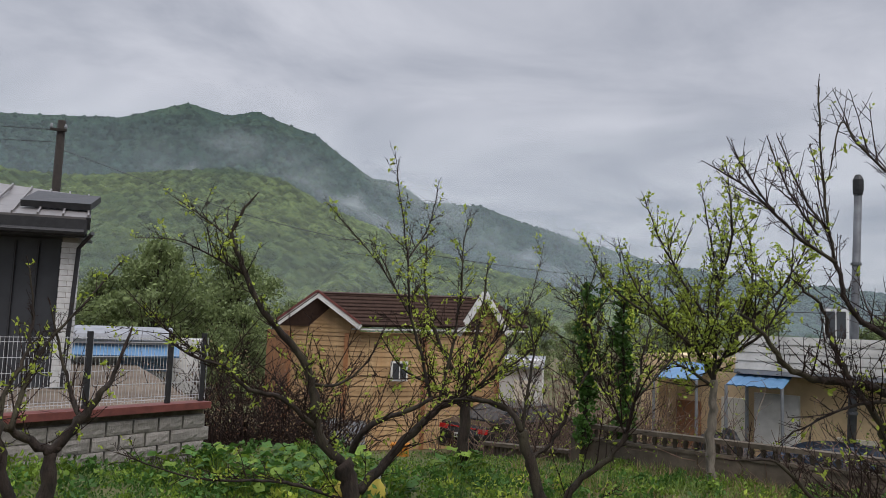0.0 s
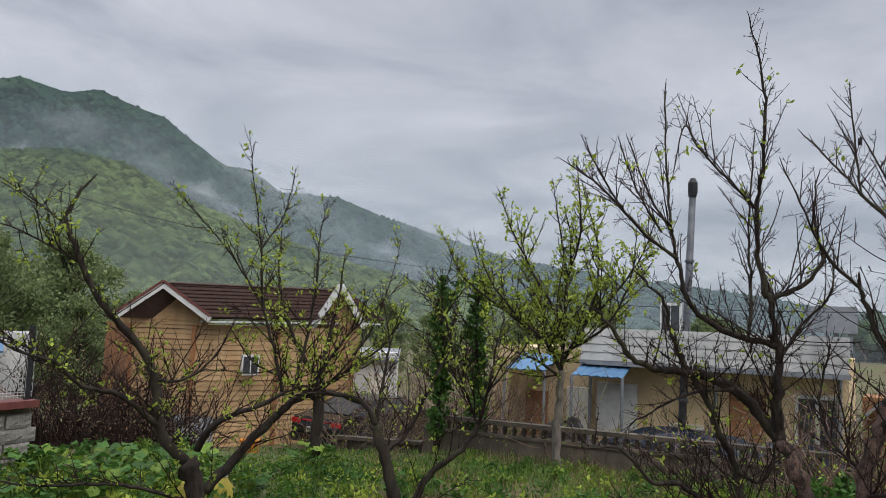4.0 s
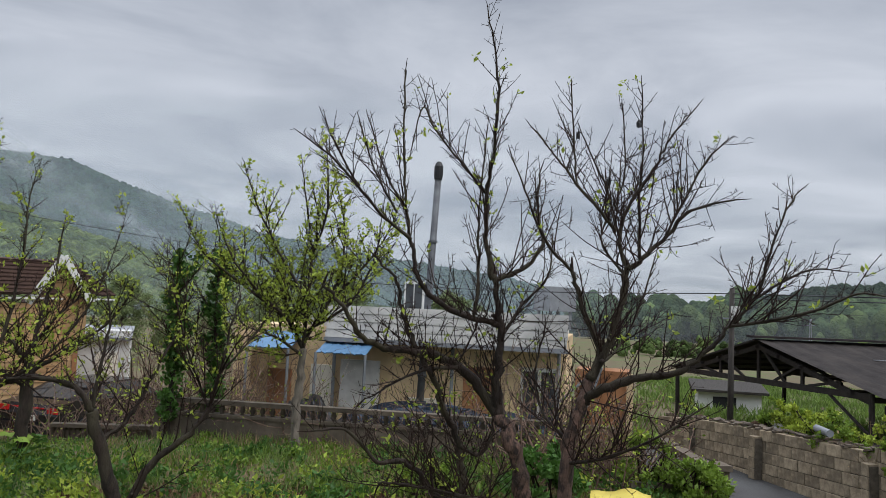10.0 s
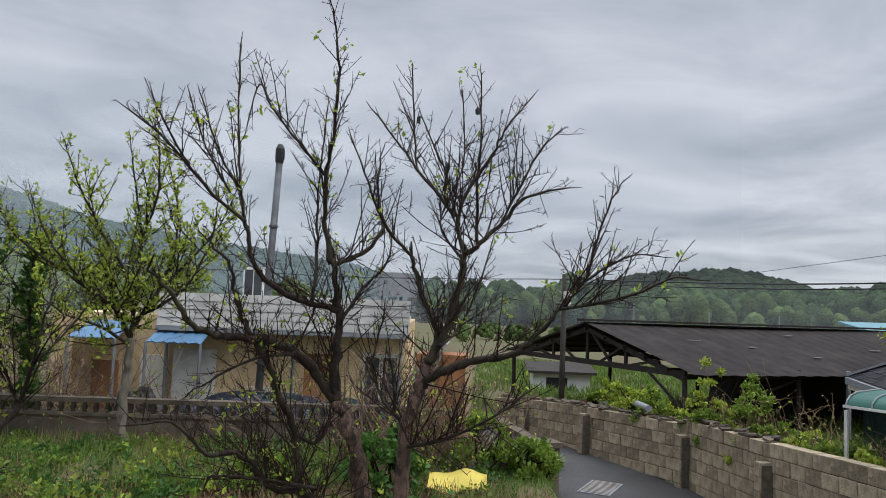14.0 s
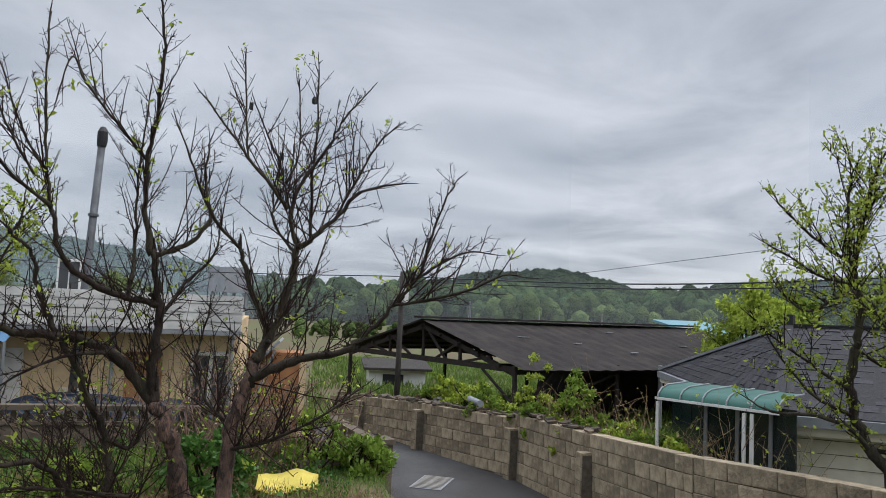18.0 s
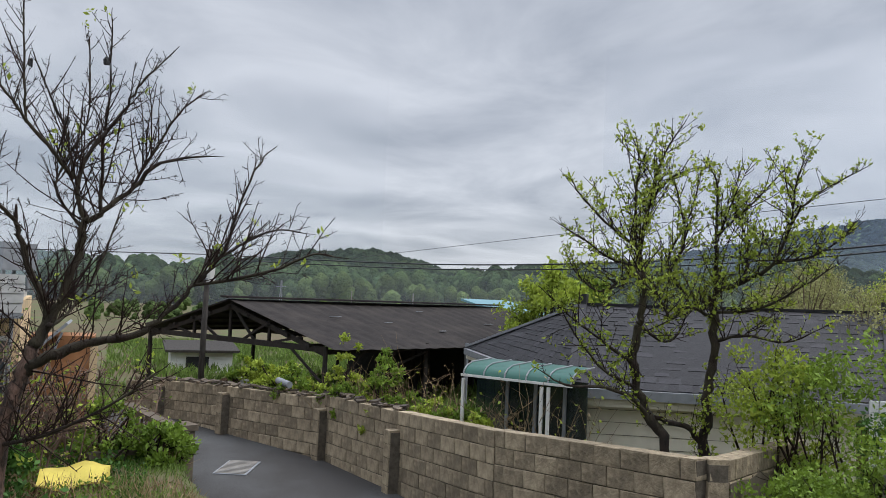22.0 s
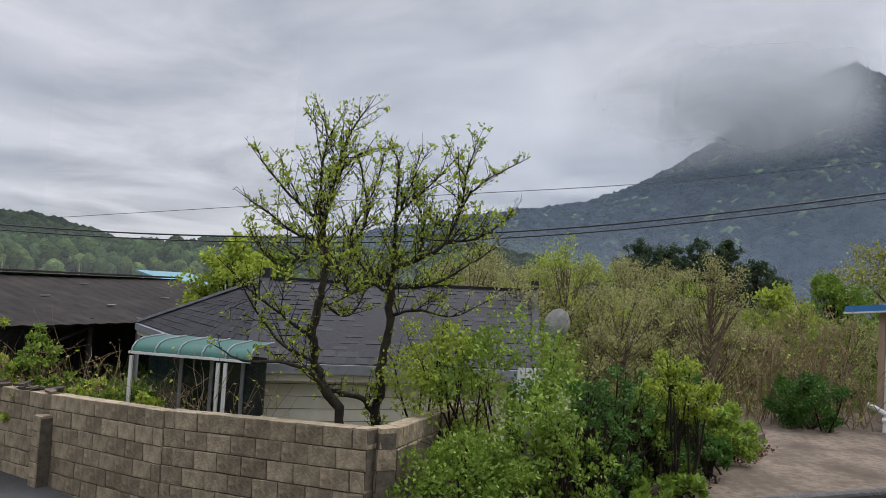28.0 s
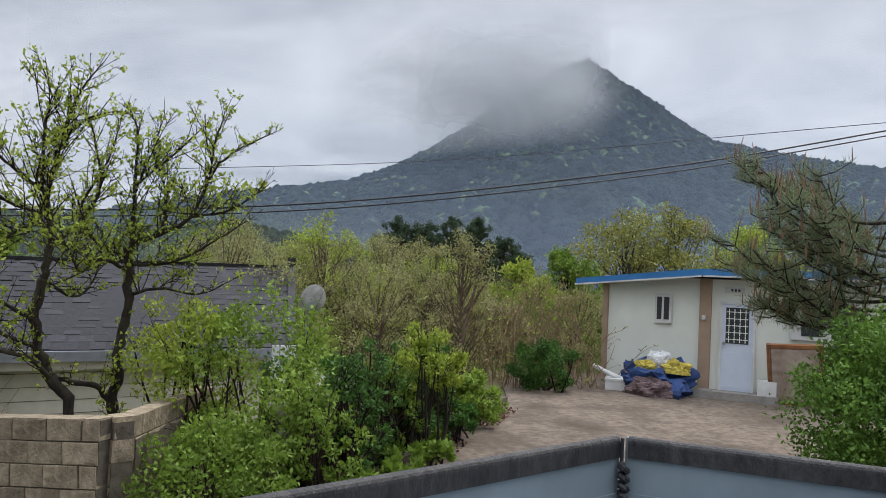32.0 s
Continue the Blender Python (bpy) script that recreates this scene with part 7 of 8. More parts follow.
tree.limb(0.02, 0.004, [(0.34, -0.30, 2.35), (0.17, -0.64, 2.44), (-0.01, -1.03, 2.40), (-0.11, -1.33, 2.55)])
tree.limb(0.02, 0.004, [(0.34, -0.28, 2.61), (0.01, -0.06, 2.72), (-0.31, 0.07, 2.59), (-0.53, 0.17, 2.82), (-0.68, 0.40, 3.04)])
tree.limb(0.017, 0.004, [(0.29, -0.90, 3.23), (0.09, -1.29, 3.31), (-0.02, -1.65, 3.58)])
tree.limb(0.017, 0.004, [(-0.08, 0.45, 2.50), (0.17, 0.20, 2.32), (0.40, 0.05, 2.52), (0.50, 0.03, 2.92)])
tree.limb(0.017, 0.004, [(-0.07, 0.43, 3.07), (-0.41, 0.57, 2.98), (-0.65, 0.75, 2.84), (-0.81, 0.95, 3.00), (-0.85, 1.07, 3.22)])
tree.finish(36, 0.95, L_YOUNG, 0.25, 0.046, 1.1, lift=0.45, low=0.65)

# dark-trunked fruit tree with thin branches near the low balustrade
tree = FruitTree((0.3, 12.65, 0.0), "dark-trunked fruit tree with thin branches near the low balustrade", M_BARK, 18)
tree.limb(0.1, 0.08, [(0.00, 0.00, -0.15), (-0.01, 0.00, 0.31), (0.00, 0.00, 1.00), (0.01, 0.00, 1.35)])
tree.limb(0.045, 0.008, [(0.01, 0.00, 1.30), (-0.32, 0.00, 1.78), (-0.61, -0.01, 2.38), (-0.74, 0.09, 3.08), (-0.74, 0.19, 3.71)])
tree.limb(0.045, 0.008, [(0.01, 0.00, 1.35), (0.10, 0.20, 1.96), (0.24, 0.30, 2.60), (0.32, 0.30, 3.43)])
tree.limb(0.035, 0.008, [(0.01, 0.00, 1.17), (0.46, -0.21, 1.54), (0.95, -0.33, 1.91), (1.27, -0.36, 2.45)])
tree.limb(0.03, 0.006, [(-0.02, 0.00, 1.00), (-0.53, -0.30, 1.36), (-1.01, -0.43, 1.61), (-1.36, -0.47, 2.09)])
tree.finish(18, 1.1, L_YOUNG, 0.25, 0.055, 1.5)

# climber-covered tree
ivy = thing("ivy_clad_tree", (2.4, 13.9, 0.0), "slender tree clad in dark green ivy", "tree")
rv, rgv = random.Random(5), np.random.default_rng(5)
IVY = []
for x, y, h, off in ((0, 0, 3.0, 0.25), (0.75, 0.1, 3.1, -0.1)):
    line = smooth_line([(x, y, -0.3), (x + 0.05, y, 1.0), (x + off * 0.3, y, 2.0), (x + off * 0.2, y, h)], 5)
    part("trunk", Mesh().tube(line, [0.06 - 0.003 * i for i in range(16)], 7), M_BARK, ivy, smooth=True)
    for p in line[3:]:
        for _ in range(5):
            IVY.append((np.array(p) + rgv.normal(size=3) * (0.09, 0.09, 0.12), rgv.uniform(0.07, 0.17)))
    nd, mm = [], Mesh()
    for p in line[6:]:
        for _ in range(3):
            sprig(mm, p, Vector((rv.gauss(0, 1), rv.gauss(0, 1), rv.gauss(0.7, 0.5))), rv.uniform(0.4, 1.4), 0.012, rv, nd, 1.5)
    part("twig_spray", mm, M_TWIG, ivy, kind="stuff")
    leaves("spring_leaves", [q + Vector((rv.gauss(0, 0.03), rv.gauss(0, 0.03), rv.gauss(0, 0.03))) for q, w in nd if rv.random() < 0.16 for _ in range(2)], 0.05, L_YOUNG, ivy, 6)
leaves("ivy", clump_points(rgv, [c for c, r in IVY], [r for c, r in IVY], 34, 0.2), 0.075, L_MID, ivy, 9, narrow=0.9)

# brambles and bare shrubs between the garden wall and the houses
for k in range(33):
    x, y = [(3.6, 14.3), (4.2, 14.0), (4.7, 13.4), (5.2, 13.2), (5.6, 12.6), (6.1, 12.3), (6.6, 11.6), (7.0, 11.4), (7.5, 10.9), (4.4, 14.6), (5.4, 13.9), (6.4, 12.9), (2.0, 14.6), (1.2, 15.0), (0.2, 14.9), (3.0, 15.6), (1.6, 14.9), (2.9, 15.0), (3.4, 14.2), (2.2, 15.6), (7.9, 8.9), (8.1, 8.9), (7.4, 9.3), (7.0, 8.9), (0.6, 15.4), (7.4, 8.5), (7.7, 9.1), (7.2, 8.6), (6.4, 8.9), (7.8, 9.4), (6.2, 9.2), (3.9, 13.9), (3.2, 14.8)][k]
    rr = random.Random(60 + k)
    br = thing("bare_shrub", (x, y, ground_z(x, y)), "tangle of bare brown stems and young shoots", "shrub", group="bare shrubs")
    m, nd = Mesh(), []
    for _ in range(13 if k >= 16 else 26):
        shoot(m, Vector((rr.gauss(0, 0.3), rr.gauss(0, 0.3), -0.05)), Vector((rr.gauss(0, 0.5), rr.gauss(0, 0.5), 1.0)), rr.uniform(0.5, 1.6) if k >= 16 else rr.uniform(0.9, 2.2), 0.013, rr, nd, 2, 0.05)
    part("stem_clump", m, mat("russet_stem", (0.18, 0.115, 0.082), (0.11, 0.072, 0.055), bump=0) if k == 0 else bpy.data.materials["russet_stem"], br, kind="stuff")
    leaves("young_leaves", [p for p, w, r in nd if rr.random() < 0.35], 0.05, L_YOUNG if k % 2 else L_FRESH, br, 60 + k)

for k in range(11):
    rr = random.Random(660 + k)
    x, y = rr.uniform(2.3, 4.5), rr.uniform(15.2, 17.6)
    br = thing("bare_shrub", (x, y, ground_z(x, y)), "tall thicket of bare russet stems below the garden", "shrub", group="bare shrubs")
    m, nd = Mesh(), []
    for _ in range(22):
        shoot(m, Vector((rr.gauss(0, 0.4), rr.gauss(0, 0.4), -0.05)), Vector((rr.gauss(0, 0.3), rr.gauss(0, 0.3), 1.0)), rr.uniform(1.2, 2.9), 0.013, rr, nd, 2, 0.05)
    part("stem_clump", m, bpy.data.materials["russet_stem"], br, kind="stuff")
    leaves("young_leaves", [p for p, w, r in nd if rr.random() < 0.12], 0.05, L_YOUNG, br, 660 + k)
for k in range(8):
    x, y = [(-3.6, 14.6), (-3.1, 15.4), (-3.9, 16.0), (-4.6, 17.0), (-3.0, 16.6), (-5.2, 18.2), (-4.4, 15.2), (-2.6, 14.9)][k]
    rr = random.Random(640 + k)
    br = thing("brush_heap", (x, y, ground_z(x, y)), "dark tangle of brush and bamboo by the terrace end", "brush", group="terrace brush")
    m, nd = Mesh(), []
    for _ in range(60):
        shoot(m, Vector((rr.gauss(0, 0.4), rr.gauss(0, 0.4), -0.05)), Vector((rr.gauss(0, 0.45), rr.gauss(0, 0.45), 1.0)), rr.uniform(0.8, 2.7), 0.016, rr, nd, 1, 0.05, 5)
    part("stem_clump", m, M_TWIG, br, kind="stuff")
    leaves("dry_leaves", [p for p, w, r in nd if rr.random() < 0.6], 0.08, L_STRAW if k % 2 else L_DEAD, br, 640 + k, narrow=0.3)

L_WILLOW = leaf_mat("willow_leaf", (0.29, 0.3, 0.065), (0.22, 0.22, 0.06), 0.35)
# ---- shrubs along the lane and forecourt ----
shrub("spring_shrub", (8.25, 7.75, -0.15), (0.95, 0.8, 0.7), L_FRESH, "bright green shrub beside the old balustrade", "shrub", 181, clumps=30, per=70, leaf_size=0.075, stems=12)
shrub("spring_shrub", (7.7, 8.2, -0.05), (0.8, 0.7, 0.9), L_FRESH, "young green shrub climbing the old balustrade", "shrub", 182, clumps=22, per=60, leaf_size=0.065, stems=12)
shrub("dark_shrub", (5.8, 7.7, 0.0), (1.1, 0.9, 0.85), L_MID, "dark green leafy plant under the plum trees", "shrub", 183, clumps=26, per=80, leaf_size=0.085, stems=10)
shrub("dark_shrub", (4.7, 8.6, 0.0), (0.9, 0.7, 0.6), L_FRESH, "green leafy plant under the plum trees", "shrub", 184, clumps=20, per=70, leaf_size=0.08, stems=10)
shrub("spring_shrub", (9.3, -0.25, -0.3), (2.2, 2.0, 2.3), L_SPRING, "bright green shrub spilling over the wall corner", "shrub", 21, clumps=60, per=210, leaf_size=0.055, stems=18)
shrub("spring_shrub", (8.0, 0.15, -0.4), (1.5, 1.5, 1.5), L_FRESH, "bright green shrub at the foot of the wall", "shrub", 22, clumps=40, per=200, leaf_size=0.05)
shrub("spring_shrub", (9.6, 0.5, 0.2), (1.6, 1.4, 2.0), L_YOUNG, "airy yellow-green shrub beside the fruit tree", "shrub", 23, clumps=40, per=110, leaf_size=0.05, stems=20)
shrub("spring_shrub", (10.6, -0.9, 0.0), (1.6, 1.4, 1.45), L_MID, "leafy green shrub in front of the white panel", "shrub", 24, clumps=40, per=180, leaf_size=0.055)
for k in range(7):
    p = Vector((8.3, -0.75)).lerp(Vector((12.1, -2.9)), k / 6)
    shrub("hedge_plant", (p.x + 0.1 * (k % 2), p.y, -0.15), (1.0, 0.9, 1.5 + 0.15 * (k % 3)), L_FRESH if k % 3 == 0 else L_MID, "dark upright hedge plant with slender stems", "shrub", 30 + k, clumps=60, per=46, leaf_size=0.05, stems=34, clump=(0.08, 0.14), group="forecourt hedge")
shrub("young_tree", (10.3, -2.35, 0.0), (1.0, 0.9, 1.75), L_YOUNG, "small crooked tree with yellow-green leaves", "tree", 41, clumps=22, per=150, leaf_size=0.055, stems=12, bark=M_BARK, low=0.45)
shrub("spring_shrub", (12.6, -3.4, 0.0), (2.1, 1.3, 0.85), L_SPRING, "low bright green clump at the forecourt edge", "shrub", 42, clumps=40, per=260, leaf_size=0.06, stems=24)
shrub("spring_shrub", (11.2, -2.9, 0.0), (1.3, 0.9, 0.6), L_MID, "low green clump at the forecourt edge", "shrub", 43, clumps=24, per=200, leaf_size=0.055)
shrub("round_shrub", (16.0, -6.35, -0.1), (1.9, 1.6, 1.25), L_MID, "rounded dark green shrub beside the forecourt", "shrub", 44, clumps=50, per=240, leaf_size=0.055, stems=10)
shrub("evergreen_shrub", (6.5, -5.98, 0.0), (2.1, 2.1, 2.25), L_BOX, "dense clipped evergreen shrub with glossy leaves", "shrub", 45, clumps=170, per=330, leaf_size=0.045, stems=10, low=0.05, clump=(0.1, 0.17))
for k in range(6):
    x, y = 8.0 + 0.42 * k, -0.5 - 0.3 * k + 0.15 * (k % 2)
    shrub("broad_weed", (x, y - 0.55, 0.0), (0.55, 0.5, 0.4), L_FRESH, "broad-leaved weeds at the hedge foot", "weed", 50 + k, clumps=8, per=40, leaf_size=0.1, stems=4, group="hedge weeds")

# thicket behind the forecourt
M_BRUSH = mat("brown_brush_stem", (0.15, 0.108, 0.075), (0.085, 0.06, 0.044), rough=0.95, scale=6, bump=0, vary=0.25)
THICK = [("L_OLIVE", L_OLIVE, "olive-brown thicket shrub just coming into leaf"), ("L_YOUNG", L_YOUNG, "yellow-green thicket shrub coming into leaf"), ("L_FRESH", L_FRESH, "fresh green leafy thicket shrub")]
for k in range(54):
    rr = random.Random(1000 + k)
    az = 86 + 30 * k / 53 + rr.uniform(-1, 1)
    d = rr.uniform(16.5, 30) if az < 106 else rr.uniform(21, 32)
    x, y = d * math.sin(radians(az)), d * math.cos(radians(az))
    kind = THICK[0] if rr.random() < 0.75 else THICK[1] if rr.random() < 0.6 else THICK[2]
    h = rr.uniform(3.1, 4.3) * (0.8 + d / 90) * (0.75 if az > 106 else 1)
    wood_tree("thicket_tree", (x, y, -0.8), h, rr.uniform(2.6, 3.8), kind[1], kind[2], 100 + k, bark=M_BRUSH, clumps=100, per=66, leaf_size=0.06, bare=0.02, group="thicket", gap=0.11)
for k in range(5):
    rr = random.Random(150 + k)
    az = 101.6 + 1.9 * k
    wood_tree("pine_tree", (62 * math.sin(radians(az)), 62 * math.cos(radians(az)), -1.8), rr.uniform(7.2, 8.8), rr.uniform(4.4, 5.8), L_DARK, "dark green pine tree beyond the thicket", 150 + k, bark=M_BARK, clumps=130, per=110, leaf_size=0.15, bare=0.35, gap=0.09, group="far pines")
for k, (az, d, h, w, lf, lab) in enumerate(((117.5, 30, 6.2, 5.5, L_WILLOW, "yellow-green willow behind the shed"), (121, 31, 6.4, 5.5, L_WILLOW, "yellow-green willow behind the shed"), (113.5, 27, 4.6, 3.2, L_FRESH, "fresh green tree beyond the forecourt"), (110, 26, 4.0, 3.0, L_YOUNG, "thin yellow-green tree beyond the forecourt"), (126, 33, 6.0, 5.0, L_YOUNG, "yellow-green tree behind the shed"), (72.5, 22, 4.5, 3.0, L_YOUNG, "fresh green tree behind the tiled house"), (75.5, 24, 4.2, 2.6, L_FRESH, "yellow-green tree behind the tiled house"))):
    wood_tree("spring_tree", (d * math.sin(radians(az)), d * math.cos(radians(az)), -1.2), h, w, lf, lab, 170 + k, bark=M_BARK, clumps=80, per=110, leaf_size=0.12, bare=0.25)
reeds = thing("dry_canes", (17.2, -6.9, 0.0), "stand of dry tan canes and bare stems beside the shed", "canes", kind="stuff")
rr, m, nd = random.Random(77), Mesh(), []
for _ in range(150):
    p = Vector((rr.uniform(-1.2, 1.6), rr.uniform(-0.9, 1.6), -0.1))
    shoot(m, p, Vector((rr.gauss(0, 0.2), rr.gauss(0, 0.2), 1)), rr.uniform(0.9, 2.6), 0.011, rr, nd, 1, 0.0, 2)
part("stem_clump", m, mat("dry_cane", (0.25, 0.18, 0.095), (0.15, 0.1, 0.055), bump=0), reeds, kind="stuff")
leaves("blades", [p for p, w, r in nd if rr.random() < 0.5], 0.12, L_STRAW, reeds, 78, narrow=0.2)
leaves("shoots", [p for p, w, r in nd if rr.random() < 0.2], 0.08, L_YOUNG, reeds, 79)

# ---- pine branches over the shed ----
pine = thing("pine_tree", (7.5, -6.95, 0.0), "red pine with drooping needle branches and upright candles", "tree")
rr = random.Random(9)
PT = [(0, 0, -0.2), (-0.1, 0.1, 1.2), (0.1, 0.05, 2.4), (0.0, 0.0, 3.0), (-0.05, 0.1, 3.6)]
part("trunk", Mesh().tube(smooth_line(PT, 4), [0.09 - 0.0045 * i for i in range(17)], 8), mat("red_pine_bark", (0.16, 0.09, 0.06), (0.08, 0.05, 0.04), scale=14, bump=0.8), pine, smooth=True)
NEED, CAND, pm = [], [], Mesh()
for k in range(19):
    h = 2.05 + 1.3 * (k % 10) / 9
    a = radians(rr.uniform(0, 100)) if k < 14 else rr.uniform(0, 2 * math.pi)
    ln = rr.uniform(1.0, 2.15) * (1.25 - 0.13 * h)
    lift = rr.uniform(0.0, 0.35) + 0.3 * (h - 2.0)
    c, sn = math.cos(a), math.sin(a)
    line = smooth_line([(0, 0, h - 0.15), (c * ln * 0.35, sn * ln * 0.35, h - 0.22 + rr.uniform(-0.08, 0.08)), (c * ln * 0.75, sn * ln * 0.75, h - 0.1 + lift * 0.4), (c * ln, sn * ln, h + lift)], 5)
    part("branch", Mesh().tube(line, [0.026 - 0.0014 * i for i in range(16)], 5), M_BARK, pine, smooth=True)
    for i, p in enumerate(line[5:]):
        for _ in range(3):
            w = Vector((rr.gauss(0, 0.8) + c * 0.7, rr.gauss(0, 0.8) + sn * 0.7, rr.gauss(0.45, 0.4))).normalized()
            q = p + w * rr.uniform(0.14, 0.42)
            mid = p.lerp(q, 0.5) + Vector((0, 0, -0.03))
            pm.tube([p, mid, q], [0.009, 0.007, 0.005], 4)
            for s in range(50):
                u = 0.3 + 0.7 * rr.random()
                NEED.append((p.lerp(mid, u * 2) if u < 0.5 else mid.lerp(q, u * 2 - 1)) + Vector((rr.gauss(0, 0.008), rr.gauss(0, 0.008), rr.gauss(0, 0.008))))
            CAND.append((q, w))
part("twig_spray", pm, M_TWIG, pine, kind="stuff")
leaves("needles", NEED, 0.115, L_PINE, pine, 91, narrow=0.045, up=(0, 0, 0.6))
cm = Mesh()
for q, w in CAND:
    if rr.random() < 0.75:
        for _ in range(rr.randint(1, 2)):
            cm.tube([q, q + Vector((rr.gauss(0, 0.03), rr.gauss(0, 0.03), rr.uniform(0.07, 0.22)))], [0.007, 0.004], 4)
part("candle_spray", cm, mat("pine_candle", (0.26, 0.16, 0.09), (0.19, 0.11, 0.07), bump=0), pine, "tan upright candles", kind="stuff")

# ---- plants on the lane wall and round the barn ----
for k in range(22):
    rr = random.Random(200 + k)
    a, b = (Vector((12.7, 10.4)), Vector((10.0, 4.3)))
    p = a.lerp(b, k / 21) + Vector((rr.uniform(0.25, 0.8), rr.uniform(-0.1, 0.2)))
    shrub("wall_shrub", (p.x, p.y, 0.1), (rr.uniform(0.6, 1.0), rr.uniform(0.5, 0.8), rr.uniform(0.55, 0.95) if k not in (11, 14) else 1.45), L_YOUNG if k % 2 else L_FRESH, "fresh green shrub growing behind the lane wall", "shrub", 200 + k, clumps=22, per=60, leaf_size=0.065, stems=9, group="wall shrubs", clump=(0.08, 0.15))
for k in range(18):
    rr = random.Random(230 + k)
    p = Vector((11.6, 7.6)).lerp(Vector((9.6, 2.9)), k / 17) + Vector((0.5, 0.1))
    c = thing("dead_stalk", (p.x, p.y, -0.3), "dry bare stalks behind the wall", "weed", group="dry stalks")
    m, nd = Mesh(), []
    for _ in range(9):
        shoot(m, Vector((rr.gauss(0, 0.12), rr.gauss(0, 0.12), 0)), Vector((rr.gauss(0, 0.3), rr.gauss(0, 0.3), 1)), rr.uniform(0.8, 1.5), 0.006, rr, nd, 1, 0.0)
    part("stem_clump", m, bpy.data.materials["dry_cane"], c, kind="stuff")
    leaves("leaves", [q for q, w, r in nd if rr.random() < 0.3], 0.05, L_YOUNG if k % 2 else L_STRAW, c, 230 + k)
# flat stones and broken tiles laid along the wall top
STONE = []
for s in range(5):
    rr = random.Random(300 + s)
    m = Mesh().prism([(0.115 * math.cos(a) * rr.uniform(0.55, 1.2), 0.075 * math.sin(a) * rr.uniform(0.55, 1.2)) for a in [math.pi * 2 * i / 6 for i in range(6)]], -0.012, 0.014)
    STONE.append(m.data("capping_slate", mat("dark_slate_%d" % s, (0.1, 0.08, 0.062), (0.05, 0.041, 0.033), scale=10, bump=0.7, c=(0.17, 0.13, 0.09), cscale=4, vary=0.4) if s == 0 else bpy.data.materials["dark_slate_0"]))
for (ax, ay), (bx, by), (az, bz) in zip(LANE_WALL[0:4], LANE_WALL[1:5], LANE_TOPS):
    n = int(math.hypot(bx - ax, by - ay) / 0.2)
    for k in range(n):
        u = (k + random.random()) / n
        for _ in range(3):
            piece("capping_slate", random.choice(STONE), lane_wall, pose(ax + (bx - ax) * u + random.uniform(-0.08, 0.12), ay + (by - ay) * u + random.uniform(-0.05, 0.05), az + (bz - az) * u + random.uniform(0.01, 0.055), random.uniform(-16, 16), random.uniform(-16, 16), random.uniform(0, 360)))

lump("straw_pile", (12.98, 10.74, -0.55), (1.0, 0.65, 1.1), mat("brown_straw", (0.13, 0.075, 0.045), (0.07, 0.042, 0.028), rough=1, scale=20, bump=1.0), "brown pile of dead straw behind the lane wall", "straw pile", 5.5, 20, 0.6)
st3 = thing("white_tub", (12.95, 10.2, -0.52), "dirty white plastic tub behind the lane wall", "tub")
part("body", Mesh().tube([(0, 0, 0), (0, 0, 0.9), (0, 0, 1.02)], [0.2, 0.22, 0.22], 14), M_PARAPET, st3, smooth=True)
part("rim", Mesh().tube([(0, 0, 1.0), (0, 0, 1.04)], [0.24, 0.24], 14), M_PARAPET, st3)
solid("drain_pipe", Mesh().tube([(-0.25, 0, 0), (0.25, 0, 0.02)], [0.06, 0.06], 14), M_GREYMETAL, "grey pipe length lying on the wall top", "pipe", (11.88, 8.61, 0.65), 60)

# ---- garden plants ----
LEAFDISC = []
for s in range(3):
    rr = random.Random(400 + s)
    m = Mesh()
    pts = [(0, 0, -0.02)] + [(0.11 * (1 + 0.12 * math.sin(5 * a + s)) * math.cos(a), 0.1 * (1 + 0.12 * math.sin(5 * a + s)) * math.sin(a), 0.02 * math.sin(3 * a + s)) for a in [2 * math.pi * i / 14 for i in range(14)]]
    m.add(pts, [(0, i, i % 14 + 1) for i in range(1, 15)])
    LEAFDISC.append(m.data("round_leaf", L_FRESH if s == 2 else L_MID, True))
for k in range(26):
    rr = random.Random(420 + k)
    az, d = rr.uniform(-20.5, 1.5), rr.uniform(10.3, 12.9)
    x, y = d * math.sin(radians(az)), d * math.cos(radians(az))
    pl = thing("butterbur_plant", (x, y, ground_z(x, y)), "low clump of broad round green leaves", "plant", group="butterbur bed")
    st = Mesh()
    for j in range(17):
        a, r, h = rr.uniform(0, 6.3), rr.uniform(0.05, 0.5), rr.uniform(0.1, 0.38)
        p = Vector((r * math.cos(a), r * math.sin(a), h))
        st.tube([(p.x * 0.2, p.y * 0.2, 0), p * 0.7 + Vector((0, 0, 0.05)), p], [0.008, 0.007, 0.006], 4, cap=False)
        piece("round_leaf", rr.choice(LEAFDISC), pl, pose(*p, rr.uniform(-28, 28), rr.uniform(-28, 28), rr.uniform(0, 360)) @ Matrix.Scale(rr.uniform(0.45, 0.9), 4))
    part("stalk_clump", st, L_FRESH, pl, kind="stuff")


def in_yard(x, y):
    return ground_z(x, y) > -0.06


def grassy(x, y):
    """The mulched strip near the yard stays mostly free of grass."""
    d, a = math.hypot(x, y), math.degrees(math.atan2(x, y))
    return not (4 < a < 40) or d > 10.1 + 0.7 * noise.noise((x, y, 4.0)) or noise.noise((x * 1.3, y * 1.3, 9.0)) > 0.25


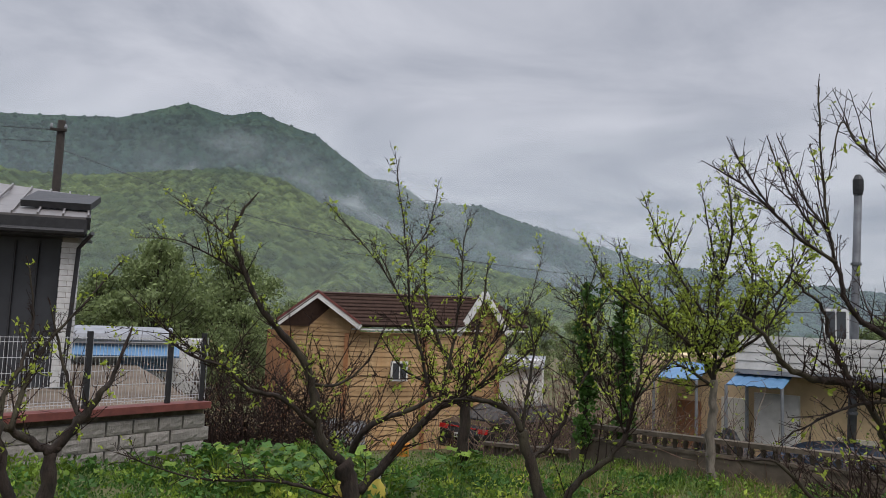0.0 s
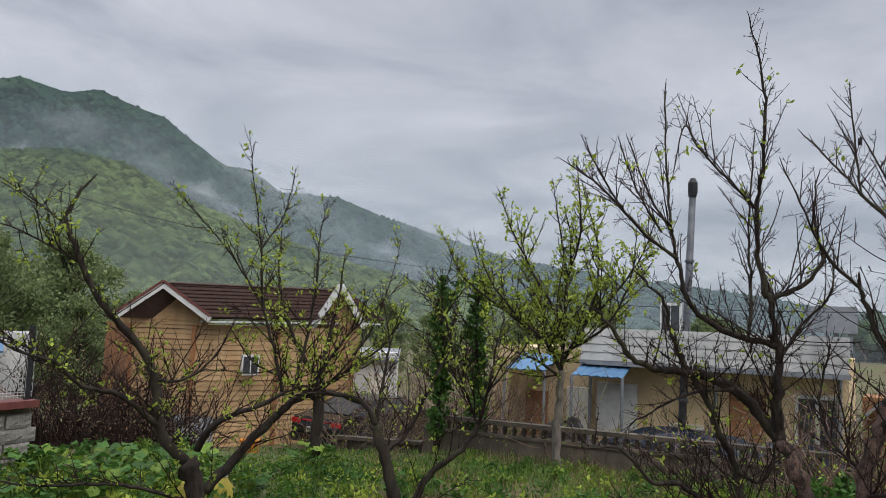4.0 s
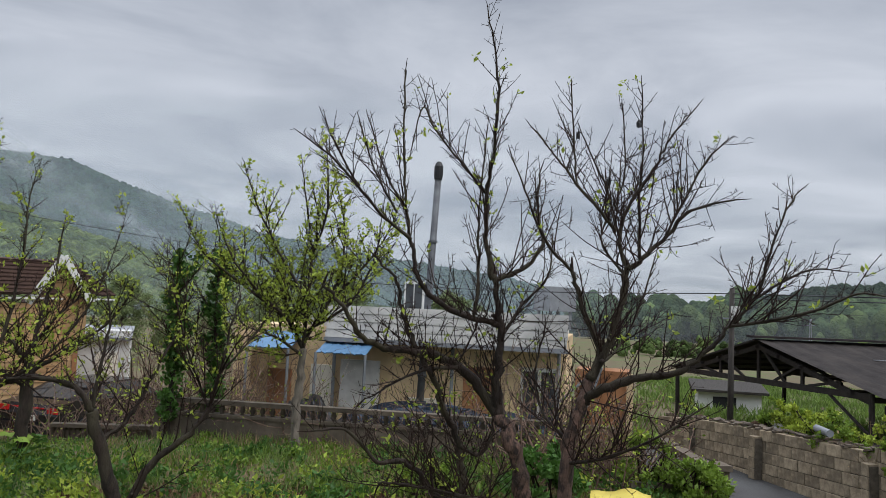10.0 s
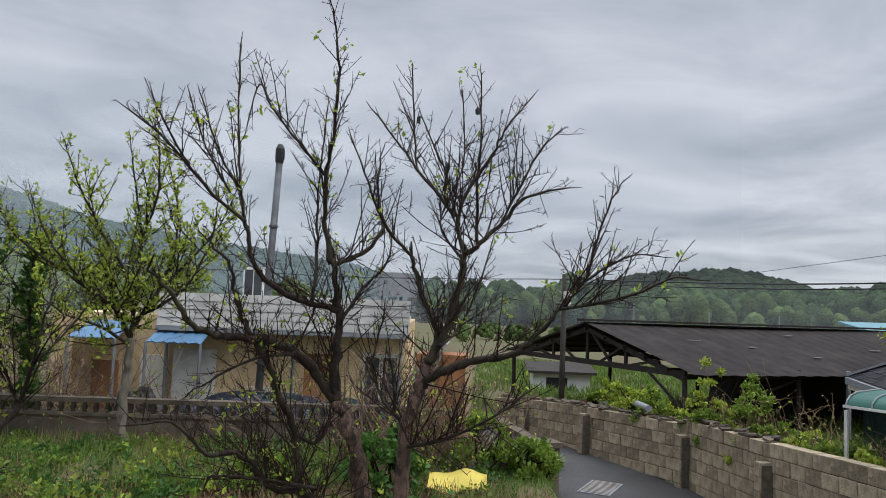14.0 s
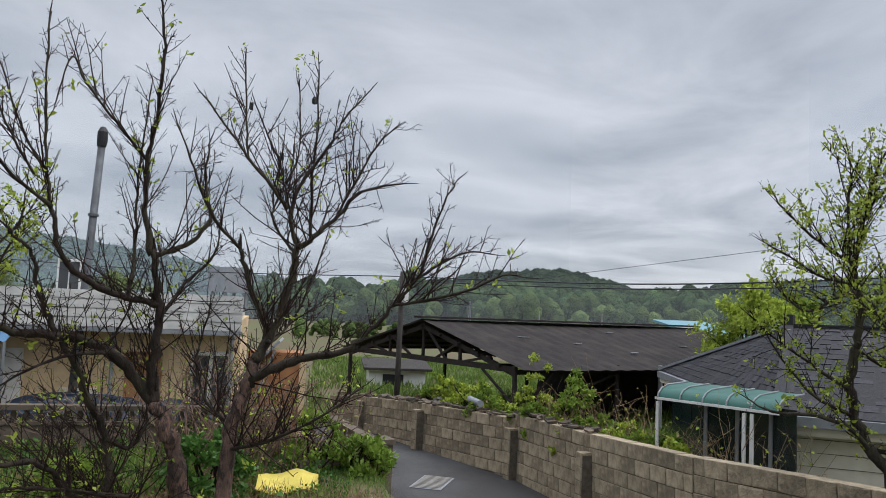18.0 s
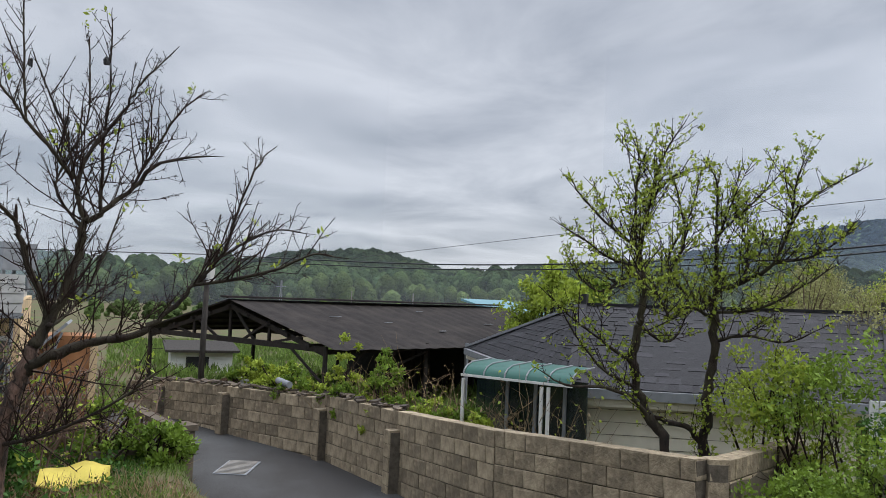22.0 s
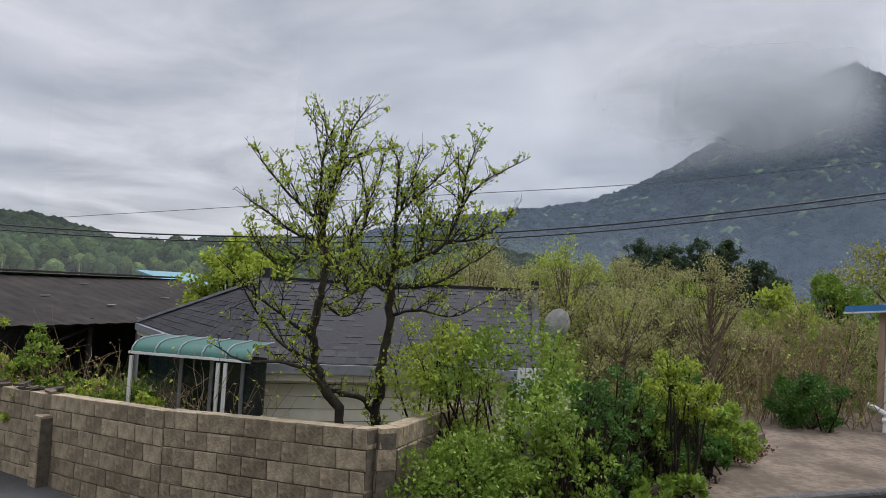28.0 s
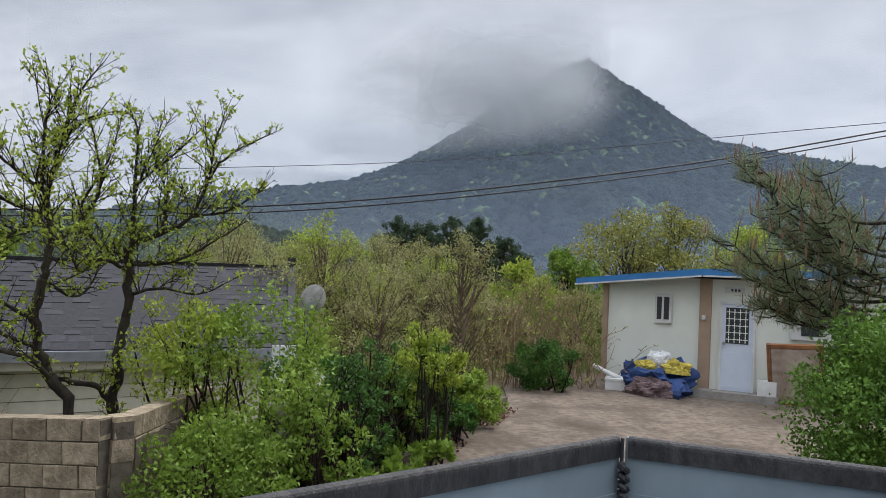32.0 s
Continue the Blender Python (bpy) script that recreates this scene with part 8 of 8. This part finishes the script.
def scatter(name, label, n, az, dist, size, material, seed, up, narrow, category, keep=lambda x, y: True, lift=0.0, spread=0.45):
    rg = np.random.default_rng(seed)
    pts = []
    while len(pts) < n:
        a, d = radians(rg.uniform(*az)), math.sqrt(rg.uniform(dist[0] ** 2, dist[1] ** 2))
        x, y = d * math.sin(a), d * math.cos(a)
        if noise.noise((x * 0.7, y * 0.7, seed)) < rg.uniform(-0.3, 0.3) or not keep(x, y):
            continue
        pts.append((x, y, 0.0 + lift))
    zz = {}
    out = []
    for x, y, z in pts:
        key = (round(x * 4), round(y * 4))
        if key not in zz:
            zz[key] = ground_z(x, y)
        out.append((x, y, zz[key] + z))
    ob = new(name, leaf_mesh(name, out, size, material, seed, narrow=narrow, up=up, spread=spread))
    return tagged(ob, label, category, kind="stuff")


scatter("grass", "short green grass of the garden", 38000, (-36, 46), (5.5, 14.2), 0.085, L_GRASS, 501, (0, 0, 1), 0.09, "grass", keep=grassy)
scatter("long_grass", "tufts of longer grass by the garden wall", 5000, (8, 44), (10.0, 13.8), 0.2, L_GRASS, 502, (0, 0, 1), 0.05, "grass", spread=0.3)
scatter("weeds", "low leafy weeds in the garden", 26000, (-34, 46), (6.5, 13.9), 0.05, L_MID, 503, (0, 0, 0.8), 0.4, "weeds", lift=0.05, keep=grassy)
scatter("bright_weeds", "bright young weeds in the garden", 9000, (-30, 44), (7.5, 13.6), 0.045, L_FRESH, 504, (0, 0, 0.7), 0.45, "weeds", lift=0.1, keep=grassy)
scatter("dry_grass", "tufts of dry tan grass", 13000, (5, 60), (7.0, 13.5), 0.2, L_STRAW, 505, (0, 0, 0.8), 0.04, "grass", spread=0.6, keep=in_yard)
scatter("fallen_leaves", "brown fallen leaves and mulch on the garden", 30000, (4, 42), (7.0, 10.6), 0.055, L_DEAD, 506, (0, 0, 0.05), 0.6, "leaves", lift=0.02)
scatter("lane_verge_grass", "grass and weeds on the bank above the lane", 5000, (44, 66), (7.0, 11.8), 0.09, L_GRASS, 507, (0, 0, 1), 0.1, "grass", keep=lambda x, y: in_yard(x, y))
scatter("kerb_leaves", "brown leaf litter along the forecourt kerb", 3500, (98, 112), (9.3, 15.5), 0.05, L_DEAD, 508, (0, 0, 0.1), 0.6, "leaves", lift=0.05, keep=lambda x, y: abs((y + 1.9) - (x - 9.9) * -0.66) < 0.5)
scatter("field_grass", "rough green field beyond the lane", 30000, (42, 72), (19, 45), 0.3, L_GRASS, 509, (0, 0, 1), 0.12, "grass")
scatter("field_grass", "rough green field beyond the thicket", 20000, (86, 122), (20, 45), 0.3, L_GRASS, 510, (0, 0, 1), 0.12, "grass")
scatter("village_weeds", "weeds on the lower ground below the garden wall", 9000, (-14, 34), (14.5, 21), 0.12, L_GRASS, 511, (0, 0, 1), 0.1, "grass")



def weed_clumps(name, label, n, az, dist, material, seed, size, leaf):
    """Clumps of leafy weeds of uneven height on the garden ground."""
    rg = np.random.default_rng(seed)
    cs, rs = [], []
    while len(cs) < n:
        a, d = radians(rg.uniform(*az)), math.sqrt(rg.uniform(dist[0] ** 2, dist[1] ** 2))
        x, y = d * math.sin(a), d * math.cos(a)
        if not in_yard(x, y) or (-1.6 < x < 2.6 and y > 11.8) or noise.noise((x * 0.8, y * 0.8, seed)) < rg.uniform(-0.35, 0.15):
            continue
        h = size * rg.uniform(0.5, 1.3)
        cs.append((x, y, ground_z(x, y) + h * 0.45))
        rs.append((h * rg.uniform(0.5, 0.9), h * rg.uniform(0.5, 0.9), h * 0.6))
    pts = clump_points(rg, cs, rs, 42, 0.1)
    ob = new(name, leaf_mesh(name, pts, leaf, material, seed, narrow=0.5, up=(0, 0, 0.6)))
    return tagged(ob, label, "weeds", kind="stuff")


weed_clumps("weeds", "clumps of leafy green weeds in the garden", 300, (-30, 44), (8.0, 14.0), L_MID, 521, 0.26, 0.075)
weed_clumps("weeds", "clumps of fresh bright weeds in the garden", 230, (-30, 44), (8.0, 14.0), L_FRESH, 522, 0.24, 0.07)
weed_clumps("weeds", "yellow-green weed shoots among the trees", 60, (-12, 30), (8.0, 11.5), L_YOUNG, 523, 0.3, 0.075)

# yellow sheets left under the trees
for k, (x, y, s, sx, lab) in enumerate(((6.75, 7.55, 1.0, 1.0, "yellow plastic sheet lying on the bank by the lane"), (-1.22, 9.75, 0.3, 0.25, "yellow plastic jug under the fruit tree"), (-0.8, 9.9, 0.34, 0.3, "yellow plastic jug under the fruit tree"))):
    if k == 0:
        ys = Mesh()
        for j in range(5):
            for i in range(9):
                u, v = i / 8 - 0.5, j / 4 - 0.5
                ys.v.append((u * 0.72, v * 0.42 + 0.1 * u, 0.1 + 0.12 * v + 0.03 * math.sin(5 * u + 2 * v) + 0.02 * math.sin(11 * u)))
        n0 = len(ys.v)
        ys.v += [(px, py, pz - 0.012) for px, py, pz in ys.v]
        for j in range(4):
            for i in range(8):
                a = j * 9 + i
                ys.f += [(a, a + 1, a + 10, a + 9), (n0 + a + 9, n0 + a + 10, n0 + a + 1, n0 + a)]
        edge = [i for i in range(9)] + [9 * j + 8 for j in range(1, 5)] + [36 + i for i in range(7, -1, -1)] + [9 * j for j in range(3, 0, -1)]
        ys.f += [(p, q, n0 + q, n0 + p) for p, q in zip(edge, edge[1:] + edge[:1])][::-1]
        solid("yellow_sheet", ys, M_YELLOW, lab, "sheet", (x, y, 0.06), -42, smooth=True)
    else:
        jg = thing("yellow_jug", (x, y, 0.0), lab, "jug", turn=30 * k, group="yellow jugs")
        part("body", Mesh().tube([(0, 0, 0), (0, 0, 0.02), (0, 0, 0.24), (0, 0, 0.32), (0, 0, 0.36)], [0.1, 0.115, 0.115, 0.05, 0.04], 12), M_YELLOW, jg, smooth=True)
        part("cap", Mesh().cyl((0, 0, 0.36), (0, 0, 0.39), 0.045, sides=12), M_WHITE, jg)


# scraps of black film caught in the plum trees
for k, (x, y, z) in enumerate(((4.07, 4.34, 3.72), (3.74, 4.61, 3.64), (3.9, 4.45, 3.3))):
    lump("film_scrap", (x, y, z), (0.035, 0.025, 0.035), M_BLACK, "scrap of black film snagged on a plum twig", "scrap", 1.7 * k, 40 * k, 0.6)
    rg2 = random.Random(k)
    solid("film_streamer", Mesh().tube([(x + 0.03, y, z), (x + 0.05, y + 0.02, z - 0.12), (x + 0.04, y, z - 0.22)], [0.0012, 0.0012, 0.001], 4), M_GALV, "thin pale streamer hanging from a plum twig", "streamer")
fh = thing("far_farmhouse", (52.5, -18.2, -1.8), "low pale farmhouse across the field", "house", turn=70)
part("wall", Mesh().box((0, 0, 1.2), (4.5, 3, 2.4)), M_PARAPET, fh)
part("roof", Mesh().slab([(-2.6, -1.8, 2.5), (2.6, -1.8, 2.5), (2.6, 1.8, 3.1), (-2.6, 1.8, 3.1)], 0.2), M_GREYMETAL, fh)
for k in range(3):
    part("window", Mesh().box((-1.4 + 1.4 * k, -1.52, 1.4), (0.7, 0.06, 0.8)), M_WINDOW, fh)
fr = thing("blue_roofed_barn", (57, 21.4, -1.75), "distant barn with bright blue sheet roof", "barn", turn=-20)
part("wall", Mesh().box((0, 0, 1.4), (5, 4, 2.8)), M_PARAPET, fr)
part("roof", Mesh().slab([(-2.7, -2.4, 2.9), (2.7, -2.4, 2.9), (2.7, 2.4, 3.9), (-2.7, 2.4, 3.9)], 0.15), M_TEAL, fr, "turquoise roof sheet")
py = thing("lattice_pylon", (103.3, 78.1, -1.8), "slim grey pylon across the fields", "pylon")
for dx in (-0.35, 0.35):
    part("leg", Mesh().bar((dx, 0, 0), (dx * 0.3, 0, 5.4), 0.12), M_GREYMETAL, py)
for z in (1.5, 3.0, 4.4):
    part("crossarm", Mesh().box((0, 0, z), (1.6 if z > 4 else 0.6, 0.1, 0.1), -50), M_GREYMETAL, py)
for k in range(3):
    az2, d2 = (62.5, 66.5, 58.0)[k], (95, 110, 120)[k]
    st2 = thing("field_post", (d2 * math.sin(radians(az2)), d2 * math.cos(radians(az2)), -1.8), "pale post standing in the fields", "post", group="field posts")
    part("shaft", Mesh().cyl((0, 0, 0), (0, 0, 4.2), 0.1, 0.07, sides=8), M_PALE, st2)

pipe = solid("white_pipe", Mesh().tube([(-0.45, 0, 0.5), (-0.2, 0, 0.38), (0.5, 0, 0.12)], [0.05, 0.05, 0.05], 10), M_WHITE, "white plastic pipe leaning on the tarpaulin heap", "pipe", (16.25, -8.05, 0.04), -120)
fb = thing("foam_box", (16.15, -8.2, 0.045), "white foam box beside the tarpaulin heap", "box", turn=-118)
part("tray", Mesh().box((0, 0, 0.1), (0.7, 0.35, 0.2)), M_WHITE, fb)
part("lid", Mesh().box((0, 0, 0.225), (0.73, 0.38, 0.045)), M_WHITE, fb)
# ---- woods on the hills ----
def canopy(name, label, dist, table, depth, n, size, material, seed, kmin=0.02, base=-2.0, rough=0.012, az=None, kmax=1.0, patchy=None, lift=0.12):
    """Tree crowns standing on a hill, as one sheet of small domes."""
    rg = np.random.default_rng(seed)
    ring, verts, faces = 7, [], []
    a0, a1 = az or (table[0][0], table[-1][0])
    for i in range(n):
        azv, k = rg.uniform(a0, a1), rg.uniform(kmin, kmax) ** 0.8
        if patchy is not None and noise.noise((azv * 0.35, k * 6, seed)) < patchy:
            continue
        top = ridge_at(table, azv) * dist
        r = dist - depth * (1 - k)
        f = noise.fractal((azv * 0.55, k * 7, dist * 0.01), 1.0, 2.0, 5)
        z = base + (top - base) * k ** 1.25 + rough * dist * f * (1 - 0.85 * k) * min(1, k * 4)
        c = Vector((r * math.sin(radians(azv)), r * math.cos(radians(azv)), z))
        s = size * rg.uniform(0.5, 1.4) * (0.4 if k > 0.93 else 1)
        o, ph = len(verts), rg.uniform(0, 6.3)
        for lev, (rad, hh) in enumerate(((0.62, -0.15), (0.5, 0.36))):
            for j in range(ring):
                a = ph + 2 * math.pi * (j + 0.5 * lev) / ring
                q = s * rad * rg.uniform(0.65, 1.3)
                verts.append((c.x + q * math.cos(a), c.y + q * math.sin(a), c.z + s * (hh + lift)))
        verts.append((c.x, c.y, c.z + s * (0.68 + lift)))
        for j in range(ring):
            a, b = o + j, o + (j + 1) % ring
            faces.append((a, b, b + ring, a + ring))
            faces.append((a + ring, b + ring, o + 2 * ring))
    m = Mesh()
    m.v, m.f = verts, faces
    return solid(name, m, material, label, "forest", kind="stuff", smooth=True)


def crown_mat(name, a, b, c, cs):
    m = mat(name, a, b, rough=1, scale=0.5, bump=1.0, c=c, cscale=cs, vary=0.45, spec=0.0, bscale=0.8)
    for n in m.node_tree.nodes:
        if n.type == "BUMP":
            n.inputs["Distance"].default_value = 2.0
    return m


F_GREEN = crown_mat("spring_crowns", (0.12, 0.155, 0.048), (0.05, 0.076, 0.03), (0.036, 0.06, 0.03), 0.012)
# Haze blue is mixed into the far and peak crown colours.
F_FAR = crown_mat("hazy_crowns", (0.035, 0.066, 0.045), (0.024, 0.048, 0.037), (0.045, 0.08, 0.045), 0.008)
F_PEAK = crown_mat("haze_blue_peak_crowns", (0.024, 0.033, 0.036), (0.018, 0.025, 0.03), (0.03, 0.042, 0.036), 0.014)
F_PALE = crown_mat("pale_spring_crowns", (0.12, 0.17, 0.075), (0.078, 0.118, 0.06), (0.042, 0.066, 0.048), 0.02)
F_LOW = crown_mat("low_wood_crowns", (0.03, 0.044, 0.028), (0.019, 0.029, 0.02), (0.045, 0.064, 0.03), 0.03)
F_FOOT = crown_mat("foot_wood_crowns", (0.05, 0.075, 0.034), (0.034, 0.054, 0.027), (0.07, 0.09, 0.036), 0.03)
canopy("forest_west", "bright spring woodland covering the lower hill", 500, MT_GREEN, 330, 20000, 5.6, F_GREEN, 601, rough=0.01, az=(-36, 20))
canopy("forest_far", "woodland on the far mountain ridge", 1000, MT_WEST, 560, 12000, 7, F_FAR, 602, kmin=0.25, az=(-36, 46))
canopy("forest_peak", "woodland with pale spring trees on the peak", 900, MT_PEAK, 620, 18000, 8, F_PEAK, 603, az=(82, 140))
canopy("forest_east", "mixed woodland on the low eastern hill", 350, HILL_EAST, 190, 11000, 3.8, F_LOW, 604, rough=0.006, az=(38, 100))

canopy("forest_peak", "pale spring trees scattered over the peak", 900, MT_PEAK, 620, 6500, 5.2, F_PALE, 613, az=(86, 140), kmin=0.12, kmax=0.9, patchy=0.0, lift=0.38)
canopy("forest_east", "fresh green woodland at the foot of the eastern hill", 350, HILL_EAST, 190, 6500, 4.6, F_FOOT, 614, rough=0.006, az=(38, 100), kmax=0.5, patchy=-0.1)

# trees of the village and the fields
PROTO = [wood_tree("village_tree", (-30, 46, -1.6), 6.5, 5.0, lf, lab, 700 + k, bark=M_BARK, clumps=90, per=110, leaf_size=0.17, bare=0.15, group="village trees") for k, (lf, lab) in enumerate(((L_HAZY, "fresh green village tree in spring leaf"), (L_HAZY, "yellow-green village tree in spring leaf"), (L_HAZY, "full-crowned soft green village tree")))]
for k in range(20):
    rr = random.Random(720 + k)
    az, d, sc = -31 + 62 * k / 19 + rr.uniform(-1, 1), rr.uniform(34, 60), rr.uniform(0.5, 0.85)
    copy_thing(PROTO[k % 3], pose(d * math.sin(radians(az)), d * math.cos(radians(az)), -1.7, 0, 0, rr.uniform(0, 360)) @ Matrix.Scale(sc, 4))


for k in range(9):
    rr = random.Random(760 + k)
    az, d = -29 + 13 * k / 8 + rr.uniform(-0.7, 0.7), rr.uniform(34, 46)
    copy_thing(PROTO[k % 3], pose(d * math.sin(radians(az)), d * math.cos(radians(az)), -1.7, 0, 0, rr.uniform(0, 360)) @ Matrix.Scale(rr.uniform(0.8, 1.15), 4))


def far_wood(name, label, az, dist, height, n, material, seed, base=-2.0, domes=4):
    """A distant wood: uneven rounded crowns, each of several lumps, that overlap down to the ground."""
    rg = np.random.default_rng(seed)
    m, ring = Mesh(), 9
    for _ in range(n):
        a, d = radians(rg.uniform(*az)), rg.uniform(*dist)
        h = rg.uniform(*height) * (0.8 + 0.4 * noise.noise((math.degrees(a) * 0.45, d * 0.02, seed)))
        cx, cy = d * math.sin(a), d * math.cos(a)
        for k in range(domes):
            r = h * rg.uniform(0.15, 0.27)
            c = (cx + rg.normal() * h * 0.16, cy + rg.normal() * h * 0.16, base + h * (0.86 - 0.5 * k / domes) - r * 0.5)
            o, ph = len(m.v), rg.uniform(0, 6.3)
            for lev, (rad, hh) in enumerate(((0.75, -0.9), (1.0, -0.2), (0.85, 0.4), (0.45, 0.8))):
                for i in range(ring):
                    b = ph + 2 * math.pi * (i + 0.5 * lev) / ring
                    q = r * rad * rg.uniform(0.78, 1.2)
                    m.v.append((c[0] + q * math.cos(b), c[1] + q * math.sin(b), c[2] + r * (hh + rg.uniform(-0.12, 0.12))))
            m.v.append((c[0], c[1], c[2] + r * 1.05))
            for lev in range(3):
                for i in range(ring):
                    p, q = o + lev * ring + i, o + lev * ring + (i + 1) % ring
                    m.f += [(p, q, q + ring, p + ring)]
            for i in range(ring):
                m.f.append((o + 3 * ring + i, o + 3 * ring + (i + 1) % ring, o + 4 * ring))
    return solid(name, m, material, label, "wood", kind="stuff", smooth=True)


F_WOOD = crown_mat("mixed_wood_crowns", (0.072, 0.112, 0.045), (0.042, 0.07, 0.032), (0.05, 0.085, 0.042), 0.03)
F_EDGE = crown_mat("young_wood_crowns", (0.12, 0.165, 0.052), (0.08, 0.12, 0.042), (0.07, 0.11, 0.045), 0.05)
far_wood("far_wood", "mixed spring woodland across the fields", (38, 92), (165, 235), (8, 13), 620, F_WOOD, 731)
far_wood("far_wood", "pale green young trees at the edge of the far wood", (38, 92), (158, 190), (5, 10), 200, F_EDGE, 732)
far_wood("far_wood", "low hedges and bushes along the fields", (40, 84), (80, 130), (1.6, 3.2), 110, F_EDGE, 733, domes=5)


# ---- mist and low cloud ----
def mist_mat(name, alpha, streak, soft, colour=(0.86, 0.9, 0.94), detail=5, low=0.36):
    """Thin white vapour: mostly clear, thicker in drifting patches, fading to nothing at the rim."""
    m = bpy.data.materials.new(name)
    m.use_nodes = True
    n, l = m.node_tree.nodes, m.node_tree.links
    n.clear()
    out, mx, tp, df, tl, ad = (n.new("ShaderNode" + k) for k in ("OutputMaterial", "MixShader", "BsdfTransparent", "BsdfDiffuse", "BsdfTranslucent", "MixShader"))
    df.inputs[0].default_value = (*colour, 1)
    tl.inputs[0].default_value = (*colour, 1)
    ad.inputs[0].default_value = 0.5
    l.new(df.outputs[0], ad.inputs[1])
    l.new(tl.outputs[0], ad.inputs[2])
    l.new(tp.outputs[0], mx.inputs[1])
    l.new(ad.outputs[0], mx.inputs[2])
    l.new(mx.outputs[0], out.inputs[0])
    uv = n.new("ShaderNodeTexCoord")
    sp = n.new("ShaderNodeSeparateXYZ")
    l.new(uv.outputs["UV"], sp.inputs[0])

    def op(kind, a, b=0.0):
        k = n.new("ShaderNodeMath")
        k.operation = kind
        k.use_clamp = kind == "MULTIPLY"
        for i, v in enumerate((a, b)):
            if isinstance(v, (int, float)):
                k.inputs[i].default_value = v
            else:
                l.new(v, k.inputs[i])
        return k.outputs[0]

    def rim(v):
        return op("MULTIPLY", op("MULTIPLY", v, op("SUBTRACT", 1.0, v)), 4.0)

    if streak:
        fade = op("POWER", op("MULTIPLY", rim(sp.outputs[0]), rim(sp.outputs[1])), soft)
    else:
        fade = op("MULTIPLY", op("POWER", rim(sp.outputs[0]), 0.2), op("POWER", op("SUBTRACT", 1.0, sp.outputs[1]), soft))
    if streak:
        mp = n.new("ShaderNodeMapping")
        mp.inputs["Scale"].default_value = streak
        l.new(uv.outputs["UV"], mp.inputs[0])
        tx = n.new("ShaderNodeTexNoise")
        tx.inputs["Scale"].default_value = 1.0
        tx.inputs["Detail"].default_value = detail
        tx.inputs["Distortion"].default_value = 0.6
        l.new(mp.outputs[0], tx.inputs["Vector"])
        mr = n.new("ShaderNodeMapRange")
        mr.interpolation_type = "SMOOTHSTEP"
        mr.inputs[1].default_value, mr.inputs[2].default_value = low, 0.68
        l.new(tx.outputs[0], mr.inputs[0])
        fade = op("MULTIPLY", fade, mr.outputs[0])
    l.new(op("MULTIPLY", fade, alpha), mx.inputs[0])
    return m


def mist(name, label, r, az, slope, material, turn=0.0):
    """A curved sheet of vapour at one distance, between two bearings and two slopes; turn lifts its far end."""
    me = bpy.data.meshes.new(name)
    n = 24
    v, f, u = [], [], []
    for j in range(2):
        for i in range(n + 1):
            k = i / n
            a = radians(az[0] + (az[1] - az[0]) * k)
            v.append((r * math.sin(a), r * math.cos(a), 2.3 + r * (slope[j] + turn * (k - 0.5))))
            u.append((k, float(j)))
    f = [(i, i + 1, n + 2 + i, n + 1 + i) for i in range(n)]
    me.from_pydata(v, [], f)
    lay = me.uv_layers.new(name="UVMap")
    for lp in me.loops:
        lay.data[lp.index].uv = u[lp.vertex_index]
    me.materials.append(material)
    ob = new(name, me)
    return tagged(ob, label, "mist", kind="structure")


# Tinted see-through colours for added sheets that stand in for distance haze.
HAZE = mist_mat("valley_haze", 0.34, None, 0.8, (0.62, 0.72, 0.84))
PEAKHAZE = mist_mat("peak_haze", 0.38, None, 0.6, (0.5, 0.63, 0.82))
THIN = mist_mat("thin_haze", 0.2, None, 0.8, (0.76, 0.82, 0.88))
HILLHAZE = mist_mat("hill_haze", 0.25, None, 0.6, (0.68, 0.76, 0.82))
WISP = mist_mat("drifting_mist", 0.62, (3.0, 2.0, 1), 1.0)
FAINT = mist_mat("faint_mist", 0.35, (3.0, 2.0, 1), 1.0)
CLOUD = mist_mat("low_cloud", 1.0, (1.7, 1.6, 1), 1.25, (0.66, 0.685, 0.72), 4, 0.16)
# Added sheets before each hill paint the distance haze over it.
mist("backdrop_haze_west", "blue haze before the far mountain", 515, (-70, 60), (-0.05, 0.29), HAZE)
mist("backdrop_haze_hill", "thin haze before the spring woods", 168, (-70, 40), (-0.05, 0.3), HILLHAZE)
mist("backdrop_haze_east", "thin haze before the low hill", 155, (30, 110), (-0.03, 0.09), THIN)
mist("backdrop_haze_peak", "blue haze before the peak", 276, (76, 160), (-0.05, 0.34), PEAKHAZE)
mist("backdrop_mist_ridge", "pale mist drifting over the hill shoulder", 512, (-15, 2), (0.105, 0.21), WISP, -0.075)
mist("backdrop_mist_saddle", "pale mist drifting in the saddle", 520, (-1, 14), (0.05, 0.15), WISP, -0.04)
mist("backdrop_mist_slope", "thin mist rising on the wooded slope", 514, (-24, -14), (0.15, 0.24), FAINT, 0.03)
DENSE = mist_mat("dense_low_cloud", 1.0, (1.3, 1.2, 1), 0.75, (0.63, 0.66, 0.7), 3, 0.02)
mist("backdrop_cloud_cap", "dense grey cloud hiding the upper shoulder of the peak", 258, (102.5, 116.8), (0.17, 0.335), DENSE, 0.03)
mist("backdrop_cloud_cap", "low grey cloud wrapped round the peak", 270, (95, 116.5), (0.16, 0.37), CLOUD, 0.06)
mist("backdrop_cloud_cap", "thick low cloud on the shoulder of the peak", 266, (101, 116.2), (0.175, 0.33), CLOUD, 0.08)
mist("backdrop_cloud_cap", "ragged low cloud below the summit", 262, (104.5, 118.5), (0.185, 0.29), CLOUD, 0.05)
